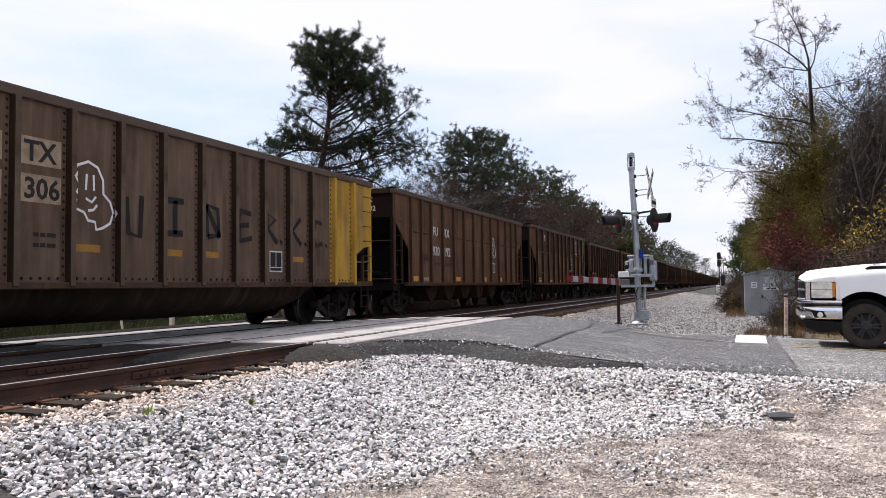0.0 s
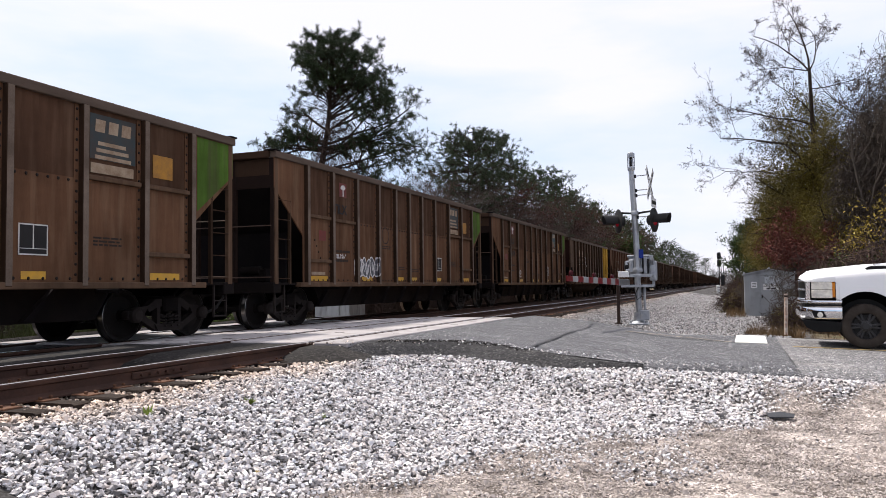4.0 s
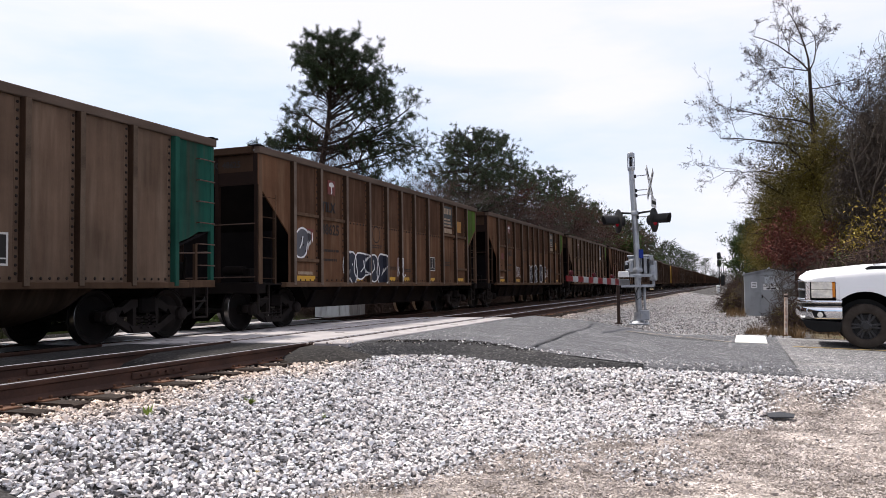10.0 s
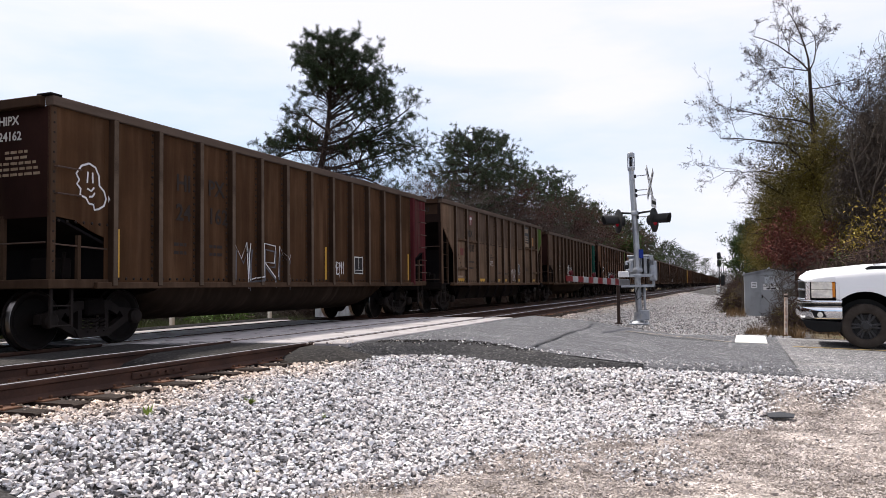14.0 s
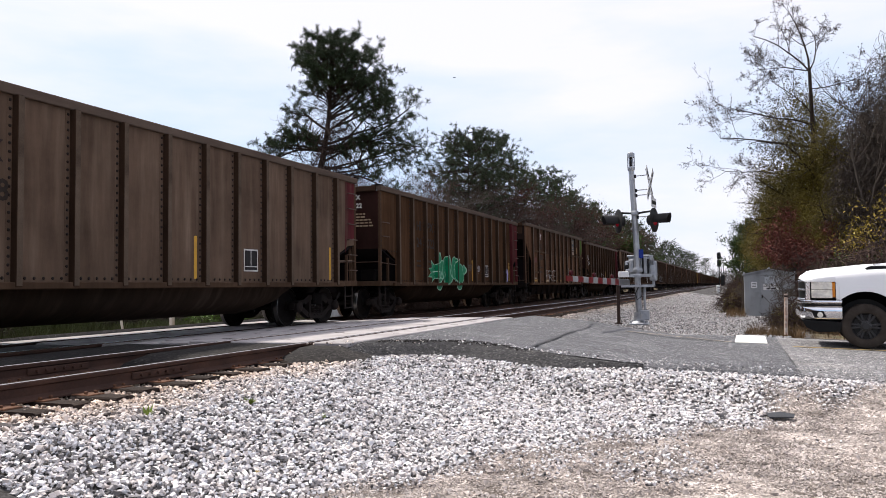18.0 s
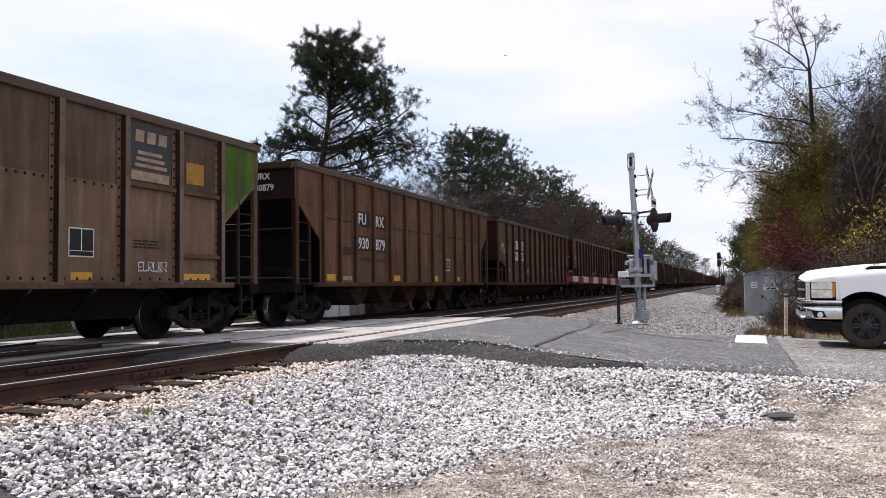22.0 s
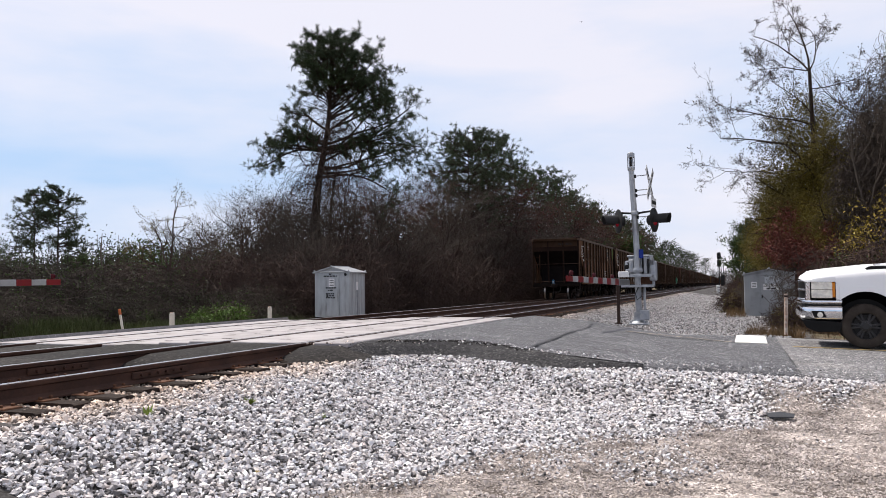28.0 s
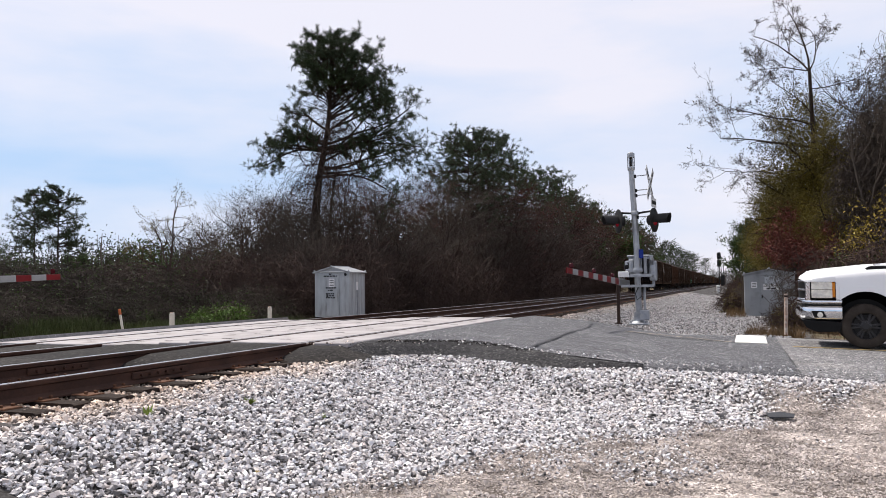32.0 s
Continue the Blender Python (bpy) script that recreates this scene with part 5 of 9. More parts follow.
def hopper_car():
    car = thing("hopper_car", pose(0, 0, 0), "weathered brown ribbed hopper car with open sloped ends", "freight car", "cars of the coal train")
    half = (1.64, 2.85, 4.17, 5.50, 6.65)
    stiles = [*half, MID, *[2 * MID - y for y in reversed(half)]]
    side_walls(car, "hopper", stiles, 1.62, 2 * MID - 1.62, 1.03, 0.115, 0.100)
    sloped_ends(car, "hopper")
    chord(car)
    for a, b, z in ((1.72, 2.76, 2.60), (2.92, 4.08, 2.58), (1.72, 2.76, 1.54), (11.22, 12.38, 2.66), (12.56, 13.62, 2.66), (12.56, 13.62, 1.50)):
        part("ledge", Shape().box(HALF, HALF + 0.075, a, b, z - 0.03, z + 0.05, 0.01), M_STILE["hopper"], car)
    cols = [(y - 0.098, 1.15, 3.7, 17) for y in stiles[1:]]
    rows = [(2.585, a + 0.15, b - 0.25, 6) for a, b in zip(stiles[2:8], stiles[3:9])] + [(1.09, a + 0.15, b - 0.2, 5) for a, b in zip(stiles, stiles[1:])]
    rivets(car, cols, rows)
    rivets(car, [], [(2.05 - 0.14 * k, 2.05 + 0.09 * k, 2.06 + 0.09 * k, 1) for k in range(4)])
    for y, w in ((1.82, 0.85), (4.55, 0.62), (6.9, 0.42), (7.95, 0.42), (10.1, 0.42), (12.66, 0.75)):
        part("reflector", Shape().box(HALF + 0.002, HALF + 0.005, y, y + w, 1.075, 1.19), M_TAG, car, "yellow reflective strip")
    part("label_plate", Shape().box(HALF + 0.002, HALF + 0.004, 1.9, 2.55, 1.22, 1.29), M_BADGE_TAN, car)
    g = Shape()
    for a in (10.05,):
        for u0, u1, v0, v1 in ((0, 0.5, 0, 0.02), (0, 0.5, 0.43, 0.45), (0, 0.02, 0, 0.45), (0.48, 0.5, 0, 0.45), (0.24, 0.26, 0.1, 0.45), (0, 0.5, 0.09, 0.1)):
            g.box(HALF + 0.006, HALF + 0.008, a + u0, a + u1, 1.42 + v0, 1.42 + v1)
    part("stencil_frame", g, M_WHITE, car, "white stencilled box")
    part("stencil_field", Shape().box(HALF + 0.002, HALF + 0.005, 10.05, 10.55, 1.42, 1.87), M_INK, car)
    lo = Shape()
    for k in range(3):
        ribbon(lo, [(11.42 + 0.03 * k, 3.02 + 0.11 * k), (12.2 - 0.06 * k, 3.02 + 0.11 * k)], 0.06, HALF + 0.008)
    for k in range(3):
        lo.prism([(11.42 + 0.28 * k, 3.42), (11.62 + 0.28 * k, 3.42), (11.64 + 0.28 * k, 3.62), (11.44 + 0.28 * k, 3.62)], HALF + 0.006, HALF + 0.008, "x")
    part("emblem", Shape().box(HALF + 0.002, HALF + 0.005, 11.32, 12.30, 2.98, 3.70), M_BADGE_BLUE, car, "faded blue emblem field")
    part("emblem_bars", lo, M_BADGE_TAN, car, "pale emblem strokes")
    part("emblem_strip", Shape().box(HALF + 0.002, HALF + 0.005, 11.34, 12.26, 2.76, 2.92), M_BADGE_TAN, car, "pale emblem strip")
    part("warning_plate", Shape().box(HALF + 0.002, HALF + 0.005, 12.72, 13.22, 2.85, 3.25), M_TAG_OLD, car, "faded yellow plate")
    part("warning_plate", Shape().box(HALF + 0.002, HALF + 0.005, 2.25, 2.60, 2.05, 2.30), M_SIGNAL_RED, car, "faded red plate")
    part("emblem", Shape().box(HALF + 0.002, HALF + 0.005, 3.30, 3.68, 3.22, 3.58), M_SIGNAL_RED, car, "faded red square emblem")
    tr = Shape().box(HALF + 0.006, HALF + 0.008, 3.47, 3.52, 3.24, 3.44)
    tr.prism(blob(3.49, 3.47, 0.11, 0.07, 3, 0.2, 12), HALF + 0.006, HALF + 0.008, "x")
    part("emblem_mark", tr, M_WHITE, car, "small white tree-shaped mark")
    o = Shape()
    ribbon(o, [(6.05 + 0.23 * math.cos(t * 0.35), 2.38 + 0.23 * math.sin(t * 0.35)) for t in range(18)], 0.03, HALF + 0.005, True)
    part("stencil_ring", o, M_FADED, car, "faded stencilled ring")
    for y0, y1, z, r in ((3.05, 3.85, 1.85, 1), (3.05, 3.75, 1.62, 1), (5.8, 6.4, 2.08, 2), (6.85, 7.4, 1.5, 2), (7.95, 8.5, 1.45, 2), (11.4, 12.0, 1.75, 3)):
        bars(car, y0, y1, z, r, M_FADED, h=0.06 if r == 1 else 0.03)
    for d, y in ((1, BODY[0]), (-1, BODY[1])):
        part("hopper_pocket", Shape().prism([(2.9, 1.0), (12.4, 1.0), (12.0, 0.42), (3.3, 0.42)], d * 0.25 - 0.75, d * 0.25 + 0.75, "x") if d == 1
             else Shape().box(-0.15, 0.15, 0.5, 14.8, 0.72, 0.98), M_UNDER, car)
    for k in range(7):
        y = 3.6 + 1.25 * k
        part("hopper_brace", Shape().prism([(y, 0.95), (y + 0.12, 0.95), (y - 0.45, 0.45), (y - 0.57, 0.45)], 1.0, 1.1, "x"), M_DARK_STEEL, car, "slanting brace under the hoppers")
    running_gear(car)
    part("end_splash", Shape().prism([(BODY[1] - 0.01, DIM["top"] - 0.16), (BODY[1] - 0.01, 3.16), (BODY[1] - 1.10, 2.36), (BODY[1] - 1.10, DIM["top"] - 0.16)], HALF + 0.001, HALF + 0.004, "x"), M_END["green"], car, "bright green painted end")
    return car


def gondola_car():
    car = thing("gondola_car", pose(0, 0, 0), "brown ribbed coal gondola with a round tub belly", "freight car", "cars of the coal train")
    half = (1.50, 2.54, 3.64, 4.62, 5.62, 6.62)
    stiles = [*half, MID, *[2 * MID - y for y in reversed(half)]]
    y0, y1 = BODY
    side_walls(car, "gondola", stiles, 1.50, 2 * MID - 1.50, 1.03, 0.105, 0.115)
    chord(car)
    mt, ms = M_CAR["gondola"], M_STILE["gondola"]
    for d, y in ((1, y0), (-1, y1)):
        for s in (1, -1):
            g = Shape().prism([(y, DIM["top"] - 0.15), (y, 2.02), (y + 0.45 * d, 1.98), (y + 0.75 * d, 1.84), (y + 1.18 * d, 1.70), (y + 1.18 * d, DIM["top"] - 0.15)], s * (HALF - 0.03), s * HALF, "x")
            part("end_side_sheet", g, mt, car)
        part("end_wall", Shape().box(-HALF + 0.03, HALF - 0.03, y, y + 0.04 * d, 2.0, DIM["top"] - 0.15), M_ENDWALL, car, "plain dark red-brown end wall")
        # shade below the end wall is put into the sheets' dark colour
        part("inner_floor", Shape().prism([(y + 0.04 * d, 2.02), (y + 0.04 * d, 2.06), (y + 2.9 * d, 1.02), (y + 2.9 * d, 0.96)], -HALF + 0.04, HALF - 0.04, "x"), M_DARK_STEEL, car, "underside of the end, soot and shade in one dark colour")
        part("end_bulkhead", Shape().box(-HALF + 0.05, HALF - 0.05, y + 1.16 * d, y + 1.2 * d, 1.0, 2.0), M_DARK_STEEL, car)
        part("corner_post", Shape().box(HALF - 0.07, HALF + 0.012, y + 0.0 * d, y + 0.10 * d, 0.95, DIM["top"] - 0.15, 0.01), ms, car)
        part("corner_post", Shape().box(-HALF - 0.012, -HALF + 0.07, y + 0.0 * d, y + 0.10 * d, 0.95, DIM["top"] - 0.15, 0.01), ms, car)
        part("end_sill", Shape().box(-HALF, HALF + 0.02, y - 0.03 * d, y + 1.2 * d, 0.94, 1.08, 0.012), ms, car)
        part("end_post", Shape().box(0.55, 0.62, y, y + 0.06 * d, 1.05, 2.05), ms, car)
        bar = Shape()
        bar.tube([(-1.3, y - 0.04 * d, 1.62), (1.5, y - 0.04 * d, 1.62)], 0.014, 6)
        bar.tube([(HALF, y + 0.05 * d, 1.60), (HALF, y + 1.1 * d, 1.56)], 0.014, 6)
        part("grab_rail", bar, M_BAR, car)
        v = Shape().box(0.75, 1.2, y + 0.35 * d, y + 0.75 * d, 1.08, 1.42, 0.03)
        v.tube([(1.25, y + 0.5 * d, 1.1), (1.3, y + 0.5 * d, 1.5)], 0.03, 6)
        part("brake_valve", v, M_UNDER, car)
        gb = Shape()
        for z in ((2.35, 2.75) if d == 1 else (1.35, 1.75, 2.15, 2.55, 2.95, 3.35)):
            a = y + 0.06 * d
            gb.tube([(HALF, a, z), (HALF + 0.07, a, z), (HALF + 0.07, a + 0.45 * d, z), (HALF, a + 0.45 * d, z)], 0.013, 6)
        part("grab_iron", gb, M_BAR, car, "bent grab irons")
        steps_below(car, y + 0.10 * d, y + 0.48 * d)
        lad = Shape().box(HALF - 0.04, HALF + 0.02, y + 0.5 * d, y + 0.56 * d, 1.05, 1.75)
        part("ladder_upright", lad, ms, car)
    tub = []
    for k in range(13):
        t = math.pi * k / 12
        tub.append((1.22 * math.cos(t) * (1 if 0.2 < t < 2.94 else 1.05), 0.95 - 0.62 * math.sin(t) ** 0.75))
    tb = Shape()
    rings = [(2.95, 0.25), (3.3, 0.8), (3.75, 1.0), (11.5, 1.0), (12.0, 0.8), (12.35, 0.25)]
    vs = [(x, y, 0.95 - (0.95 - z) * k) for y, k in rings for x, z in tub]
    n = len(tub)
    fs = [(i * n + j, i * n + j + 1, (i + 1) * n + j + 1, (i + 1) * n + j) for i in range(len(rings) - 1) for j in range(n - 1)]
    tb.add(vs, fs + [tuple(range(n)), tuple(range((len(rings) - 1) * n, len(rings) * n))])
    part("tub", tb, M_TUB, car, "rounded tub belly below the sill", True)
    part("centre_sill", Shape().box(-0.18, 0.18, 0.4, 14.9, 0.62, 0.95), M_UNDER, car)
    coal = Shape()
    vs, fs = [], []
    nx, ny = 9, 44
    for i in range(ny):
        for j in range(nx):
            y = y0 + 0.1 + (y1 - y0 - 0.2) * i / (ny - 1)
            x = -1.45 + 2.9 * j / (nx - 1)
            mound = (1 - (x / 1.45) ** 2) * min(1, 3 * min(i, ny - 1 - i) / ny)
            vs.append((x, y, DIM["top"] - 0.30 + 0.36 * mound + 0.09 * noise.noise((x * 2, y * 1.3, 5)) + 0.03 * noise.noise((x * 7, y * 7, 5))))
    fs = [(i * nx + j, i * nx + j + 1, (i + 1) * nx + j + 1, (i + 1) * nx + j) for i in range(ny - 1) for j in range(nx - 1)]
    part("coal_load", Shape().add(vs, fs), M_COAL, car, "heaped black coal", True)
    cols = [(y - 0.092, 1.15, 3.7, 22) for y in stiles[1:]] + [(y0 + 0.05, 1.2, 3.7, 18)]
    rivets(car, cols, [(1.09, a + 0.18, b - 0.18, 5) for a, b in zip(stiles, stiles[1:])] + [(1.95, y0 + 0.15, y0 + 1.1, 7)])
    g = Shape()
    for u0, u1, v0, v1 in ((0, 0.5, 0, 0.03), (0, 0.5, 0.43, 0.46), (0, 0.03, 0, 0.46), (0.47, 0.5, 0, 0.46), (0.24, 0.26, 0.1, 0.46), (0, 0.5, 0.09, 0.11)):
        g.box(HALF + 0.006, HALF + 0.008, 10.0 + u0, 10.0 + u1, 1.26 + v0, 1.26 + v1)
    part("stencil_frame", g, M_WHITE, car, "white stencilled box")
    part("stencil_field", Shape().box(HALF + 0.002, HALF + 0.005, 10.0, 10.5, 1.26, 1.72), M_INK, car)
    for y0_, y1_, z in ((3.0, 3.35, 1.75), (4.0, 4.4, 1.75), (3.0, 3.35, 1.60), (4.0, 4.4, 1.60)):
        bars(car, y0_, y1_, z, 1, M_FADED, h=0.06)
    running_gear(car)
    return car


def bottom_car():
    car = thing("hopper_car", pose(0, 0, 0), "reddish brown hopper car with V-shaped bottom doors", "freight car", "cars of the coal train")
    half = (1.55, 2.40, 3.25, 4.33, 5.44, 6.54)
    stiles = [*half, MID, *[2 * MID - y for y in reversed(half)]]
    side_walls(car, "bottom", stiles, 1.53, 2 * MID - 1.53, 1.03, 0.10, 0.085)
    sloped_ends(car, "bottom", (2.98, 2.0), 1.53)
    chord(car)
    rivets(car, [(y - 0.088, 1.15, 3.7, 20) for y in stiles[1:]], [(2.62, a + 0.15, b - 0.2, 6) for a, b in zip(stiles, stiles[1:])])
    for k in range(5):
        y = 3.4 + 1.75 * k
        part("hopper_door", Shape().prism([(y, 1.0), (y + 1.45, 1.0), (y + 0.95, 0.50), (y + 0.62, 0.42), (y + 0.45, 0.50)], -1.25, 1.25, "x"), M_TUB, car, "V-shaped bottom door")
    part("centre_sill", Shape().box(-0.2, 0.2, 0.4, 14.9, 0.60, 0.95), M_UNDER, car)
    for y in (1.75, 5.75, 8.9, 11.1):
        part("reflector", Shape().box(HALF + 0.002, HALF + 0.005, y, y + 0.45, 1.08, 1.24), M_TAG, car, "yellow reflective strip")
    g = Shape()
    for u0, u1, v0, v1 in ((0, 0.42, 0, 0.03), (0, 0.42, 0.37, 0.40), (0, 0.03, 0, 0.40), (0.39, 0.42, 0, 0.40), (0.2, 0.22, 0.1, 0.4)):
        g.box(HALF + 0.004, HALF + 0.007, 10.1 + u0, 10.1 + u1, 1.45 + v0, 1.45 + v1)
    part("stencil_frame", g, M_WHITE, car, "white stencilled box")
    for y0, y1, z, r in ((2.5, 3.1, 1.95, 4), (3.6, 4.2, 1.7, 2), (4.6, 5.1, 1.7, 2), (9.4, 9.7, 1.75, 1)):
        bars(car, y0, y1, z, r, M_FADED)
    part("label_plate", Shape().box(HALF + 0.002, HALF + 0.004, 2.55, 3.1, 1.1, 1.2), M_BADGE_TAN, car)
    running_gear(car)
    return car


def mark(car, first, second, y, z, size, material, gap_y=0.0, split=None, patch=None, step=1.28):
    """A reporting mark and number on the side, over or beside a stile."""
    halves = ((first, second, y),) if split is None else ((first[:split[0]], second[:split[1]], y), (first[split[0]:], second[split[1]:], y + gap_y))
    for a, b, yy in halves:
        if patch:
            for k, zz in ((a, z), (b, z - size * step)):
                part("number_patch", Shape().box(HALF + 0.002, HALF + 0.004, yy - 0.07, yy + 0.70, zz - 0.06, zz + size * 0.82), patch, car, "pale patch behind the mark")
        write(a, size, Matrix.Translation((HALF + 0.009, yy, z)) @ SIDE, material, car)
        write(b, size, Matrix.Translation((HALF + 0.009, yy, z - size * step)) @ SIDE, material, car)


def end_mark(car, text, size, x, z, material):
    for k, line in enumerate(text.split("|")):
        write(line, size, Matrix.Translation((x, BODY[0] - 0.012, z - 1.25 * size * k)) @ REAR, material, car)


def end_bars(car, x, z):
    """Small unreadable stencilled lines on the end wall."""
    rnd = random.Random(int(100 * z))
    s = Shape()
    for r, w in enumerate((0.46, 0.44, 0.80, 0.88, 1.0)):
        a = x - 0.5 * w
        while a < x + 0.5 * w:
            b = min(x + 0.5 * w, a + rnd.uniform(0.07, 0.16))
            s.box(a, b, BODY[0] - 0.004, BODY[0] - 0.002, z - 0.085 * r, z - 0.085 * r + 0.042)
            a = b + 0.03
    part("stencil_bars", s, M_BADGE_TAN, car)


def end_paint(car, colour, reach=1.12, z0=2.10):
    y = BODY[1]
    part("end_splash", Shape().prism([(y - 0.10, DIM["top"] - 0.16), (y - 0.10, z0), (y - 0.5, z0 - 0.08), (y - reach, z0 - 0.4), (y - reach, DIM["top"] - 0.16)], HALF + 0.001, HALF + 0.004, "x"), M_END[colour], car, colour + " painted end")


def repaint(car, colour, y_from, names=("stile", "stile_seam", "stile_face", "side_panel", "end_side_sheet", "corner_post", "end_gusset")):
    """Gives the parts at the front end of one car their own paint."""
    for o in car.children_recursive:
        if o.name.split(".")[0] in names and min((o.matrix_basis @ Vector(c)).y for c in o.bound_box) + (o.parent.matrix_basis.translation.y if o.parent is not car else 0) > y_from:
            o.material_slots[0].link = "OBJECT"
            o.material_slots[0].material = M_END[colour]


def block_letters(car):
    """Loose black sprayed capitals across the bays."""
    o = Shape()
    glyphs = [(5.80, [[(0.0, 0.55), (0.05, -0.05), (0.32, -0.1), (0.36, 0.6)]]), (6.80, [[(0.0, 0.6), (0.42, 0.6)], [(0.2, 0.6), (0.2, 0.0)], [(-0.05, 0.0), (0.4, 0.02)]]),
              (7.86, [[(0.05, 0.0), (0.0, 0.62), (0.35, 0.55), (0.4, 0.05), (0.05, 0.0)], [(0.0, 0.6), (0.42, 0.0)]]),
              (8.90, [[(0.42, 0.55), (0.05, 0.6), (0.0, 0.3), (0.35, 0.32)], [(0.0, 0.3), (0.05, -0.02), (0.45, 0.05)]]),
              (9.88, [[(0.0, 0.0), (0.05, 0.62), (0.35, 0.5), (0.05, 0.3), (0.42, 0.0)], [(0.55, 0.0), (0.6, 0.05)]]),
              (10.88, [[(0.0, 0.6), (0.02, 0.0)], [(0.4, 0.6), (0.04, 0.3), (0.42, 0.0)], [(0.58, 0.0), (0.63, 0.05)]]),
              (11.86, [[(0.4, 0.55), (0.1, 0.6), (0.0, 0.25), (0.12, 0.0), (0.42, 0.08)], [(0.58, 0.0), (0.63, 0.05)]])]
    for y, strokes in glyphs:
        for st in strokes:
            ribbon(o, [(y + a, 1.90 + b) for a, b in st], 0.11, HALF + 0.011)
    part("sprayed_letters", drape(o, car), M_SPRAY["black"], car, "loose black sprayed capitals")


KINDS = "AACBBBABABAAAAAABCABBAABBCAABBABBAABBBAAABBAAB"


def build_train():
    first = {}
    for k, make, top in (("A", hopper_car, 3.93), ("B", gondola_car, 3.80), ("C", bottom_car, 3.84)):
        DIM["top"] = top
        first[k] = make()
    DIM["top"] = 3.80
    used = set()
    for j, k in enumerate(KINDS):
        if k in used:
            car = copy_thing(first[k], pose(0, 0, 0))
        else:
            car = first[k]
            used.add(k)
        CARS.append([car, j * PITCH_CAR])
        if j > 20:
            # small parts that cannot be told so far off
            for o in list(car.children_recursive):
                if o.name.split(".")[0] in ("tread", "rivet_strip", "spring", "axle_box", "brake_hose", "brake_valve", "stencil_bars", "grab_iron", "sill_step", "stencil_ring", "stile_seam", "stile_face", "label_plate", "end_post", "warning_plate", "emblem_mark", "ladder_upright", "stencil_field") or (o.name.startswith("stile") and o.location.x < 0):
                    bpy.data.objects.remove(o)
    # the templates stand first in their kind, so their own marks are added only after all copies are made
    c = [x[0] for x in CARS]
    for j, number in ((0, "48343"), (8, "49333"), (10, "48625"), (11, "48483"), (15, "48490"), (1, "48710"), (14, ""), (13, ""), (12, ""), (6, "48734")):
        write("TILX", 0.34, Matrix.Translation((HALF + 0.008, 2.98, 2.78)) @ SIDE, M_INK, c[j])
        if number:
            write(number, 0.36, Matrix.Translation((HALF + 0.008, 2.98, 2.22)) @ SIDE, M_FADED, c[j])
            write("TILX  " + number, 0.19, Matrix.Translation((0.15, BODY[0] - 0.012, 3.50)) @ REAR, M_INK, c[j])
        part("number_band", Shape().box(-1.42, 1.42, BODY[0] - 0.006, BODY[0] - 0.002, 3.40, 3.76), M_STILE_DARK, c[j], "paler band behind the end number")
    for j, s in ((0, 1.0), (1, 1.0), (17, 0.8), (18, 0.7)):
        ghost_tag(c[j], 1.38 if j < 2 else 10.3, 3.0 if j < 2 else 2.5, 0.82 * s)
    sharp_tag(c[0], 5.6, 6.4, 1.15, 1.75, 4, "black", 4, w=0.02)
    sharp_tag(c[0], 10.3, 11.0, 1.35, 1.9, 4, "white", 9, w=0.025)
    # gondolas
    tagged(c[16], "brown coal gondola with black sprayed capitals and yellow end")
    mark(c[16], "CITX", "505306", 2.78, 2.78, 0.42, M_INK, 1.05, (2, 3), M_BADGE_TAN)
    end_mark(c[16], "CITX|505306", 0.15, 0.45, 3.45, M_WHITE)
    ghost_tag(c[16], 5.05, 2.42, 0.85)
    block_letters(c[16])
    for y in (1.7, 4.75, 6.7, 7.75, 10.9):
        part("reflector", Shape().box(HALF + 0.002, HALF + 0.005, y, y + 0.5, 1.50, 1.62), M_TAG_OLD, c[16], "faded orange reflective strip")
    tagged(c[9], "brown coal gondola with white sprayed letters and teal end")
    mark(c[9], "TILX", "43254", 2.95, 2.55, 0.42, M_INK, 0.85, (2, 2))
    sharp_tag(c[9], 4.75, 5.55, 1.2, 2.0, 4, "white", 21)
    sharp_tag(c[9], 5.75, 6.5, 1.2, 2.0, 4, "white", 22)
    sharp_tag(c[9], 2.6, 3.15, 1.75, 2.05, 5, "white", 23, w=0.025)
    repaint(c[9], "pale", -1.0, ("side_panel", "stile_seam", "end_side_sheet"))
    repaint(c[16], "pale", -1.0, ("side_panel", "stile_seam", "end_side_sheet"))
    repaint(c[16], "yellow", 12.6)
    for j in (3, 4):
        repaint(c[j], "pale", -1.0, ("side_panel", "stile_seam", "end_side_sheet"))
    for j in (12, 8, 1):
        repaint(c[j], "dusty", -1.0, ("side_panel", "stile_seam", "end_gusset"))
        repaint(c[j], "dusty_upper", -1.0, ("upper_panel",))
    repaint(c[9], "teal", 13.7)
    tagged(c[7], "brown coal gondola with white outline letters and maroon end")
    mark(c[7], "HIPX", "24162", 3.05, 2.70, 0.42, M_FADED, 0.9, (2, 2))
    end_mark(c[7], "HIPX|24162", 0.19, 0.50, 3.42, M_WHITE)
    ghost_tag(c[7], 1.08, 2.55, 0.58)
    sharp_tag(c[7], 4.75, 6.9, 1.12, 1.85, 4, "white", 31, w=0.03)
    sharp_tag(c[7], 4.82, 6.9, 1.06, 1.72, 4, "grey", 31, w=0.05)
    sharp_tag(c[7], 8.9, 9.4, 1.25, 1.55, 4, "white", 32, w=0.025)
    repaint(c[7], "maroon", 13.7)
    tagged(c[5], "brown coal gondola with green bubble letters sprayed on it")
    mark(c[5], "HIPX", "24022", 3.0, 2.70, 0.42, M_FADED, 0.9, (2, 2))
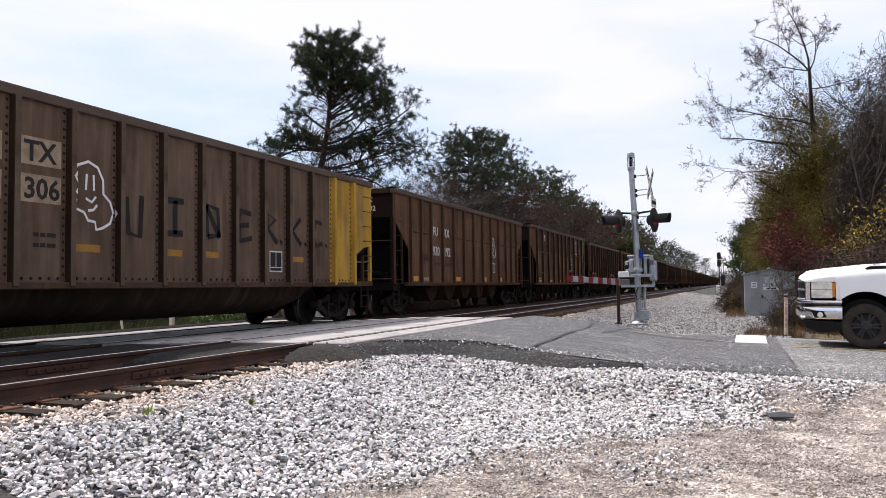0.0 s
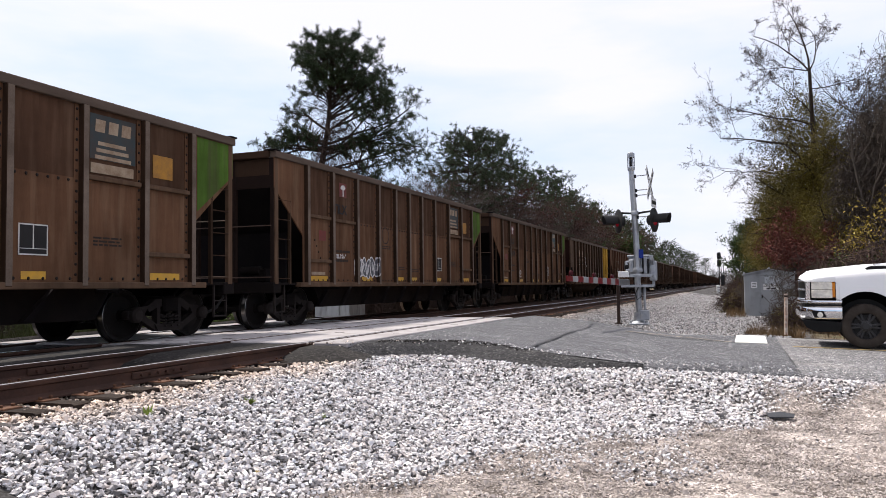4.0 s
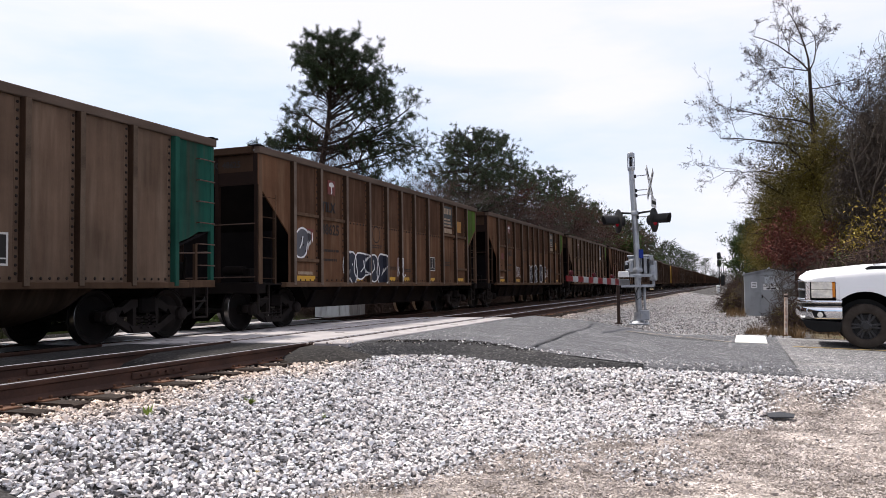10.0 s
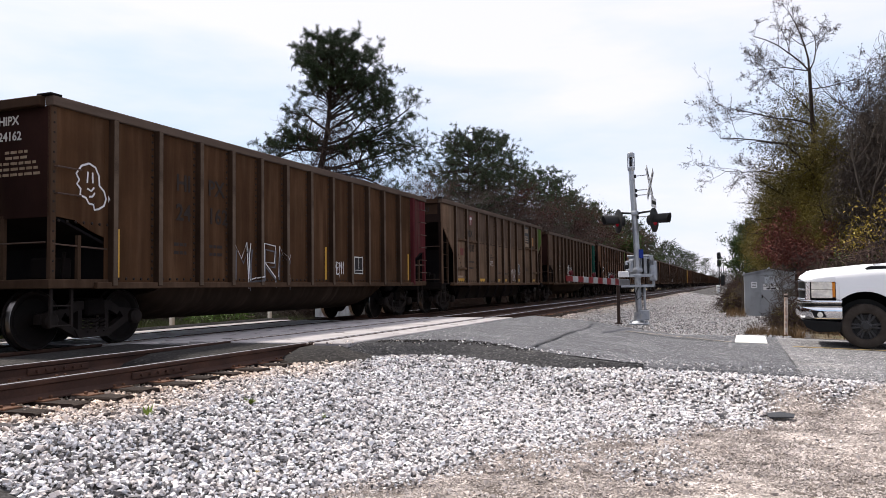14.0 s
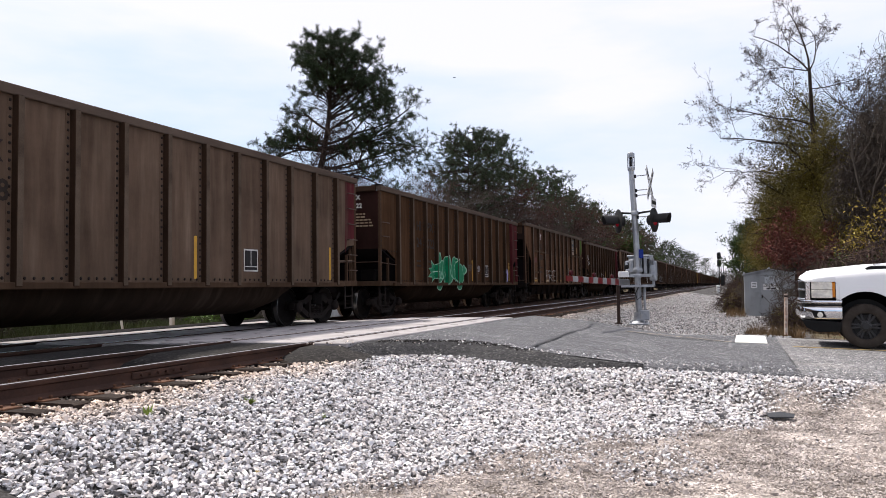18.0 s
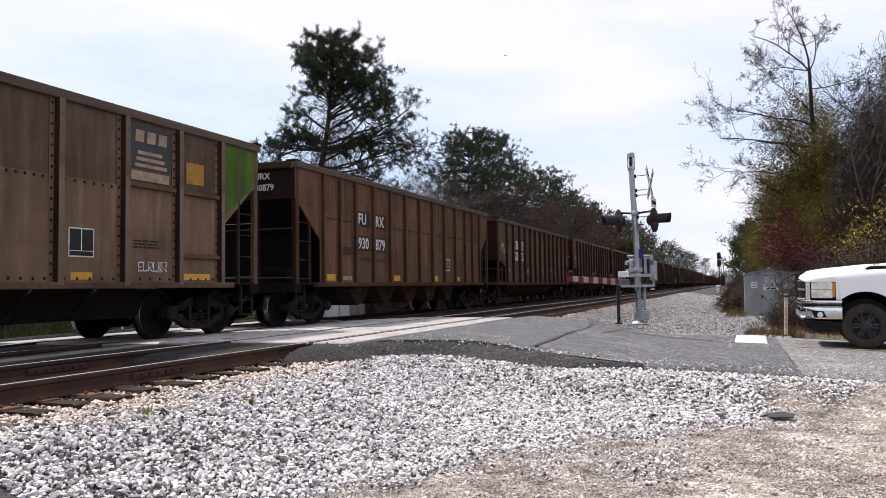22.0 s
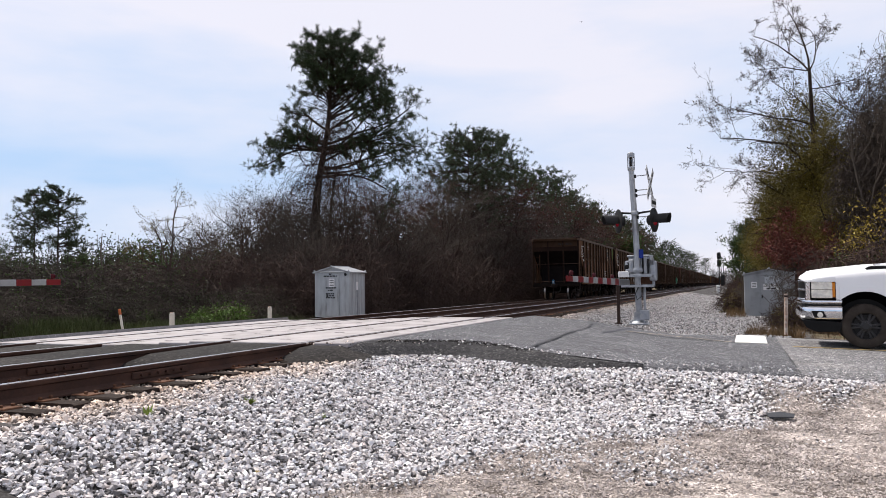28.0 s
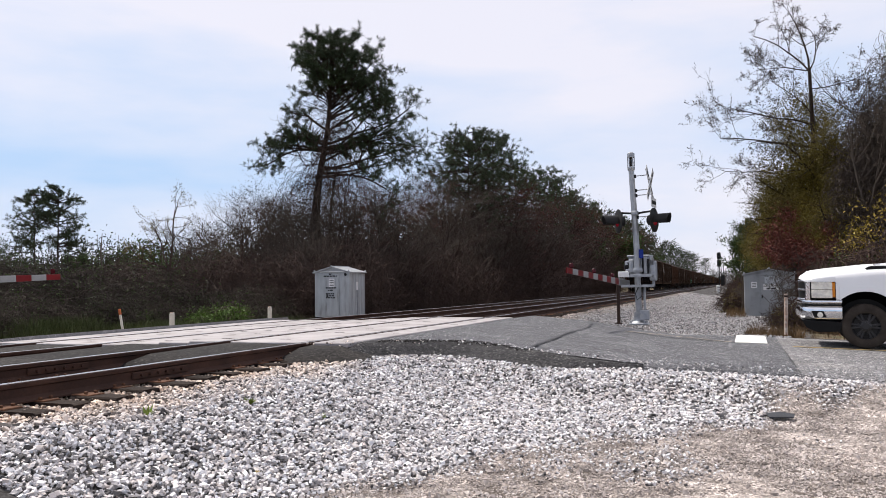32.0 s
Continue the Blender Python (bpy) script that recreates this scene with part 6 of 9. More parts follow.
    end_mark(c[5], "HIPX|24022", 0.19, 0.52, 3.42, M_WHITE)
    green_letters(c[5])
    for j in (4, 5, 7):
        end_bars(c[j], 0.86, 2.98)
    bubble_tag(c[5], 12.85, 13.35, 1.1, 1.75, 1, "lilac", "ink", 43, w=0.03)
    sharp_tag(c[5], 7.95, 8.5, 1.5, 1.7, 4, "grey", 45, w=0.02)
    sharp_tag(c[5], 8.95, 9.4, 1.45, 1.68, 4, "white", 46, w=0.02)
    repaint(c[5], "maroon", 13.7)
    mark(c[4], "HIPX", "24228", 3.0, 2.70, 0.42, M_FADED, 0.9, (2, 2))
    end_mark(c[4], "HIPX|24228", 0.19, 0.52, 3.42, M_WHITE)
    ghost_tag(c[4], 1.0, 2.5, 0.42, "cream")
    end_paint(c[4], "maroon", 0.6, 2.2)
    tagged(c[3], "brown coal gondola with white number patches and red end")
    mark(c[3], "HIPX", "99510", 2.84, 2.62, 0.40, M_INK, 1.02, (2, 2), M_WHITE)
    end_mark(c[3], "HIPX|99510", 0.16, 0.58, 3.46, M_INK)
    part("number_patch", Shape().box(0.54, 1.06, BODY[0] - 0.006, BODY[0] - 0.002, 3.22, 3.62), M_WHITE, c[3], "white patch behind the end number")
    ghost_tag(c[3], 1.0, 2.55, 0.42)
    end_paint(c[3], "red", 1.1, 2.75)
    for y in (1.75, 5.0, 8.0, 11.0, 13.0):
        part("reflector", Shape().box(HALF + 0.002, HALF + 0.005, y, y + 0.42, 1.50, 1.68), M_TAG_OLD, c[3], "faded yellow reflective strip")
    for j in (4, 5, 7):
        for y in (1.62, 8.45, 13.55):
            part("reflector", Shape().box(HALF + 0.002, HALF + 0.005, y, y + 0.08, 1.1, 1.9), M_TAG, c[j], "upright yellow reflective strip")
    # bottom-door cars
    for j, n in ((2, "930879"), (17, "930192")):
        mark(c[j], "FURX", n, 3.46, 2.60, 0.42, M_WHITE, 1.05, (2, 3), M_FADED if j == 2 else None, 1.55)
        end_mark(c[j], "FURX|" + n, 0.21, 0.35, 3.45, M_WHITE)
    # the one car with a fresh emblem
    part("emblem_field", Shape().box(HALF + 0.006, HALF + 0.009, 11.32, 12.30, 3.30, 3.72), mat("emblem_teal", (0.025, 0.060, 0.072), (0.04, 0.045, 0.045), rough=0.6, bump=0.02), c[15], "teal emblem field")
    for k, tint in enumerate(((0.20, 0.045, 0.025), (0.26, 0.13, 0.035), (0.09, 0.13, 0.11))):
        part("emblem_stripe", Shape().prism([(11.34 + 0.20 * k, 3.30), (11.52 + 0.20 * k, 3.30), (12.0 + 0.1 * k, 2.99), (11.8 + 0.1 * k, 2.99)], HALF + 0.009, HALF + 0.012, "x"), mat("emblem_stripe", tint, rough=0.6, bump=0.02), c[15])
    for k in range(3):
        part("emblem_block", Shape().prism([(11.38 + 0.30 * k, 3.50), (11.62 + 0.30 * k, 3.50), (11.62 + 0.30 * k, 3.68), (11.42 + 0.30 * k, 3.68)], HALF + 0.010, HALF + 0.012, "x"), M_BADGE_TAN, c[15], "cream block of the emblem")
    part("emblem_field", Shape().box(HALF + 0.0055, HALF + 0.007, 11.32, 12.30, 2.98, 3.70), mat("emblem_slate", (0.055, 0.085, 0.115), (0.075, 0.085, 0.095), rough=0.6, bump=0.02), c[12], "slate blue emblem field")
    part("emblem_strip", Shape().box(HALF + 0.0055, HALF + 0.007, 11.32, 12.28, 2.74, 2.93), M_WHITE, c[12], "white strip under the emblem")
    part("data_plate", Shape().box(HALF + 0.003, HALF + 0.006, 7.02, 7.44, 1.78, 2.12), mat("plate_navy", (0.018, 0.018, 0.026), rough=0.5, bump=0.02), c[12], "small dark blue plate with specks")
    # sprayed hopper cars
    tagged(c[10], "brown hopper car with dark and white sprayed letters")
    bubble_tag(c[10], 4.15, 6.75, 1.04, 1.85, 4, "ink", "white", 51, w=0.04)
    sharp_tag(c[10], 7.5, 8.1, 1.2, 1.75, 3, "white", 52, w=0.045)
    bubble_tag(c[10], 1.75, 2.3, 1.65, 2.25, 1, "grey", "white", 53)
    tagged(c[11], "brown hopper car with black and white bubble letters")
    bubble_tag(c[11], 6.7, 10.3, 1.04, 1.85, 6, "ink", "white", 61)
    sharp_tag(c[11], 4.3, 5.3, 1.3, 1.75, 5, "white", 62, w=0.03)
    sharp_tag(c[11], 10.3, 10.9, 1.35, 1.7, 3, "white", 63, w=0.03)
    bubble_tag(c[14], 4.1, 5.5, 1.2, 1.68, 6, "grey", "white", 71, w=0.03)
    sharp_tag(c[14], 3.0, 3.6, 1.65, 1.75, 4, "white", 72, w=0.02)
    sharp_tag(c[8], 9.05, 9.75, 1.12, 1.62, 3, "white", 81, w=0.03)
    sharp_tag(c[8], 5.5, 6.3, 1.72, 1.92, 6, "white", 82, w=0.015)
    sharp_tag(c[1], 11.5, 12.1, 1.22, 1.38, 5, "white", 83, w=0.018)
    sharp_tag(c[15], 4.5, 4.85, 1.3, 1.6, 3, "white", 73, w=0.03)
    sharp_tag(c[13], 8.3, 9.2, 1.15, 1.5, 3, "cream", 74, w=0.04)
    sharp_tag(c[6], 4.6, 6.9, 1.1, 1.7, 7, "white", 75, w=0.03)
    # device on the last coupler
    e = part("end_device", Shape().box(-0.12, 0.02, -0.34, -0.20, 0.76, 1.26, 0.04), M_BADGE_EOT, c[0], "blue and white marker box on the coupler")
    part("device_label", Shape().box(-0.07, -0.03, -0.345, -0.341, 0.86, 1.16), M_WHITE, e)
    part("device_mount", Shape().tube([(-0.06, -0.28, 0.8), (-0.06, -0.28, 0.45), (-0.12, -0.26, 0.15)], 0.03, 6), M_RUBBER, e, "hanging hose")


M_BADGE_EOT = mat("device_blue", (0.012, 0.10, 0.22), (0.02, 0.07, 0.15), rough=0.4, bump=0.02)


# ---------------------------------------------------------------- crossing equipment, sheds, truck
M_GALV = mat("galvanised_steel", (0.40, 0.41, 0.43), (0.27, 0.28, 0.30), rough=0.42, metal=0.7, scale=6, fine=70, bump=0.05, amount=0.5)
M_ALU = mat("cast_aluminium", (0.42, 0.435, 0.46), (0.27, 0.285, 0.31), rough=0.42, metal=0.6, scale=8, fine=80, bump=0.08)
M_BLACK = mat("black_paint", (0.012, 0.012, 0.013), (0.02, 0.02, 0.02), rough=0.5, bump=0.05)
# arm's white and red are darkened to hold its backlit shade
M_ARM_W = mat("shaded_arm_white", (0.31, 0.31, 0.31), (0.22, 0.22, 0.22), rough=0.5, scale=5, bump=0.03)
M_ARM_R = mat("shaded_arm_red", (0.17, 0.009, 0.011), (0.12, 0.008, 0.010), rough=0.45, scale=5, bump=0.03)
M_LENS = mat("red_lens", (0.06, 0.004, 0.008), rough=0.15, bump=0)
M_LIT = mat("lit_red_lens", (0.30, 0.012, 0.025), rough=0.2, bump=0, emit=0.12)
M_SIGN = mat("sign_white", (0.75, 0.75, 0.74), (0.6, 0.6, 0.6), rough=0.4, scale=6, bump=0.02)
M_BLUE = mat("sign_blue", (0.01, 0.03, 0.22), rough=0.4, bump=0)
M_SHED = mat("shed_grey_paint", (0.32, 0.335, 0.345), (0.24, 0.25, 0.26), rough=0.55, scale=1.5, fine=50, bump=0.05, stain=(0.13, 0.13, 0.13), stain_scale=1.2)
M_SHED_S = mat("shed_silver", (0.46, 0.48, 0.50), (0.34, 0.355, 0.37), rough=0.45, metal=0.35, scale=2.5, fine=60, bump=0.05, stain=(0.26, 0.26, 0.26), stain_scale=2.0, stretch=(3, 3, 0.6))
M_POST = mat("old_post", (0.62, 0.56, 0.50), (0.24, 0.12, 0.07), rough=0.85, scale=9, fine=60, bump=0.3)
M_ORANGE = mat("marker_orange", (0.55, 0.14, 0.05), rough=0.6, bump=0.02)
M_CREAM = mat("marker_white", (0.72, 0.68, 0.60), (0.55, 0.48, 0.40), rough=0.6, bump=0.05)
M_BROWNPOST = mat("rusty_post", (0.055, 0.035, 0.028), (0.03, 0.02, 0.017), rough=0.8, bump=0.2)


def gate_arm(s, pivot, tip, lamps=(0.93, 0.55, 0.2)):
    """A striped tapered arm under its own part, so that it can turn; returns the arm and its resting pose."""
    pivot, tip = Vector(pivot), Vector(tip)
    d = (tip - pivot)
    length = d.length
    d.normalize()
    side = d.cross(Vector((0, 0, 1))).normalized()
    up = side.cross(d)
    rest = Matrix(((d.x, side.x, up.x, pivot.x), (d.y, side.y, up.y, pivot.y), (d.z, side.z, up.z, pivot.z), (0, 0, 0, 1)))
    arm = part("gate_arm", Shape().box(-0.75, 0.35, -0.03, 0.03, -0.09, 0.09, 0.01), M_GALV, s, "red and white striped gate arm")
    arm.matrix_basis = rest
    n = 11
    for k in range(n):
        a, b = 0.3 + (length - 0.3) * k / n, 0.3 + (length - 0.3) * (k + 1) / n
        h = 0.085 - 0.025 * k / n
        part("stripe", Shape().box(a, b - 0.002, -0.018, 0.018, -h, h, 0.004), M_ARM_R if k % 2 == 0 else M_ARM_W, arm, "red stripe" if k % 2 == 0 else "white stripe")
    for f in lamps:
        l = Shape().lathe([(0.035, 0), (0.05, 0.02), (0.05, 0.09), (0.035, 0.11)], 10, Matrix.Translation((length * f, 0, 0.075)))
        part("arm_lamp", l, M_LENS, arm, "small red lamp on the arm")
    return arm, rest


GATES = []


def lamp_head(s, p, yaw, lit=True):
    """A round black backing with a hooded red lens, looking along +x before the turn by yaw."""
    m = Matrix.Translation(p) @ Matrix.Rotation(radians(yaw), 4, "Z") @ Matrix.Rotation(radians(90), 4, "Y")
    b = part("lamp_backing", Shape().lathe([(0.34, -0.012), (0.34, 0.0), (0.31, 0.012)], 28, m), M_BLACK, s, "round black backing plate", True)
    part("lamp_housing", Shape().lathe([(0.08, -0.20), (0.14, -0.16), (0.15, -0.01)], 20, m), M_BLACK, b, "", True)
    part("lens", Shape().lathe([(0.15, 0.014), (0.14, 0.035), (0.08, 0.055), (0.01, 0.06)], 20, m), M_LIT if lit else M_LENS, b, "glowing red lens", True)
    hood = Shape()
    n, vs, fs = 14, [], []
    for i in range(n + 1):
        t = math.pi * (-0.15 + 1.3 * i / n)
        for r, z in ((0.165, 0.0), (0.175, 0.40 + 0.05 * math.sin(t)), (0.160, 0.40 + 0.05 * math.sin(t)), (0.15, 0.0)):
            vs.append((-r * math.sin(t), r * math.cos(t), z))
    for i in range(n):
        for j in range(4):
            fs.append((i * 4 + j, i * 4 + (j + 1) % 4, (i + 1) * 4 + (j + 1) % 4, (i + 1) * 4 + j))
    hood.add([m @ Vector(p_) for p_ in vs], fs)
    part("hood", hood, M_BLACK, b, "black visor", True)


def crossing_signal(at):
    s = thing("crossing_signal", pose(*at), "silver level-crossing signal mast with crossbuck, lamps and striped gate", "crossing signal")
    part("base_flange", Shape().box(-0.26, 0.26, -0.26, 0.26, 0, 0.05, 0.015), M_ALU, s)
    part("base_casting", Shape().lathe([(0.22, 0.05), (0.16, 0.10), (0.13, 0.32), (0.14, 0.34)], 20), M_ALU, s, "", True)
    for x in (-0.2, 0.2):
        for y in (-0.2, 0.2):
            part("anchor_bolt", Shape().lathe([(0.025, 0.0), (0.025, 0.11)], 8, Matrix.Translation((x, y, 0))), M_GALV, s)
    part("mast", Shape().tube([(0, 0, 0.1), (-0.02, 0, 2.2), (-0.11, 0, 4.35)], [0.085, 0.082, 0.078], 20), M_GALV, s, "slightly leaning galvanised tube", True)
    bx = -0.11
    bell = Shape()
    bell.lathe([(0.085, 4.25), (0.10, 4.30), (0.10, 4.36), (0.07, 4.38)], 16, Matrix.Translation((bx, 0, 0)))
    bell.lathe([(0.095, 4.62), (0.10, 4.64), (0.10, 4.74), (0.06, 4.77)], 16, Matrix.Translation((bx, 0, 0)))
    for k in range(6):
        t = k * math.pi / 3
        bell.tube([(bx + 0.09 * math.cos(t), 0.09 * math.sin(t), 4.36), (bx + 0.09 * math.cos(t), 0.09 * math.sin(t), 4.64)], 0.014, 6)
    part("bell_cage", bell, M_ALU, s, "caged crossing bell", True)
    part("bell_core", Shape().lathe([(0.03, 4.38), (0.05, 4.48), (0.03, 4.62)], 12, Matrix.Translation((bx, 0, 0))), M_BLACK, s, "", True)
    # crossbuck on rods
    for z, xe in ((4.12, 0.36), (3.72, 0.34), (3.58, 0.40), (2.98, 0.36)):
        xm = -0.02 - 0.09 * (z - 2.2) / 2.15
        part("sign_rod", Shape().tube([(xm, 0, z - 0.06), (xm + 0.08, 0, z - 0.02), (xe, 0, z)], 0.014, 6), M_GALV, s)
        part("rod_clamp", Shape().box(xm + 0.05, xm + 0.12, -0.04, 0.04, z - 0.07, z + 0.02, 0.01), M_BLACK, s)
    for k, a in enumerate((45, -45)):
        blade = part("crossbuck_blade", Shape().box(-0.006, 0.006, -0.11, 0.11, -0.60, 0.60, 0.004), M_SIGN, s, "white crossbuck blade seen edge on")
        blade.matrix_basis = Matrix.Translation((0.38 + 0.014 * k, 0, 3.86)) @ Matrix.Rotation(radians(-6), 4, "Z") @ Matrix.Rotation(radians(a), 4, "X")
        letters = Shape()
        for i in range(8):
            z = -0.5 + 0.125 * i
            letters.box(0.006, 0.008, -0.06, 0.06, z, z + 0.07)
        part("blade_bars", letters, M_BLACK, blade, "black lettering as bars")
    sg = part("track_sign", Shape().box(-0.006, 0.006, -0.34, 0.34, -0.13, 0.13, 0.004), M_SIGN, s, "small white plate under the crossbuck")
    sg.matrix_basis = Matrix.Translation((0.47, 0, 3.34)) @ Matrix.Rotation(radians(-6), 4, "Z")
    part("sign_bars", Shape().box(0.006, 0.008, -0.26, 0.26, -0.05, 0.05), M_BLACK, sg)
    # lamp arms
    part("cross_arm", Shape().tube([(-0.48, 0.0, 3.10), (-0.05, 0.0, 3.06), (0.50, 0.0, 3.12)], 0.028, 10), M_BLACK, s, "black lamp arm", True)
    part("arm_clamp", Shape().box(-0.14, 0.06, -0.11, 0.11, 3.0, 3.14, 0.03), M_ALU, s)
    lamp_head(s, (-0.50, -0.02, 2.86), 206)
    lamp_head(s, (0.48, -0.02, 2.86), -15)
    part("blue_plate", Shape().box(0.05, 0.17, -0.10, -0.09, 1.82, 2.06), M_BLUE, s, "small blue notice plate")
    # gate machine
    for z in (1.06, 1.34):
        b = Shape().box(-0.42, 0.40, -0.36, -0.30, z - 0.035, z + 0.035, 0.008)
        b.box(-0.42, 0.40, 0.30, 0.36, z - 0.035, z + 0.035, 0.008)
        b.box(-0.42, -0.36, -0.30, 0.30, z - 0.035, z + 0.035, 0.008)
        b.box(0.34, 0.40, -0.30, 0.30, z - 0.035, z + 0.035, 0.008)
        part("machine_bracket", b, M_ALU, s, "square mounting frame")
    part("machine_case", Shape().box(-0.26, 0.30, 0.12, 0.58, 1.38, 1.88, 0.03), M_ALU, s, "cast gate machine case")
    part("case_lid", Shape().box(-0.30, 0.32, 0.08, 0.60, 1.86, 1.92, 0.02), M_ALU, s)
    part("case_gap", Shape().box(0.10, 0.145, 0.112, 0.119, 1.40, 1.85).box(0.24, 0.29, 0.112, 0.119, 1.40, 1.80), M_BLACK, s, "dark slots between the cast ribs")
    part("case_rib", Shape().box(0.15, 0.23, 0.06, 0.119, 1.39, 1.86, 0.01), M_GALV, s)
    part("case_cover", Shape().box(-0.24, -0.10, 0.02, 0.119, 1.42, 1.80, 0.03), M_ALU, s)
    part("motor_cover", Shape().lathe([(0.15, 0), (0.15, 0.10), (0.10, 0.13)], 18, Matrix.Translation((-0.26, 0.22, 1.62)) @ Matrix.Rotation(radians(-90), 4, "Y")), M_BLACK, s, "", True)
    for z in (1.5, 1.72):
        part("conduit_elbow", Shape().tube([(-0.2, -0.3, z), (-0.26, -0.34, z), (-0.26, -0.34, z - 0.08)], 0.035, 8), M_ALU, s, "", True)
    part("mast_clamp", Shape().lathe([(0.12, 1.44), (0.13, 1.48), (0.13, 1.52), (0.12, 1.56)], 18), M_ALU, s, "", True)
    part("counterweight_arm", Shape().prism([(-0.2, 1.9), (0.3, 1.75), (0.34, 1.05), (0.22, 1.05), (0.18, 1.6), (-0.2, 1.75)], 0.36, 0.42, "x"), M_ALU, s, "counterweight lever")
    part("counterweight", Shape().box(0.30, 0.48, 0.1, 0.45, 1.2, 1.75, 0.03), M_ALU, s)
    part("arm_bracket", Shape().box(-0.48, -0.20, -0.42, -0.34, 1.30, 1.46, 0.01), M_SIGN, s, "white arm bracket")
    cable = [(0.05, -0.12, 1.1), (-0.06, -0.16, 0.85), (-0.02, -0.16, 0.68), (0.10, -0.12, 0.78), (0.14, -0.1, 1.05)]
    part("cable", Shape().tube(cable, 0.014, 6), M_BLACK, s, "hanging black cable", True)
    part("conduit", Shape().tube([(0.17, -0.05, 0.3), (0.17, -0.05, 1.1)], 0.035, 10), M_GALV, s, "", True)
    part("junction_box", Shape().box(0.06, 0.30, -0.24, -0.06, 0.14, 0.40, 0.015), M_ALU, s, "square junction box on the base")
    # the arm itself, at rest nearly level
    arm, rest = gate_arm(s, (-0.42, -0.2, 1.17), (-1.01, -4.73, 1.26))
    GATES.append((arm, rest, 2.3))
    return s


def left_gate():
    s = thing("crossing_gate", pose(-14.2, 8.4, -0.3), "striped crossing gate beyond the tracks", "crossing gate")
    part("mast", Shape().tube([(0, 0, 0), (0, 0, 3.6)], 0.07, 16), M_GALV, s, "", True)
    part("machine_case", Shape().box(-0.25, 0.25, -0.25, 0.25, 0.9, 1.5, 0.03), M_ALU, s)
    part("base_flange", Shape().box(-0.26, 0.26, -0.26, 0.26, 0, 0.06, 0.015), M_ALU, s)
    arm, rest = gate_arm(s, (0, 0.3, 1.27), (0, 4.80, 1.33), (0.955, 0.5, 0.2))
    GATES.append((arm, rest, 1.5))


def signal_shed(name, at, w, dep, h, rise, wall, label, door_x, notices):
    s = thing(name, pose(*at), label, "shed")
    part("plinth", Shape().box(-0.02, w + 0.02, -0.02, dep + 0.02, -0.15, 0.06, 0.01), M_UNDER, s)
    gable = [(0, 0.06), (w, 0.06), (w, h), (w / 2, h + rise), (0, h)]
    for y0, y1 in ((0, 0.04), (dep - 0.04, dep)):
        part("gable_wall", Shape().prism(gable, y0, y1, "y"), wall, s)
    for x0, x1 in ((0, 0.04), (w - 0.04, w)):
        p = Shape()
        n = 5
        for k in range(n):
            a, b = 0.045 + (dep - 0.09) * k / n, 0.045 + (dep - 0.09) * (k + 1) / n
            p.box(x0, x1, a, b - 0.012, 0.06, h, 0.006)
        part("side_wall", p, wall, s, "ribbed sheet-metal wall")
    for sgn in (0, 1):
        r = [(w / 2, h + rise + 0.015), (w / 2, h + rise + 0.055), (-0.07, h - 0.005), (-0.07, h - 0.05)]
        r = [(w - a, b) if sgn else (a, b) for a, b in r]
        part("roof_sheet", Shape().prism(r, -0.08, dep + 0.08, "y"), wall, s)
    part("ridge_cap", Shape().tube([(w / 2, -0.09, h + rise + 0.05), (w / 2, dep + 0.09, h + rise + 0.05)], 0.03, 8), M_GALV, s)
    for x in (0.0, w):
        for y in (-0.05, dep + 0.05):
            part("lifting_lug", Shape().box(x - 0.03, x + 0.03, y - 0.015, y + 0.015, h - 0.02, h + 0.08, 0.008), M_GALV, s)
    part("lifting_lug", Shape().box(w / 2 - 0.03, w / 2 + 0.03, -0.065, -0.035, h + rise, h + rise + 0.11, 0.008), M_GALV, s)
    a, b = door_x
    dr = part("door", Shape().box(a, b, -0.022, 0.0, 0.10, h - 0.10, 0.008), wall, s, "flush steel door")
    fr = Shape()
    for x in (a - 0.03, b + 0.002):
        fr.box(x, x + 0.028, -0.03, 0.0, 0.08, h - 0.07)
    fr.box(a - 0.03, b + 0.03, -0.03, 0.0, h - 0.07, h - 0.045)
    part("door_frame", fr, M_SHED_S if wall is M_SHED_S else M_SHED, s)
    for z in (0.35, h * 0.5, h - 0.35):
        part("hinge", Shape().tube([(b + 0.01, -0.035, z - 0.06), (b + 0.01, -0.035, z + 0.06)], 0.014, 8), M_GALV, dr)
    part("door_handle", Shape().box(a + 0.04, a + 0.09, -0.06, -0.022, h * 0.45, h * 0.45 + 0.16, 0.01), M_BLACK, dr, "dark lever handle")
    for x0, x1, z0, z1, mt in notices:
        part("notice", Shape().box(x0, x1, -0.030, -0.024, z0, z1), mt, s, "small notice plate")
    return s


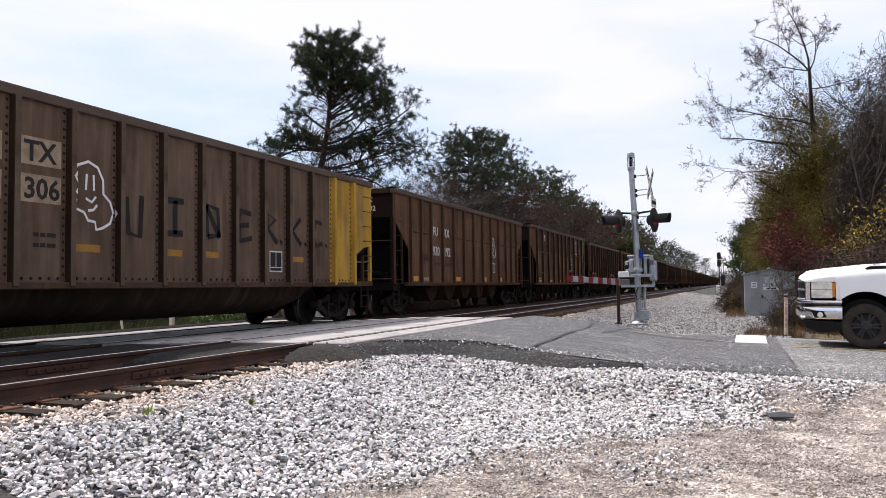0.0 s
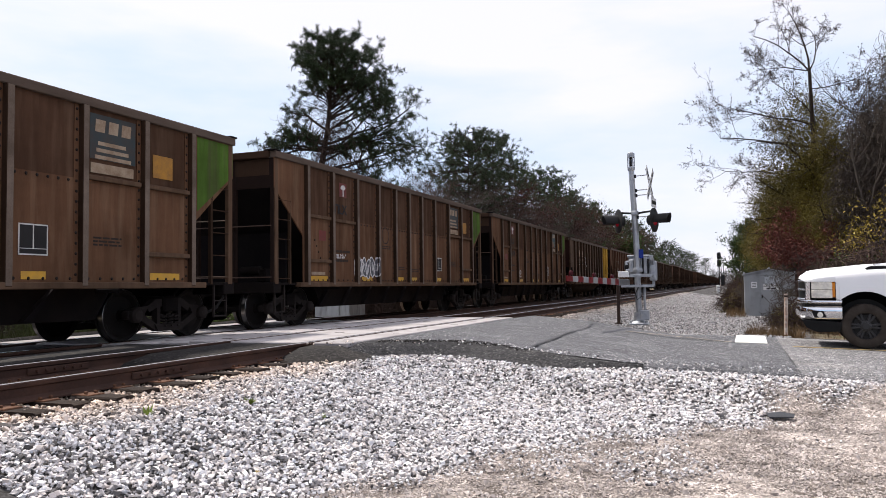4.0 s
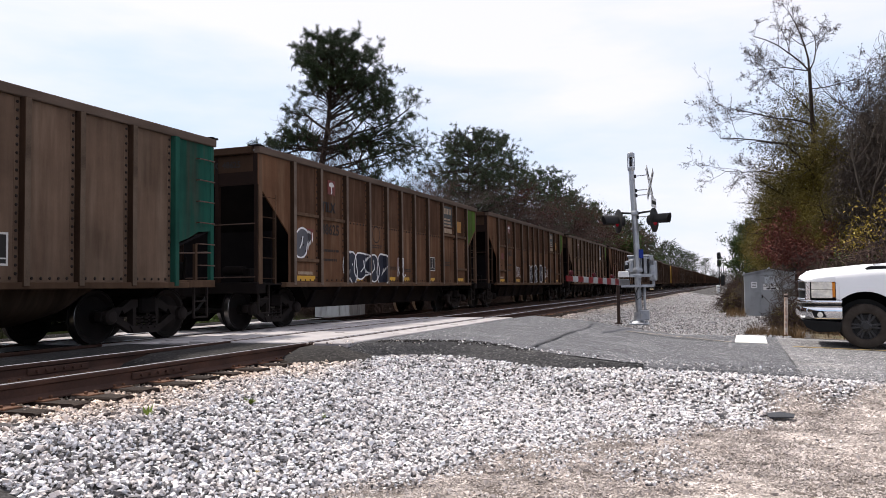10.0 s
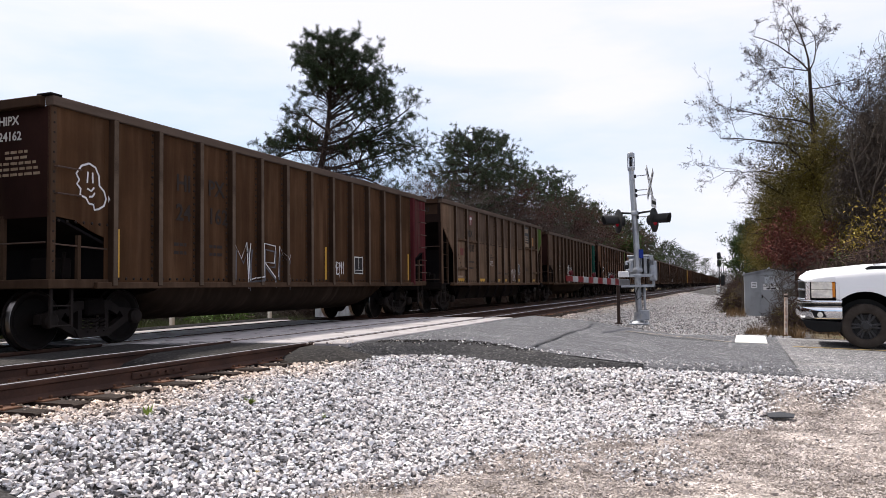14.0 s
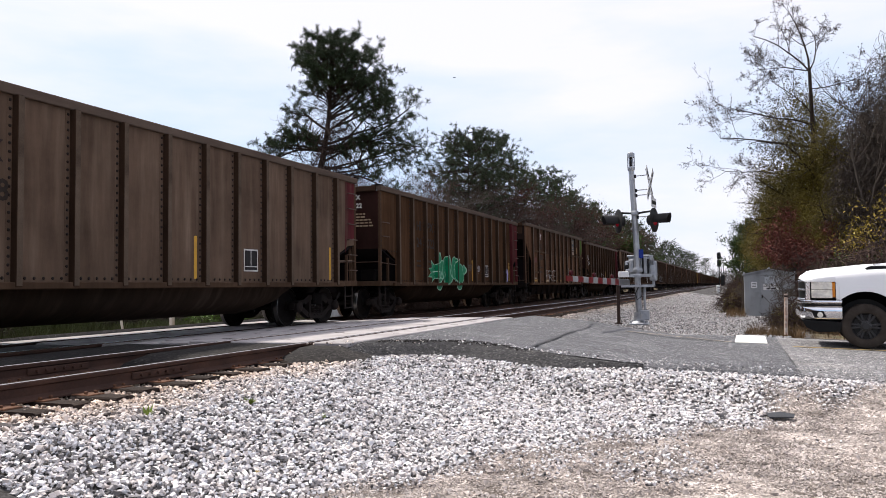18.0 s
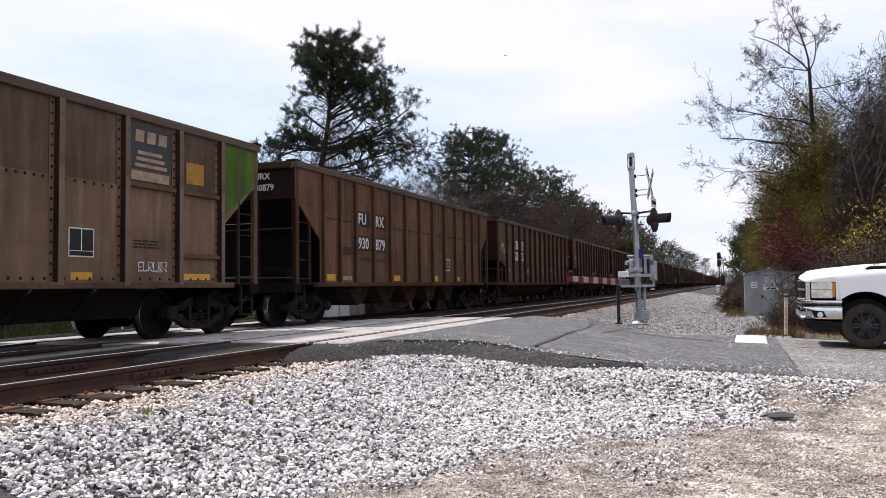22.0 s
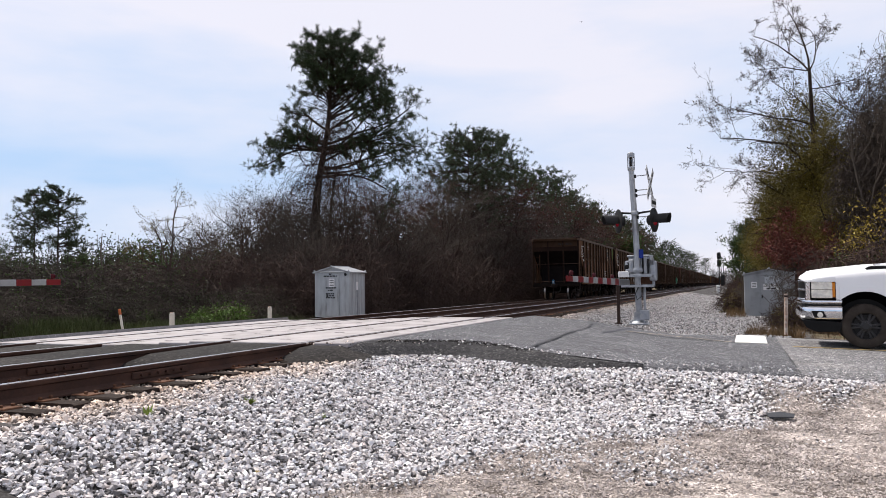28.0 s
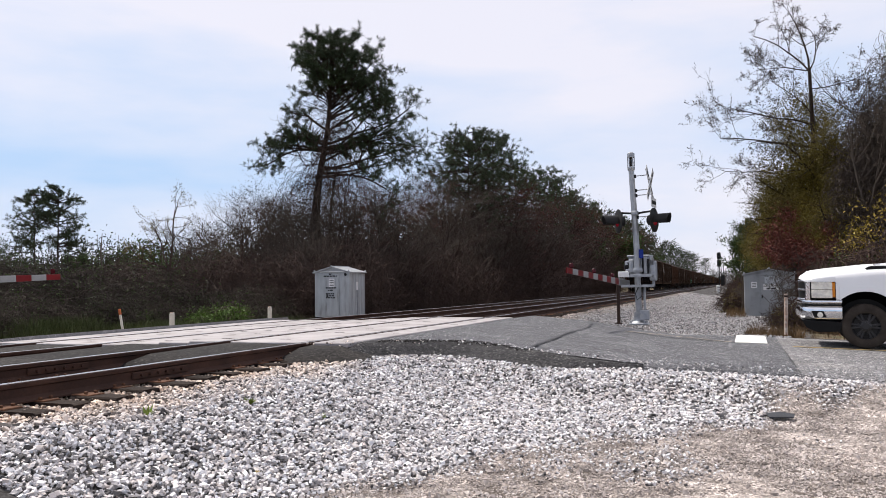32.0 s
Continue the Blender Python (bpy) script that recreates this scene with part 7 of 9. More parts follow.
def build_sheds():
    g = signal_shed("signal_shed", (0.34, 35.1, -0.70), 1.96, 2.0, 1.88, 0.16, M_SHED, "dark grey metal signal shed with a gable roof", (0.62, 1.45),
                    ((0.27, 0.50, 1.28, 1.54, M_SIGN),))
    lines = Shape()
    for k in range(3):
        lines.box(0.31, 0.46, -0.034, -0.031, 1.34 + 0.06 * k, 1.36 + 0.06 * k)
    part("notice_bars", lines, M_BLACK, g)
    part("name_plate", Shape().box(0.74, 1.34, -0.0285, -0.0225, 1.19, 1.44), M_SIGN, g, "pale plate with dark lettering")
    write("CENTRALIA", 0.125, Matrix.Translation((0.755, -0.030, 1.335)) @ REAR, M_BLACK, g, "shed_lettering")
    part("shed_bars", Shape().box(0.86, 1.0, -0.031, -0.028, 1.215, 1.285).box(1.03, 1.22, -0.031, -0.028, 1.215, 1.285), M_BLACK, g)
    part("weathered_panel", Shape().box(0.80, 1.36, -0.027, -0.0225, 1.46, 1.76), M_SHED_S, g, "paler door panel")
    s = signal_shed("signal_shed", (-16.2, 27.9, -0.42), 1.58, 1.40, 1.90, 0.17, M_SHED_S, "silver sheet-metal crossing control shed", (0.52, 1.10), ())
    part("notice", Shape().box(0.66, 0.92, -0.032, -0.026, 1.28, 1.62), M_SIGN, s, "white notice on the door")
    lines = Shape()
    rnd = random.Random(5)
    for k, (z, a, b) in enumerate(((1.78, 0.68, 0.82), (1.70, 0.42, 1.06), (1.22, 0.52, 1.0), (1.12, 0.62, 0.85), (0.98, 0.52, 0.92), (0.90, 0.56, 0.88), (0.82, 0.52, 0.94))):
        x = a
        while x < b:
            e = min(b, x + rnd.uniform(0.05, 0.12))
            lines.box(x, e, -0.034, -0.0245, z, z + 0.05)
            x = e + 0.03
    for z in (1.34, 1.44, 1.54):
        lines.box(0.70, 0.88, -0.036, -0.033, z, z + 0.03)
    part("notice_bars", lines, M_BLACK, s, "black stencilled lines")
    part("rain_strip", Shape().box(0.25, 1.38, -0.05, -0.0, 1.88, 1.92, 0.01), M_SIGN, s, "pale strip over the door")
    part("vent_hole", Shape().lathe([(0.06, 0), (0.06, 0.015)], 14, Matrix.Translation((1.42, -0.02, 1.78)) @ Matrix.Rotation(radians(90), 4, "X")), M_BLACK, s)
    part("notice", Shape().box(1.585, 1.590, 0.60, 0.78, 1.15, 1.48), M_SIGN, s, "white notice on the side wall")
    part("conduit", Shape().box(1.582, 1.60, 0.68, 0.71, 0.1, 1.15), M_ALU, s)
    # a far equipment box by the line
    b = thing("equipment_box", pose(-1.1, 100.5, -0.75), "small grey equipment box beside the line", "box")
    part("case", Shape().box(0, 1.0, 0, 0.8, 0, 1.75, 0.03), M_SHED, b)
    part("lid", Shape().box(-0.04, 1.04, -0.04, 0.84, 1.75, 1.85, 0.02), M_SHED_S, b)


def far_signal():
    s = thing("block_signal", pose(-2.22, 121.3, -0.6), "tall dark railway block signal with two heads", "railway signal")
    part("mast", Shape().tube([(0, 0, 0), (0, 0, 5.9)], 0.09, 10), M_BLACK, s)
    for z in (5.0, 3.9):
        part("signal_head", Shape().box(-0.28, 0.28, -0.2, 0.1, z - 0.1, z + 0.95, 0.12), M_BLACK, s)
        for k in range(2):
            part("visor", Shape().tube([(0, -0.2, z + 0.22 + 0.42 * k), (0, -0.5, z + 0.2 + 0.42 * k)], 0.13, 10), M_BLACK, s)
    part("ladder", Shape().box(0.25, 0.32, 0.1, 0.16, 0.3, 5.4).box(0.55, 0.62, 0.1, 0.16, 0.3, 5.4), M_BLACK, s)
    part("case", Shape().box(0.2, 0.75, -0.3, 0.3, 1.0, 2.6, 0.04), M_BLACK, s)
    part("base", Shape().box(-0.45, 0.0, -0.3, 0.3, 0, 1.1, 0.05), M_SIGN, s, "white painted base")


def small_posts():
    p = thing("marker_post", pose(-15.2, 16.2, -0.35, 0, -12, 0), "leaning white marker post with an orange top", "marker post")
    part("post", Shape().box(-0.035, 0.035, -0.02, 0.02, 0, 0.54, 0.008), M_CREAM, p)
    part("cap", Shape().box(-0.035, 0.035, -0.022, 0.022, 0.542, 0.70, 0.008), M_ORANGE, p, "orange band")
    for at, h in (((-15.3, 18.2, -0.35), 0.50), ((-15.35, 23.3, -0.35), 0.52)):
        p = thing("stub_post", pose(*at), "short weathered white stub post", "post", "stub posts by the road")
        part("post", Shape().box(-0.06, 0.06, -0.06, 0.06, 0, h, 0.02), M_CREAM, p)
        part("cap", Shape().box(-0.05, 0.05, -0.05, 0.05, h, h + 0.03, 0.012), M_POST, p)
    p = thing("rusty_post", pose(1.15, 21.4, -0.52, 0, 1.5, 0), "old round post with flaking white paint", "post")
    part("post", Shape().tube([(0, 0, 0), (0.01, 0, 0.5), (0.0, 0, 1.04)], 0.043, 12), M_POST, p, "", True)
    part("collar", Shape().lathe([(0.05, 0.95), (0.05, 1.0)], 12), M_BROWNPOST, p)
    p = thing("gate_rest_post", pose(-3.17, 22.6, -0.32), "thin rusty brown steel post beside the gate arm", "post")
    part("post", Shape().box(-0.045, 0.045, -0.03, 0.03, 0, 1.12, 0.008), M_BROWNPOST, p)
    part("foot", Shape().box(-0.10, 0.10, -0.10, 0.10, 0, 0.03, 0.008), M_BROWNPOST, p)


# ---------------------------------------------------------------- pickup truck
M_BODY = mat("white_body_paint", (0.80, 0.80, 0.80), (0.76, 0.76, 0.77), rough=0.25, scale=2, fine=30, bump=0.0, spec=0.5)
M_CHROME = mat("chrome", (0.80, 0.80, 0.82), (0.70, 0.70, 0.72), rough=0.12, metal=1.0, scale=6, fine=60, bump=0.0)
M_PLASTIC = mat("black_plastic", (0.005, 0.005, 0.0055), (0.009, 0.009, 0.0095), rough=0.5, bump=0.05, spec=0.15)
M_TYRE = mat("tyre_rubber", (0.030, 0.025, 0.022), (0.055, 0.046, 0.039), rough=0.95, spec=0.1, scale=9, fine=60, bump=0.2)
# near-black that stands in for the deep shade inside the arches
M_WELL = mat("shaded_wheel_well", (0.003, 0.003, 0.003), (0.005, 0.005, 0.005), rough=0.95, bump=0.1, spec=0.02)
M_RIM = mat("black_rim", (0.004, 0.004, 0.005), (0.007, 0.007, 0.008), rough=0.45, bump=0, spec=0.2)
M_SPOKE = mat("satin_black_spoke", (0.014, 0.014, 0.016), (0.022, 0.021, 0.022), rough=0.4, bump=0.05, spec=0.4)
M_GLASS_D = mat("tinted_glass", (0.012, 0.014, 0.016), rough=0.05, bump=0, spec=0.8)
M_AMBER = mat("amber_lens", (0.62, 0.22, 0.03), (0.5, 0.16, 0.02), rough=0.15, scale=20, bump=0.05)
M_REFLECT = mat("lamp_reflector", (0.90, 0.86, 0.76), (0.55, 0.52, 0.48), rough=0.2, metal=0.15, scale=9, fine=22, bump=0.5)


def wheel_arch(cx, cz, r, n=14, a0=0, a1=180):
    return [(cx + r * math.cos(radians(a0 + (a1 - a0) * k / n)), cz + r * math.sin(radians(a0 + (a1 - a0) * k / n))) for k in range(n + 1)]


def pickup_truck():
    """Local axes: x from the nose backwards, y across (0 is the flank towards the tracks' near side), z up from the road."""
    s = thing("pickup_truck", pose(1.07, 15.62, -0.385, 0, 0.6, -3), "white crew-cab pickup truck with chrome bumper waiting at the crossing", "pickup truck")
    W = 2.03
    def hood_z(x):
        return float(np.interp(x, [0.10, 0.13, 0.19, 0.30, 0.50, 1.10, 1.80], [1.20, 1.25, 1.295, 1.325, 1.362, 1.425, 1.462]))
    def flank(x):
        return 0.10 * max(0.0, (0.48 - x) / 0.38) ** 2
    xs = [0.10, 0.115, 0.13, 0.16, 0.19, 0.24, 0.30, 0.40, 0.50, 0.609, 0.611, 0.66, 0.668, 0.672] + [0.68 + 0.04 * k for k in range(29)]
    for near in (True, False):
        at = (lambda y: y) if near else (lambda y: W - y)
        sg = 1 if near else -1
        f = Shape()
        vs = []
        for x in xs:
            low = 1.197 if x < 0.61 else 0.875 if x < 0.67 else 0.50
            if abs(x - 1.08) < 0.60 and x > 0.67:
                low = max(0.5, 0.42 + math.sqrt(0.60 ** 2 - (x - 1.08) ** 2))
            h = hood_z(x)
            lip = 0.018 * math.exp(-((low - 0.95) / 0.2) ** 2) if x > 0.67 else 0
            mid = (low + h) / 2
            rows = [(0.10, low), (0.0 - lip, low), (0.0 - lip, low + 0.03), (0.008, mid), (0.016, h - 0.13), (0.03, h - 0.08), (0.06, h - 0.035), (0.11, h - 0.010), (0.20, h + 0.006), (0.30, h + 0.018)]
            vs += [(x, at(flank(x) + o), max(z, low)) for o, z in rows]
        m = 10
        fs = [(i * m + j, i * m + j + 1, (i + 1) * m + j + 1, (i + 1) * m + j) for i in range(len(xs) - 1) for j in range(m - 1)]
        f.add(vs, fs)
        part("fender", f, M_BODY, s, "white front fender", True)
        # lamp
        out = 0.0 if near else W
        def face(x0, x1, z0, z1, proud, deep, name, material, parent, label):
            g = Shape()
            k = 7
            gv = []
            for i in range(k):
                x = x0 + (x1 - x0) * i / (k - 1)
                yy = flank(x) - proud
                gv += [(x, at(yy + 0.012), z0), (x, at(yy), z0 + 0.012), (x, at(yy), z1 - 0.012), (x, at(yy + 0.012), z1), (x, at(yy + deep), z1), (x, at(yy + deep), z0)]
            gf = [(i * 6 + j, i * 6 + (j + 1) % 6, (i + 1) * 6 + (j + 1) % 6, (i + 1) * 6 + j) for i in range(k - 1) for j in range(6)] + [tuple(range(6)), tuple(range(6 * k - 6, 6 * k))]
            return part(name, g.add(gv, gf), material, parent, label)
        hl = face(0.20, 0.610, 0.895, 1.196, -0.012, 0.16, "headlight", M_PLASTIC, s, "clear stacked headlight with an amber corner")
        face(0.212, 0.553, 1.052, 1.191, -0.002, 0.02, "reflector", M_REFLECT, hl, "bright lamp reflector")
        face(0.212, 0.553, 0.901, 1.047, -0.002, 0.02, "reflector", M_REFLECT, hl, "bright lamp reflector")
        face(0.553, 0.600, 0.915, 1.185, -0.001, 0.02, "amber_marker", M_AMBER, hl, "amber turn lens")
        part("wheel_liner", Shape().tube([(x, at(0.34), z) for x, z in wheel_arch(1.08, 0.42, 0.56, 14)], 0.11, 8).prism(wheel_arch(1.08, 0.42, 0.62, 14), at(0.36), at(0.38), "y"), M_WELL, s)
    hd = Shape()
    vs, fs = [], []
    ys = np.linspace(0.302, W - 0.302, 15)
    for x in xs:
        for y in ys:
            c = 1 - ((y - W / 2) / (W / 2 - 0.302)) ** 2
            vs.append((x - 0.085 * c * smooth(0.75, 0.10, x), y, hood_z(x) + 0.018 + 0.05 * c + 0.03 * (smooth(0.46, 0.56, y) * smooth(W - 0.46, W - 0.56, y)) * (x > 0.2)))
    n = len(ys)
    fs = [(i * n + j, i * n + j + 1, (i + 1) * n + j + 1, (i + 1) * n + j) for i in range(len(xs) - 1) for j in range(n - 1)]
    hd.add(vs, fs)
    part("hood", hd, M_BODY, s, "white domed hood", True)
    part("cowl", Shape().prism([(1.10, 1.44), (1.18, 1.475), (1.85, 1.50), (1.85, 1.40), (1.12, 1.40)], 0.10, W - 0.10, "y"), M_PLASTIC, s, "black wiper cowl")
    part("wiper", Shape().tube([(1.25, 0.3, 1.50), (1.45, 0.8, 1.53), (1.6, 1.0, 1.55)], 0.014, 6), M_CHROME, s)
    # white strip added as the bright reflection on the black cowl
    part("cowl_trim", Shape().box(1.22, 1.42, 0.095, 0.12, 1.475, 1.487, 0.003), M_SIGN, s)
    # grille
    def bow(y):
        return 0.165 - 0.175 * (1 - ((y - W / 2) / (W / 2)) ** 2)

    def across(y0, y1, z0, z1, proud, deep):
        """A bar that follows the bowed nose from side to side."""
        g, k = Shape(), 13
        gv = []
        for i in range(k):
            y = y0 + (y1 - y0) * i / (k - 1)
            x = bow(y) - proud
            gv += [(x + 0.012, y, z0), (x, y, z0 + 0.01), (x, y, z1 - 0.01), (x + 0.012, y, z1), (x + deep, y, z1), (x + deep, y, z0)]
        gf = [(i * 6 + j, i * 6 + (j + 1) % 6, (i + 1) * 6 + (j + 1) % 6, (i + 1) * 6 + j) for i in range(k - 1) for j in range(6)] + [tuple(range(6)), tuple(range(6 * k - 6, 6 * k))]
        return g.add(gv, gf)

    gr = part("grille", across(0.16, W - 0.16, 0.875, 1.215, -0.035, 0.10), M_PLASTIC, s, "black mesh grille with chrome bars")
    for z0, z1, lab in ((1.035, 1.068, "chrome cross bar"), (1.190, 1.222, "chrome top bar"), (0.868, 0.895, "chrome lower bar")):
        part("grille_bar", across(0.12, W - 0.12, z0, z1, 0.012, 0.06), M_CHROME, gr, lab)
    for y0, y1 in ((0.105, 0.150), (W - 0.150, W - 0.105)):
        part("grille_edge", across(y0, y1, 0.87, 1.22, 0.010, 0.07), M_CHROME, gr, "chrome upright edge")
    for k in range(6):
        for z0 in (0.905, 1.080):
            part("grille_slat", across(0.16, W - 0.16, z0 + 0.020 * k, z0 + 0.008 + 0.020 * k, -0.022, 0.02), M_BLACK, gr, "fine black slat")
    # bumper: a shaped chrome section swept round the nose
    line = [(0.705, 0.0), (0.55, 0.0), (0.36, 0.004), (0.24, 0.02), (0.15, 0.06), (0.08, 0.13), (0.03, 0.25), (0.0, 0.45), (-0.03, 0.75), (-0.04, W / 2)]
    line += [(x, W - y) for x, y in reversed(line[:-1])]
    sect = [(0.10, 0.868), (0.025, 0.866), (0.006, 0.855), (0.0, 0.835), (0.004, 0.812), (0.030, 0.800), (0.030, 0.742), (0.004, 0.730), (-0.006, 0.700), (-0.006, 0.60), (0.012, 0.545), (0.045, 0.500), (0.11, 0.475)]
    def sweep(sec):
        g, gv = Shape(), []
        for i, (x, y) in enumerate(line):
            (xa, ya), (xb, yb) = line[max(0, i - 1)], line[min(len(line) - 1, i + 1)]
            t = Vector((xb - xa, yb - ya)).normalized()
            gv += [(x + t.y * o, y - t.x * o, z) for o, z in sec]
        k = len(sec)
        gf = [(i * k + j, i * k + j + 1, (i + 1) * k + j + 1, (i + 1) * k + j) for i in range(len(line) - 1) for j in range(k - 1)]
        return g.add(gv, gf)
    b = part("front_bumper", sweep(sect), M_CHROME, s, "chrome wrap-around front bumper", True)
    part("bumper_slit", sweep([(0.022, 0.792), (0.022, 0.750)]), M_PLASTIC, b, "dark slot along the bumper")
    for yy in (-0.012, W + 0.004):
        part("fog_recess", Shape().prism([(0.20, 0.672), (0.40, 0.665), (0.45, 0.55), (0.25, 0.545)], yy, yy + 0.008, "y"), M_PLASTIC, b)
        part("fog_lamp", Shape().lathe([(0.05, 0), (0.045, 0.01)], 14, Matrix.Translation((0.345, yy - 0.001, 0.595)) @ Matrix.Rotation(radians(90), 4, "X")), M_REFLECT, b)
    part("air_dam", Shape().prism([(0.04, 0.50), (0.70, 0.47), (0.68, 0.30), (0.30, 0.28), (0.12, 0.36)], 0.03, W - 0.03, "y"), M_PLASTIC, s, "black lower air dam")
    # cab, bed
    for y0, y1 in ((0.0, 0.08), (W - 0.08, W)):
        part("door", Shape().prism([(1.82, 0.50), (2.86, 0.50), (2.86, 1.44), (1.80, 1.44)], y0, y1, "y"), M_BODY, s)
        part("rear_door", Shape().prism([(2.88, 0.50), (3.86, 0.50), (3.86, 1.44), (2.88, 1.44)], y0, y1, "y"), M_BODY, s)
        yy = y0 + 0.02 if y0 == 0 else y1 - 0.04
        part("side_window", Shape().prism([(2.02, 1.46), (2.84, 1.46), (2.84, 1.86), (2.50, 1.86)], yy, yy + 0.02, "y"), M_GLASS_D, s)
        part("side_window", Shape().prism([(2.90, 1.46), (3.78, 1.46), (3.66, 1.86), (2.90, 1.86)], yy, yy + 0.02, "y"), M_GLASS_D, s)
        part("pillar", Shape().prism([(1.84, 1.44), (1.98, 1.44), (2.52, 1.88), (2.46, 1.92)], yy, yy + 0.05, "y"), M_BODY, s)
        ym = -0.22 if y0 == 0 else W + 0.02
        part("mirror", Shape().box(1.98, 2.12, ym, ym + 0.20, 1.38, 1.70, 0.04), M_PLASTIC, s)
        part("bed_side", Shape().prism([(3.92, 0.55), (4.35, 0.52)] + list(reversed(wheel_arch(4.95, 0.42, 0.56, 12))) + [(5.9, 0.58), (5.9, 1.42), (3.92, 1.42)], y0, y1, "y"), M_BODY, s, "white cargo bed side")
        part("rocker", Shape().box(1.68, 4.2, y0 + 0.02, y1 - 0.01, 0.36, 0.52, 0.02), M_PLASTIC, s)
    part("windshield", Shape().prism([(1.84, 1.47), (2.46, 1.90), (2.50, 1.89), (1.90, 1.46)], 0.12, W - 0.12, "y"), M_GLASS_D, s)
    part("roof", Shape().prism([(2.44, 1.88), (2.60, 1.94), (3.50, 1.95), (3.72, 1.90), (3.70, 1.86), (2.48, 1.86)], 0.06, W - 0.06, "y"), M_BODY, s, "white cab roof")
    part("rear_window", Shape().box(3.76, 3.80, 0.15, W - 0.15, 1.45, 1.86), M_GLASS_D, s)
    part("bulkhead", Shape().box(3.80, 3.90, 0.05, W - 0.05, 0.5, 1.45), M_BODY, s)
    part("tailgate", Shape().box(5.84, 5.92, 0.09, W - 0.09, 0.6, 1.42, 0.02), M_BODY, s)
    part("bed_floor", Shape().box(3.92, 5.84, 0.09, W - 0.09, 0.75, 0.80), M_PLASTIC, s)
    part("chassis", Shape().box(0.35, 5.8, 0.5, W - 0.5, 0.38, 0.62), M_PLASTIC, s)
    part("engine_bay", Shape().box(0.3, 1.8, 0.30, W - 0.30, 0.45, 1.28), M_PLASTIC, s)
    for cx in (1.08, 4.95):
        for yc, sg in ((0.16, 1), (W - 0.16, -1)):
            m = Matrix.Translation((cx, yc, 0.40)) @ Matrix.Rotation(radians(90 * sg), 4, "X")
            prof = [(0.24, -0.12), (0.27, -0.13), (0.355, -0.135), (0.388, -0.115), (0.40, -0.08), (0.40, 0.08), (0.388, 0.115), (0.355, 0.135), (0.27, 0.13), (0.235, 0.11)]
            wl_ = part("wheel", Shape().lathe([(0.235, -0.10), (0.235, 0.09), (0.20, 0.06), (0.10, 0.03), (0.02, 0.03)], 32, m), M_RIM, s, "black alloy wheel", True)
            ty = Shape()
            k, vs, fs = 40, [], []
            for r, z in prof:
                for j in range(k):
                    t = 2 * math.pi * j / k
                    vs.append(m @ Vector((r * math.cos(t), r * math.sin(t), z)))
            fs = [(i * k + j, i * k + (j + 1) % k, (i + 1) * k + (j + 1) % k, (i + 1) * k + j) for i in range(len(prof) - 1) for j in range(k)]
            ty.add(vs, fs)
            part("tyre", ty, M_TYRE, wl_, "dusty rubber tyre", True)
            sp = Shape()
            for a in range(6):
                for half in (-1, 1):
                    q = m @ Matrix.Rotation(radians(60 * a + 9 * half), 4, "Z")
                    sp.box(0.06, 0.240, -0.024, 0.024, 0.045, 0.098, 0.012, q)
            sp.lathe([(0.095, 0.03), (0.095, 0.105), (0.055, 0.125)], 16, m)
            sp.lathe([(0.222, 0.06), (0.240, 0.10), (0.248, 0.105), (0.248, 0.06)], 32, m)
            part("spokes", sp, M_SPOKE, wl_, "six split black spokes")
            nuts = Shape()
            for a in range(8):
                nuts.lathe([(0.012, 0.10), (0.012, 0.125)], 6, m @ Matrix.Translation((0.072 * math.cos(a * math.pi / 4), 0.072 * math.sin(a * math.pi / 4), 0)))
            part("wheel_nuts", nuts, M_SPOKE, wl_)
    return s


def airplane():
    p = thing("airplane", pose(0, 0, 0), "tiny dark airplane crossing the sky", "airplane")
    part("fuselage", Shape().tube([(-9, 0, 0), (-7.5, 0, 0), (6, 0, 0.3), (9, 0, 1.0)], [0.3, 1.2, 1.1, 0.3], 10), M_BLACK, p)
    part("wing", Shape().prism([(-2.0, -10), (-0.5, -10), (2.0, 0), (-0.5, 10), (-2.0, 10), (-3, 0)], -0.2, 0.2, "z"), M_BLACK, p)
    part("tail_fin", Shape().prism([(6.5, 0.6), (8.6, 0.8), (9.2, 3.4), (8.0, 3.4)], -0.12, 0.12, "y"), M_BLACK, p)
    return p


PLANE = []


def build_things():
    crossing_signal((-2.51, 21.8, -0.30))
    left_gate()
    build_sheds()
    far_signal()
    small_posts()
    pickup_truck()
    PLANE.append(airplane())


# ---------------------------------------------------------------- trees and thickets
M_BARK = mat("pine_bark", (0.042, 0.0294, 0.0224), (0.021, 0.0154, 0.0126), rough=0.95, scale=3, fine=25, bump=0.8, stretch=(3, 3, 0.7))
M_TWIG = mat("bare_twig", (0.066, 0.043, 0.036), (0.033, 0.022, 0.019), rough=0.9, scale=2, fine=20, bump=0.2, vary=0.35)
M_TWIG_G = mat("grey_twig", (0.09, 0.075, 0.063), (0.054, 0.0432, 0.036), rough=0.9, scale=2, fine=20, bump=0.2, vary=0.35)
M_VINE = mat("dry_vine", (0.082, 0.053, 0.044), (0.034, 0.023, 0.020), rough=0.9, scale=2, fine=20, bump=0.2, vary=0.45)
# big pine's needles are coloured dark for its backlit side; small pines brighter
M_NEEDLE = mat("pine_needles", (0.032, 0.050, 0.019), (0.016, 0.027, 0.012), rough=0.6, scale=0.8, fine=9, bump=0, vary=0.45)
M_NEEDLE_S = mat("green_pine_needles", (0.046, 0.070, 0.027), (0.022, 0.036, 0.015), rough=0.6, scale=0.8, fine=9, bump=0, vary=0.5)
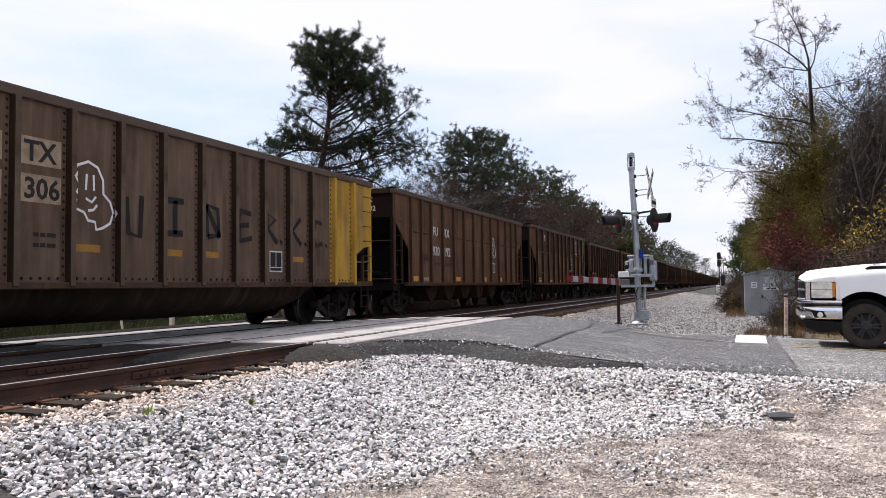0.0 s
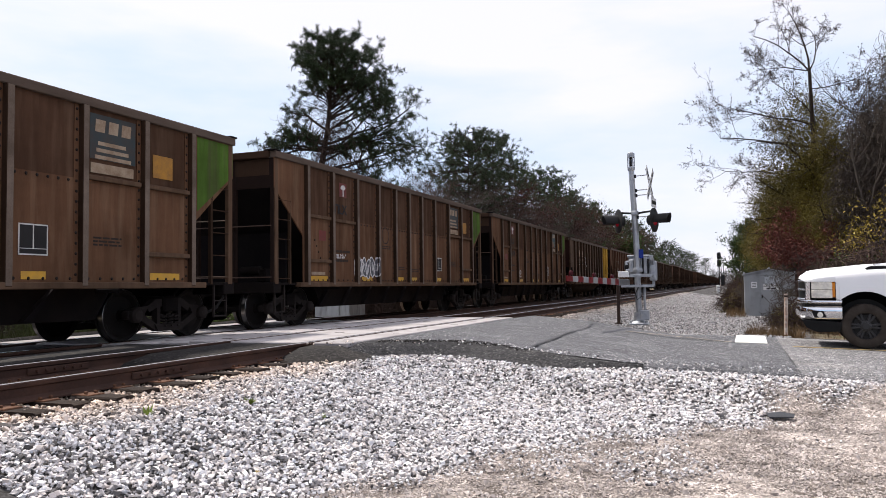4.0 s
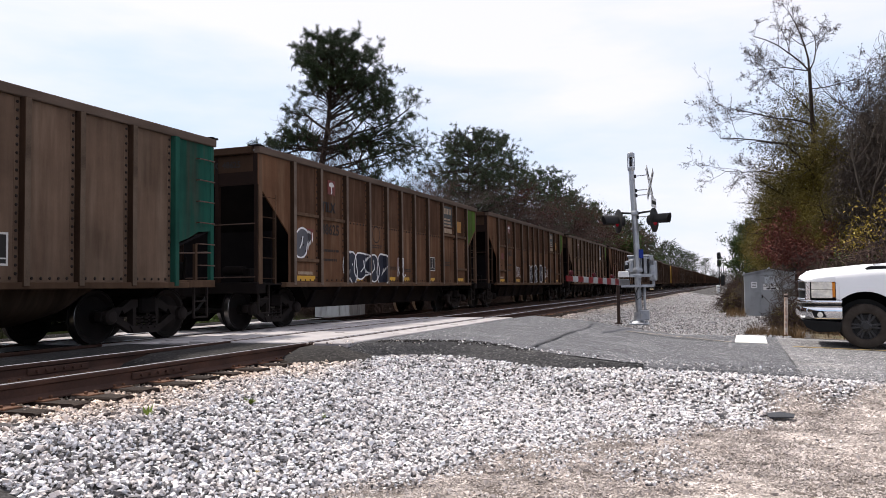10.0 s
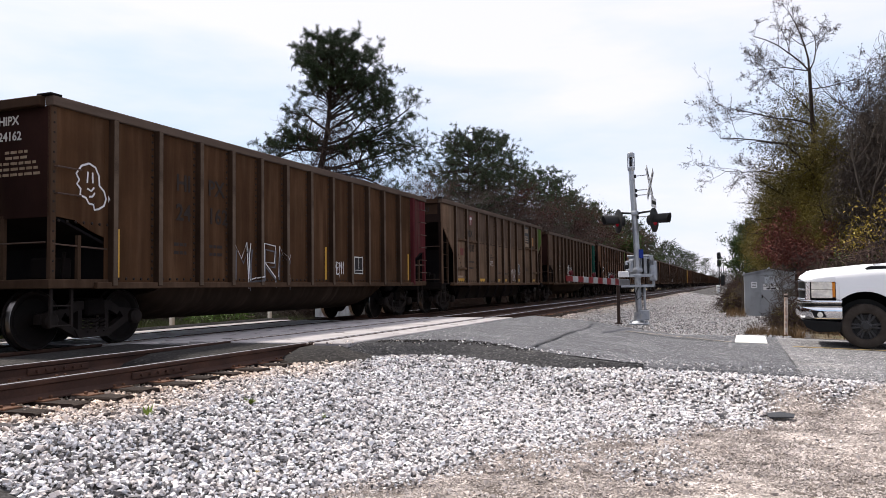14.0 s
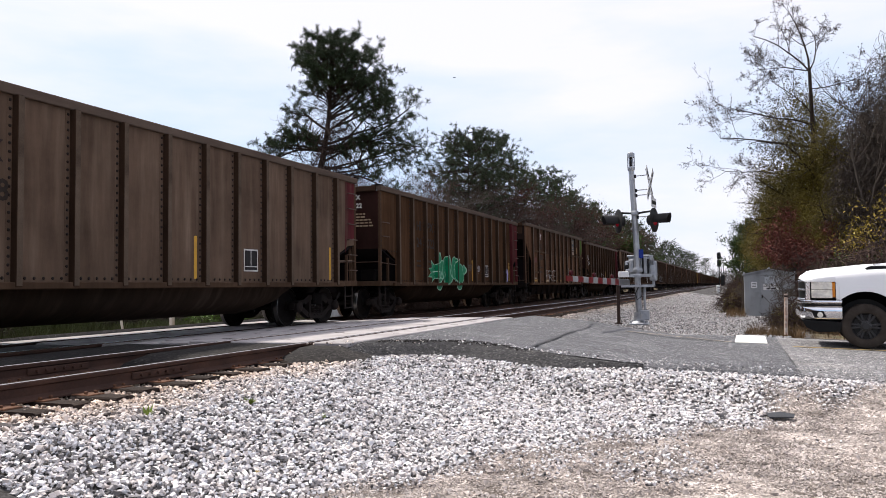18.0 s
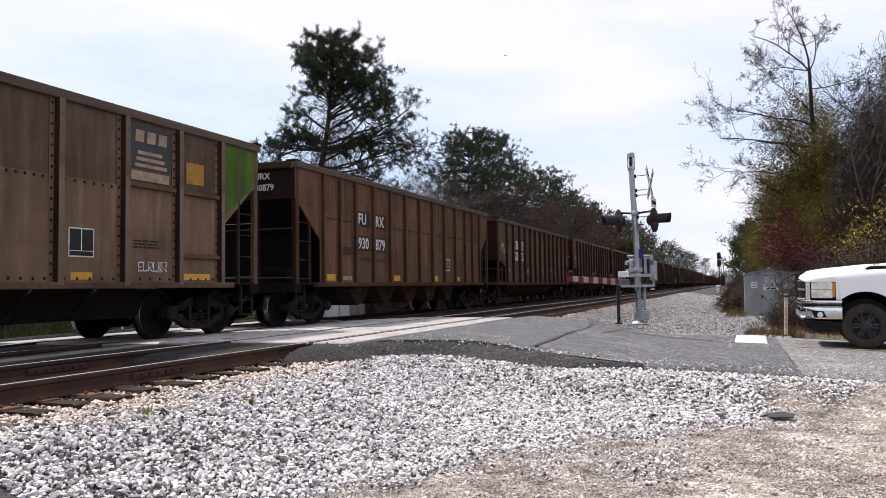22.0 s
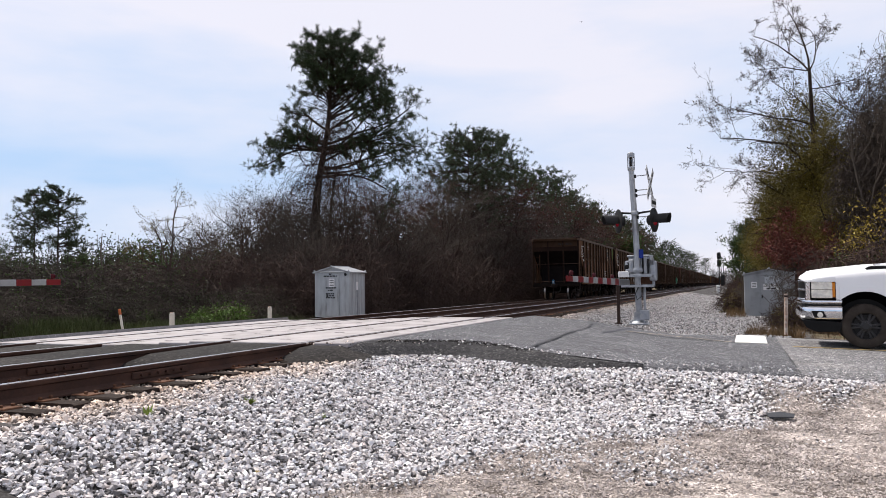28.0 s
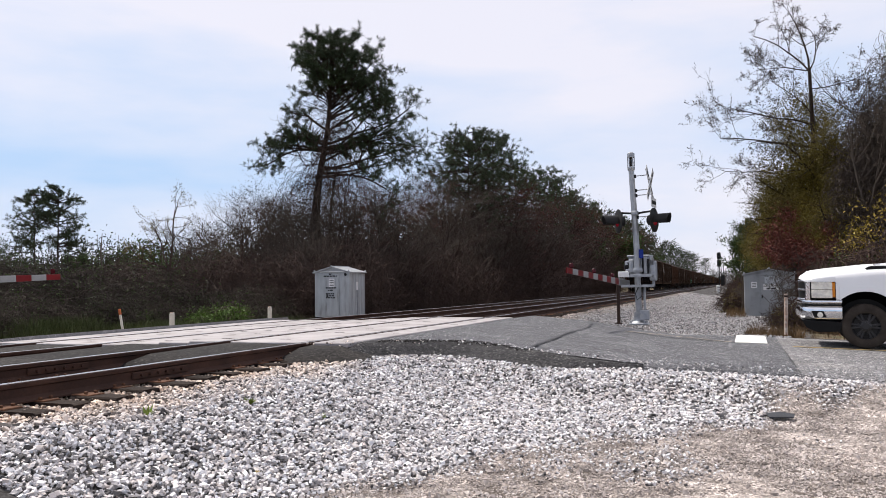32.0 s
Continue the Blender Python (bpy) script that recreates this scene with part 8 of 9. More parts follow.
M_LEAF = {"fresh": mat("fresh_weeds", (0.080, 0.145, 0.015), (0.035, 0.07, 0.010), rough=0.6, scale=0.6, fine=6, bump=0, vary=0.4),
          "yellow": mat("yellow_blossom", (0.28, 0.20, 0.03), (0.16, 0.12, 0.02), rough=0.6, scale=0.6, fine=6, bump=0, vary=0.4),
          "bud": mat("yellow_green_buds", (0.165, 0.125, 0.018), (0.075, 0.064, 0.012), rough=0.6, scale=0.6, fine=6, bump=0, vary=0.5),
          "green": mat("fresh_leaves", (0.0488, 0.078, 0.0143), (0.026, 0.0455, 0.0104), rough=0.6, scale=0.6, fine=6, bump=0, vary=0.5),
          "red": mat("red_buds", (0.125, 0.032, 0.024), (0.075, 0.026, 0.020), rough=0.7, scale=0.6, fine=6, bump=0, vary=0.4),
          "brown": mat("dead_leaves", (0.066, 0.045, 0.0288), (0.039, 0.027, 0.0192), rough=0.8, scale=0.6, fine=6, bump=0, vary=0.5),
          "dark": mat("dark_evergreen", (0.0165, 0.027, 0.0128), (0.0097, 0.0158, 0.0083), rough=0.7, scale=0.5, fine=5, bump=0, vary=0.4)}
M_BRAMBLE = mat("dark_bramble", (0.050, 0.037, 0.030), (0.018, 0.014, 0.011), rough=0.9, scale=2, fine=20, bump=0.2, vary=0.5)
M_STEM = mat("grey_stem", (0.135, 0.105, 0.088), (0.060, 0.044, 0.037), rough=0.9, scale=2, fine=20, bump=0.2, vary=0.5)
M_VINE_G = mat("grey_dead_vine", (0.155, 0.125, 0.108), (0.055, 0.045, 0.038), rough=0.9, scale=2, fine=20, bump=0.2, vary=0.5)
M_GRASS = mat("verge_grass", (0.050, 0.066, 0.018), (0.028, 0.034, 0.012), rough=0.7, scale=0.9, fine=8, bump=0, vary=0.45)
M_DRYGRASS = mat("dry_grass", (0.17, 0.10, 0.045), (0.09, 0.06, 0.032), rough=0.8, scale=0.9, fine=8, bump=0, vary=0.45)


class Bush:
    """Branch segments and leaf places gathered for one plant."""

    def __init__(self, seed):
        self.rnd = random.Random(seed)
        self.rng = np.random.default_rng(seed)
        self.seg, self.tips = [], []

    def limb(self, p, d, length, r, levels, n=5, bend=0.25, droop=0.0, child=(2, 4), spread=0.75, ratio=0.6, start=0.35):
        """A bent limb with side limbs, down to levels 0."""
        rnd = self.rnd
        p, d = Vector(p), Vector(d).normalized()
        step = length / n
        for i in range(n):
            q = p + d * step
            r1 = r * (1 - 0.75 * (i + 1) / n) if levels == 0 else r * (1 - 0.6 * (i + 1) / n)
            r0 = r * (1 - 0.75 * i / n) if levels == 0 else r * (1 - 0.6 * i / n)
            self.seg.append((p, q, max(r0, 0.0055), max(r1, 0.0045)))
            if levels > 0 and (i + 1) / n >= start:
                for _ in range(rnd.randint(*child)):
                    ax = Vector((rnd.gauss(0, 1), rnd.gauss(0, 1), rnd.gauss(0, 1))).normalized()
                    dd = (d * (1 - spread) + ax * spread).normalized()
                    dd.z += 0.12
                    self.limb(q, dd, length * ratio * rnd.uniform(0.6, 1.1), max(r1 * 0.6, 0.004), levels - 1, max(3, n - 1), bend * 1.1, droop, child, spread, ratio, 0.3)
            if levels == 0:
                self.tips.append(q)
            d = (d + Vector((rnd.gauss(0, bend), rnd.gauss(0, bend), rnd.gauss(0, bend) - droop))).normalized()
            p = q
        return p

    def wood(self, k=4, cut=0.012):
        a = np.array([[*p, *q, r0, r1] for p, q, r0, r1 in self.seg])
        thick = a[:, 6] > cut
        out = []
        for sel, kk in ((thick, k), (~thick, 3)):
            if sel.any():
                s = a[sel]
                out.append(frusta(s[:, :3], s[:, 3:6], s[:, 6], s[:, 7], kk))
        return join_arrays(out)


def leaf_quads(rng, pts, n, size, spread):
    """Small folded leaves scattered about points."""
    p = np.repeat(np.asarray(pts, float), n, 0)
    p = p + rng.normal(0, spread, p.shape)
    a = rng.normal(size=p.shape)
    a /= np.linalg.norm(a, axis=1, keepdims=True)
    b = np.cross(a, rng.normal(size=p.shape))
    b /= np.linalg.norm(b, axis=1, keepdims=True)
    s = size * rng.uniform(0.6, 1.3, (len(p), 1))
    v = np.stack([p - a * s, p + b * s * 0.45, p + a * s, p - b * s * 0.45], 1).reshape(-1, 3)
    return v, np.arange(len(v)).reshape(-1, 4)


def needle_tufts(rng, pts, n, length):
    """Tufts of long needles bursting from points, mostly upwards and outwards."""
    c = np.repeat(np.asarray(pts, float), n, 0)
    d = rng.normal(size=c.shape) + np.array([0, 0, 0.35])
    d /= np.linalg.norm(d, axis=1, keepdims=True)
    s = np.cross(d, rng.normal(size=c.shape))
    s /= np.linalg.norm(s, axis=1, keepdims=True)
    ln = length * rng.uniform(0.6, 1.2, (len(c), 1))
    w = 0.03 * ln + 0.006
    v = np.stack([c - s * w * 0.6, c + s * w * 0.6, c + d * ln + s * w, c + d * ln - s * w], 1).reshape(-1, 3)
    return v, np.arange(len(v)).reshape(-1, 4)


def strands(rng, starts, length, n=5, r=0.008, gravity=0.35, wander=0.5, up=0.0):
    """Drooping twigs and vines: thin bars along bent lines."""
    p = np.asarray(starts, float)
    d = rng.normal(size=p.shape)
    d[:, 2] = d[:, 2] * 0.4 + up
    d /= np.linalg.norm(d, axis=1, keepdims=True)
    step = (length * rng.uniform(0.5, 1.2, len(p)) / n)[:, None]
    a, b = [], []
    for i in range(n):
        q = p + d * step
        a.append(p)
        b.append(q)
        d = d + rng.normal(0, wander * 0.5, p.shape)
        d[:, 2] -= gravity
        d /= np.linalg.norm(d, axis=1, keepdims=True)
        p = q
    a, b = np.concatenate(a), np.concatenate(b)
    rr = np.tile(r * rng.uniform(0.5, 1.4, len(starts)), n)
    return frusta(a, b, rr, rr * 0.85, 3)


def plant(name, m, label, category, parts, group=""):
    t = thing(name, m, label, category, group)
    for nm, (v, f), material, lab in parts:
        part(nm, big_mesh(nm, v, f, material), None, t, lab)
    return t


def big_pine():
    """A leaning trunk, a domed head, ragged side limbs and a bare, vine-hung middle."""
    b = Bush(11)
    rnd = b.rnd
    right = Vector((math.cos(radians(29.8)), math.sin(radians(29.8)), 0))
    away = Vector((-right.y, right.x, 0))

    def at(u, v, z):
        return right * u + away * v + Vector((0, 0, z))

    def stem(z):
        return at(-1.26 + 0.102 * z + 0.12 * math.sin(z * 0.7), 0.1 * math.sin(z * 0.5), z)

    for k in range(16):
        z0, z1 = k * 16.2 / 16, (k + 1) * 16.2 / 16
        b.seg.append((stem(z0), stem(z1), 0.36 * (1 - k / 17.2), 0.36 * (1 - (k + 1) / 17.2)))
    for k in range(9):
        b.seg.append((stem(k * 0.95) + right * (0.75 + 0.02 * k), stem((k + 1) * 0.95) + right * (0.75 + 0.02 * (k + 1)), 0.15 - 0.013 * k, 0.137 - 0.013 * k))
    tips = []

    def bough(z, end, thick, keep, child=(1, 2), bare=0.5, ratio=0.36):
        p, first = stem(z), len(b.tips)
        d = end - p
        b.limb(p, d, d.length, thick, 2, 7, 0.11, 0.0, child, 0.60, ratio, 0.35)
        tips.extend(q for q in b.tips[first:] if rnd.random() < keep and (q - p).length > bare * d.length)

    # the domed head
    for k in range(95):
        el, az = math.asin(rnd.uniform(-0.45, 1.0)), rnd.uniform(0, 2 * math.pi)
        k_ = rnd.uniform(0.62, 1.0)
        end = at(0.62 + 2.85 * k_ * math.cos(el) * math.cos(az), 2.4 * k_ * math.cos(el) * math.sin(az), 14.25 + 2.5 * k_ * math.sin(el))
        bough(max(10.4, min(15.6, end.z - 0.55 * math.hypot(end.x, end.y) - 0.3)), end, 0.040, 0.15, (1, 2), 0.60, 0.30)
    # side limbs, each with its own reach and height
    for z, u, ze, n in ((9.3, -3.9, 9.9, 3), (9.7, -3.0, 10.9, 2), (10.6, -2.6, 11.7, 1), (9.7, 4.9, 11.1, 3), (9.3, 3.7, 10.7, 2), (8.3, 5.2, 8.6, 3), (8.0, 3.9, 8.2, 2), (10.8, 3.4, 12.2, 2), (11.6, 3.8, 13.5, 2), (9.0, 1.6, 9.6, 2), (9.5, -1.2, 10.0, 2)):
        for k in range(n):
            bough(z + rnd.uniform(-0.25, 0.25), at(u * rnd.uniform(0.86, 1.02), rnd.uniform(-1.3, 1.3), ze + rnd.uniform(-0.35, 0.35)), 0.075, 0.18, (2, 3), 0.55, 0.32)
    # dead twigs round the stem
    for k in range(85):
        z = rnd.uniform(4.5, 13.0)
        az = rnd.uniform(0, 2 * math.pi)
        ln = rnd.uniform(0.7, 2.5)
        bough(z, stem(z) + at(ln * math.cos(az), ln * math.sin(az), 0.15 * ln), 0.025, 0.0, (1, 2))
    vines = []
    for _ in range(1300):
        p = stem(rnd.uniform(1.5, 11.5))
        vines.append(tuple(p + right * rnd.gauss(0.15, 0.55 + 0.16 * max(0.0, 10.5 - p.z)) + away * rnd.gauss(0, 0.8) + Vector((0, 0, rnd.gauss(0, 0.5)))))
    vine = strands(b.rng, np.array(vines), 2.4, 7, 0.011, 0.38, 0.45)
    return plant("pine_tree", pose(-22.15, 39.8, -0.6), "tall dark pine with vine-hung trunk and domed ragged crown", "tree",
                 [("trunk", b.wood(6), M_BARK, "trunk and limbs"), ("crown", needle_tufts(b.rng, [tuple(p) for p in tips], 13, 0.20), M_NEEDLE, "green needle tufts, coloured dark as if backlit"),
                  ("vine", vine, M_VINE, "bare vines hanging from the limbs")])


def bare_tree(seed, h, wood, leaf=None, per=0, size=0.05, lean=(0, 0), levels=3, r=None, density=(2, 3), label="", spread=0.55):
    b = Bush(seed)
    b.limb((0, 0, 0), (lean[0], lean[1], 1), h * 0.62, r or h * 0.013, levels, 6, 0.10, -0.02, density, spread, 0.52, 0.35)
    parts = [("trunk", b.wood(5, 0.02), wood, "trunk and bare branches")]
    if leaf:
        parts.append(("foliage", leaf_quads(b.rng, [tuple(p) for p in b.tips], per, size, 0.16), M_LEAF[leaf], leaf + " leaves and buds"))
    return plant("tree", pose(0, 0, 0), label, "tree", parts)


def small_pine(seed, h, label, limbs=44, low=0.34, keep=0.68, reach=0.27, needle=0.19):
    b = Bush(seed)
    rnd = b.rnd
    top = Vector((rnd.uniform(-0.4, 0.4), rnd.uniform(-0.4, 0.4), h))
    for k in range(8):
        b.seg.append((top * (k / 8), top * ((k + 1) / 8), 0.014 * h * (1 - k / 8.5), 0.014 * h * (1 - (k + 1) / 8.5)))
    for k in range(limbs):
        f = low + (0.985 - low) * rnd.random() ** 0.8
        a = rnd.uniform(0, 6.28)
        u = (f - low) / (0.99 - low)
        ln = h * reach * math.sqrt(max(0.06, 1 - (1.45 * u - 0.55) ** 2)) * rnd.uniform(0.55, 1.1)
        b.limb(top * f, (math.cos(a), math.sin(a), rnd.uniform(0.05, 0.5)), ln, 0.05, 1, 5, 0.17, 0, (1, 3), 0.62, 0.5, 0.3)
    pts = [tuple(p) for p in b.tips if rnd.random() < keep]
    return plant("pine_tree", pose(0, 0, 0), label, "tree", [("trunk", b.wood(5), M_BARK, "trunk and limbs"), ("crown", needle_tufts(b.rng, pts, 24, needle), M_NEEDLE_S, "needle tufts")])


def leafy_tree(seed, h, leaf, label, n=150, size=0.16, wide=9.0):
    """A dense rounded tree: many leaf clumps on a branched frame."""
    b = Bush(seed)
    b.limb((0, 0, 0), (0, 0, 1), h * 0.6, h * 0.016, 2, 6, 0.10, -0.02, (2, 4), 0.6, 0.5, 0.25)
    b.seg = [g for g in b.seg if math.hypot(g[1].x, g[1].y) < wide]
    b.tips = [p for p in b.tips if math.hypot(p.x, p.y) < wide * (1.05 - 0.05 * p.z)]
    return plant("tree", pose(0, 0, 0), label, "tree", [("trunk", b.wood(5), M_BARK, "trunk and limbs"), ("crown", leaf_quads(b.rng, [tuple(p) for p in b.tips], n // 15, size, 0.24), M_LEAF[leaf], leaf + " crown")])


def thicket(seed, w, d, h, n, material, leaf="brown", leaves=900, label="", droop=0.3, hollow=0.45, thick=0.011, cane=0.9):
    """A tangled mound of canes and vines."""
    rng = np.random.default_rng(seed)
    t, u = rng.uniform(0, 2 * math.pi, n), rng.random(n)
    rr = np.sqrt(rng.uniform(hollow ** 2, 1, n))
    el = np.arcsin(u ** 0.8)
    lump = 1 + 0.18 * np.sin(3 * t + seed) + 0.12 * np.sin(7 * t + 2 * seed)
    p = np.stack([0.5 * w * rr * np.cos(el) * np.cos(t) * lump, 0.5 * d * rr * np.cos(el) * np.sin(t) * lump, h * rr * np.sin(el) * lump], 1)
    long = strands(rng, p, min(0.30 * h + 0.8, 2.4 if h < 10 else 1.5), 5, thick, droop, 0.55 if h < 10 else 0.9, 0.5)
    canes = rng.integers(0, n, n // 8)
    q = p[canes].copy()
    q[:, 2] = 0
    up = strands(rng, q, h * cane, 6, 0.012, -0.05, 0.35, 1.2)
    tip = p[rng.integers(0, n, leaves)]
    return plant("thicket", pose(0, 0, 0), label, "bush", [("tangle", join_arrays([long, up]), material, "tangled bare canes"), ("foliage", leaf_quads(rng, tip, 3, 0.055, 0.18), M_LEAF[leaf], leaf + " leaves")])


def spread_out(first, places, seed, group=""):
    """Puts the first plant at the first place and copies at the others; a place is x, y, scale and an optional lift."""
    rnd = random.Random(seed)
    for k, (x, y, s, *dz) in enumerate(places):
        z = float(ground_z(np.float64(x), np.float64(y))) - 0.08 + (dz[0] if dz else 0)
        m = pose(x, y, z, 0, 0, rnd.uniform(0, 360))
        ob = first if k == 0 else copy_thing(first, m)
        ob.matrix_basis = m @ Matrix.Diagonal((s * rnd.uniform(0.9, 1.1), s * rnd.uniform(0.9, 1.1), s, 1))
        if group:
            ob["group"] = group


def far_woods(name, boxes, n, leaf, seed, label):
    """Distant woods as one mass of leaf clumps and stems."""
    rng = np.random.default_rng(seed)
    pts, a, b = [], [], []
    for x0, x1, y0, y1, h in boxes:
        x, y = rng.uniform(x0, x1, n), rng.uniform(y0, y1, n)
        top = h * (0.72 + 0.28 * np.sin(x * 0.35 + y * 0.23) * np.sin(y * 0.31 + 1.3 + seed)) * rng.uniform(0.85, 1.1, n)
        z = top * rng.random(n) ** 0.55 - 0.8
        pts.append(np.stack([x, y, z], 1))
        k = n // 30
        a.append(np.stack([x[:k], y[:k], np.full(k, -0.8)], 1))
        b.append(np.stack([x[:k] + rng.normal(0, 0.4, k), y[:k], top[:k] * 0.95], 1))
    v, f = leaf_quads(rng, np.concatenate(pts), 5, 0.17, 0.55)
    a, b = np.concatenate(a), np.concatenate(b)
    stems = frusta(a, b, np.full(len(a), 0.09), np.full(len(a), 0.02), 4)
    w = thing(name, pose(0, 0, 0), label, "woods", kind="stuff")
    part("crowns", big_mesh("crowns", v, f, M_LEAF[leaf]), None, w, leaf + " crowns")
    part("stems", big_mesh("stems", *stems, M_TWIG), None, w, "bare stems")


def grass_patch(name, boxes, n, h, material, label, seed):
    rng = np.random.default_rng(seed)
    x0, x1, y0, y1 = np.array(boxes).T
    which = rng.integers(0, len(boxes), n)
    x, y = x0[which] + rng.random(n) * (x1 - x0)[which], y0[which] + rng.random(n) * (y1 - y0)[which]
    p = np.stack([x, y, ground_z(x, y) - 0.02], 1)
    t = rng.uniform(0, 6.28, n)
    d = np.stack([0.45 * np.cos(t), 0.45 * np.sin(t), np.ones(n)], 1) * (h * rng.uniform(0.4, 1.2, n))[:, None]
    s = np.stack([-np.sin(t), np.cos(t), np.zeros(n)], 1) * 0.0055
    v = np.stack([p - s, p + s, p + d * 0.6 + s * 0.8, p + d], 1).reshape(-1, 3)
    tagged(new(name, big_mesh(name, v, np.arange(4 * n).reshape(-1, 4), material)), label, "grass", kind="stuff")


def saplings(boxes, n, seed):
    """Thin grey stems standing close together in front of the thickets."""
    rng = np.random.default_rng(seed)
    x0, x1, y0, y1 = np.array(boxes).T
    w = rng.integers(0, len(boxes), n)
    x, y = x0[w] + rng.random(n) * (x1 - x0)[w], y0[w] + rng.random(n) * (y1 - y0)[w]
    p = np.stack([x, y, ground_z(x, y) - 0.1], 1)
    stems = strands(rng, p, 4.3, 7, 0.020, -0.02, 0.22, 3.5)
    top = p + np.stack([rng.normal(0, 0.2, n), rng.normal(0, 0.2, n), rng.uniform(1.2, 3.4, n)], 1)
    side = strands(rng, np.repeat(top, 3, 0), 1.5, 4, 0.009, -0.05, 0.3, 0.9)
    tagged(new("saplings", big_mesh("saplings", *join_arrays([stems, side]), M_STEM)), "close-standing thin grey stems in front of the woods", "saplings", kind="stuff")


def shed_tree():
    """The tall budding tree that leans over the grey shed: one fork high up, long limbs towards the line."""
    b = Bush(61)
    for k in range(10):
        b.seg.append((Vector((-0.025 * k, 0, 1.21 * k)), Vector((-0.025 * (k + 1), 0, 1.21 * (k + 1))), 0.22 - 0.014 * k, 0.206 - 0.014 * k))
    fork = (-0.25, 0, 12.1)
    for start, d, ln, thick in ((fork, (-0.05, 0.1, 1), 3.3, 0.07), (fork, (-0.62, -0.1, 0.75), 3.3, 0.06), (fork, (-0.95, 0.2, 0.28), 3.0, 0.045), (fork, (0.42, 0.1, 0.9), 2.6, 0.045), ((-0.22, 0, 11.2), (0.9, -0.2, -0.05), 3.0, 0.035),
                                ((-0.2, 0, 9.4), (-0.9, 0.1, 0.36), 4.5, 0.06), ((-0.17, 0, 8.2), (-0.95, -0.3, 0.34), 4.5, 0.06), ((-0.15, 0, 6.6), (-0.95, 0.2, 0.26), 4.4, 0.055), ((-0.12, 0, 5.6), (-0.9, -0.1, 0.18), 3.8, 0.045),
                                ((-0.2, 0, 9.9), (-0.6, -0.5, 0.8), 3.2, 0.04), ((-0.2, 0, 8.8), (0.7, 0.3, 0.7), 3.0, 0.04), ((-0.2, 0, 7.4), (-0.6, 0.6, 0.6), 3.6, 0.04)):
        b.limb(start, d, ln, thick * 0.8, 3, 5, 0.12, -0.015, (1, 3), 0.52, 0.42, 0.22)
    pts = [tuple(p) for p in b.tips]
    return plant("tree", pose(4.0, 42.0, -0.8), "tall grey tree with opening buds and long arching limbs", "tree",
                 [("trunk", b.wood(5, 0.02), M_BARK, "trunk and bare branches"), ("foliage", leaf_quads(b.rng, pts, 1, 0.040, 0.05), M_LEAF["brown"], "opening brown buds")])


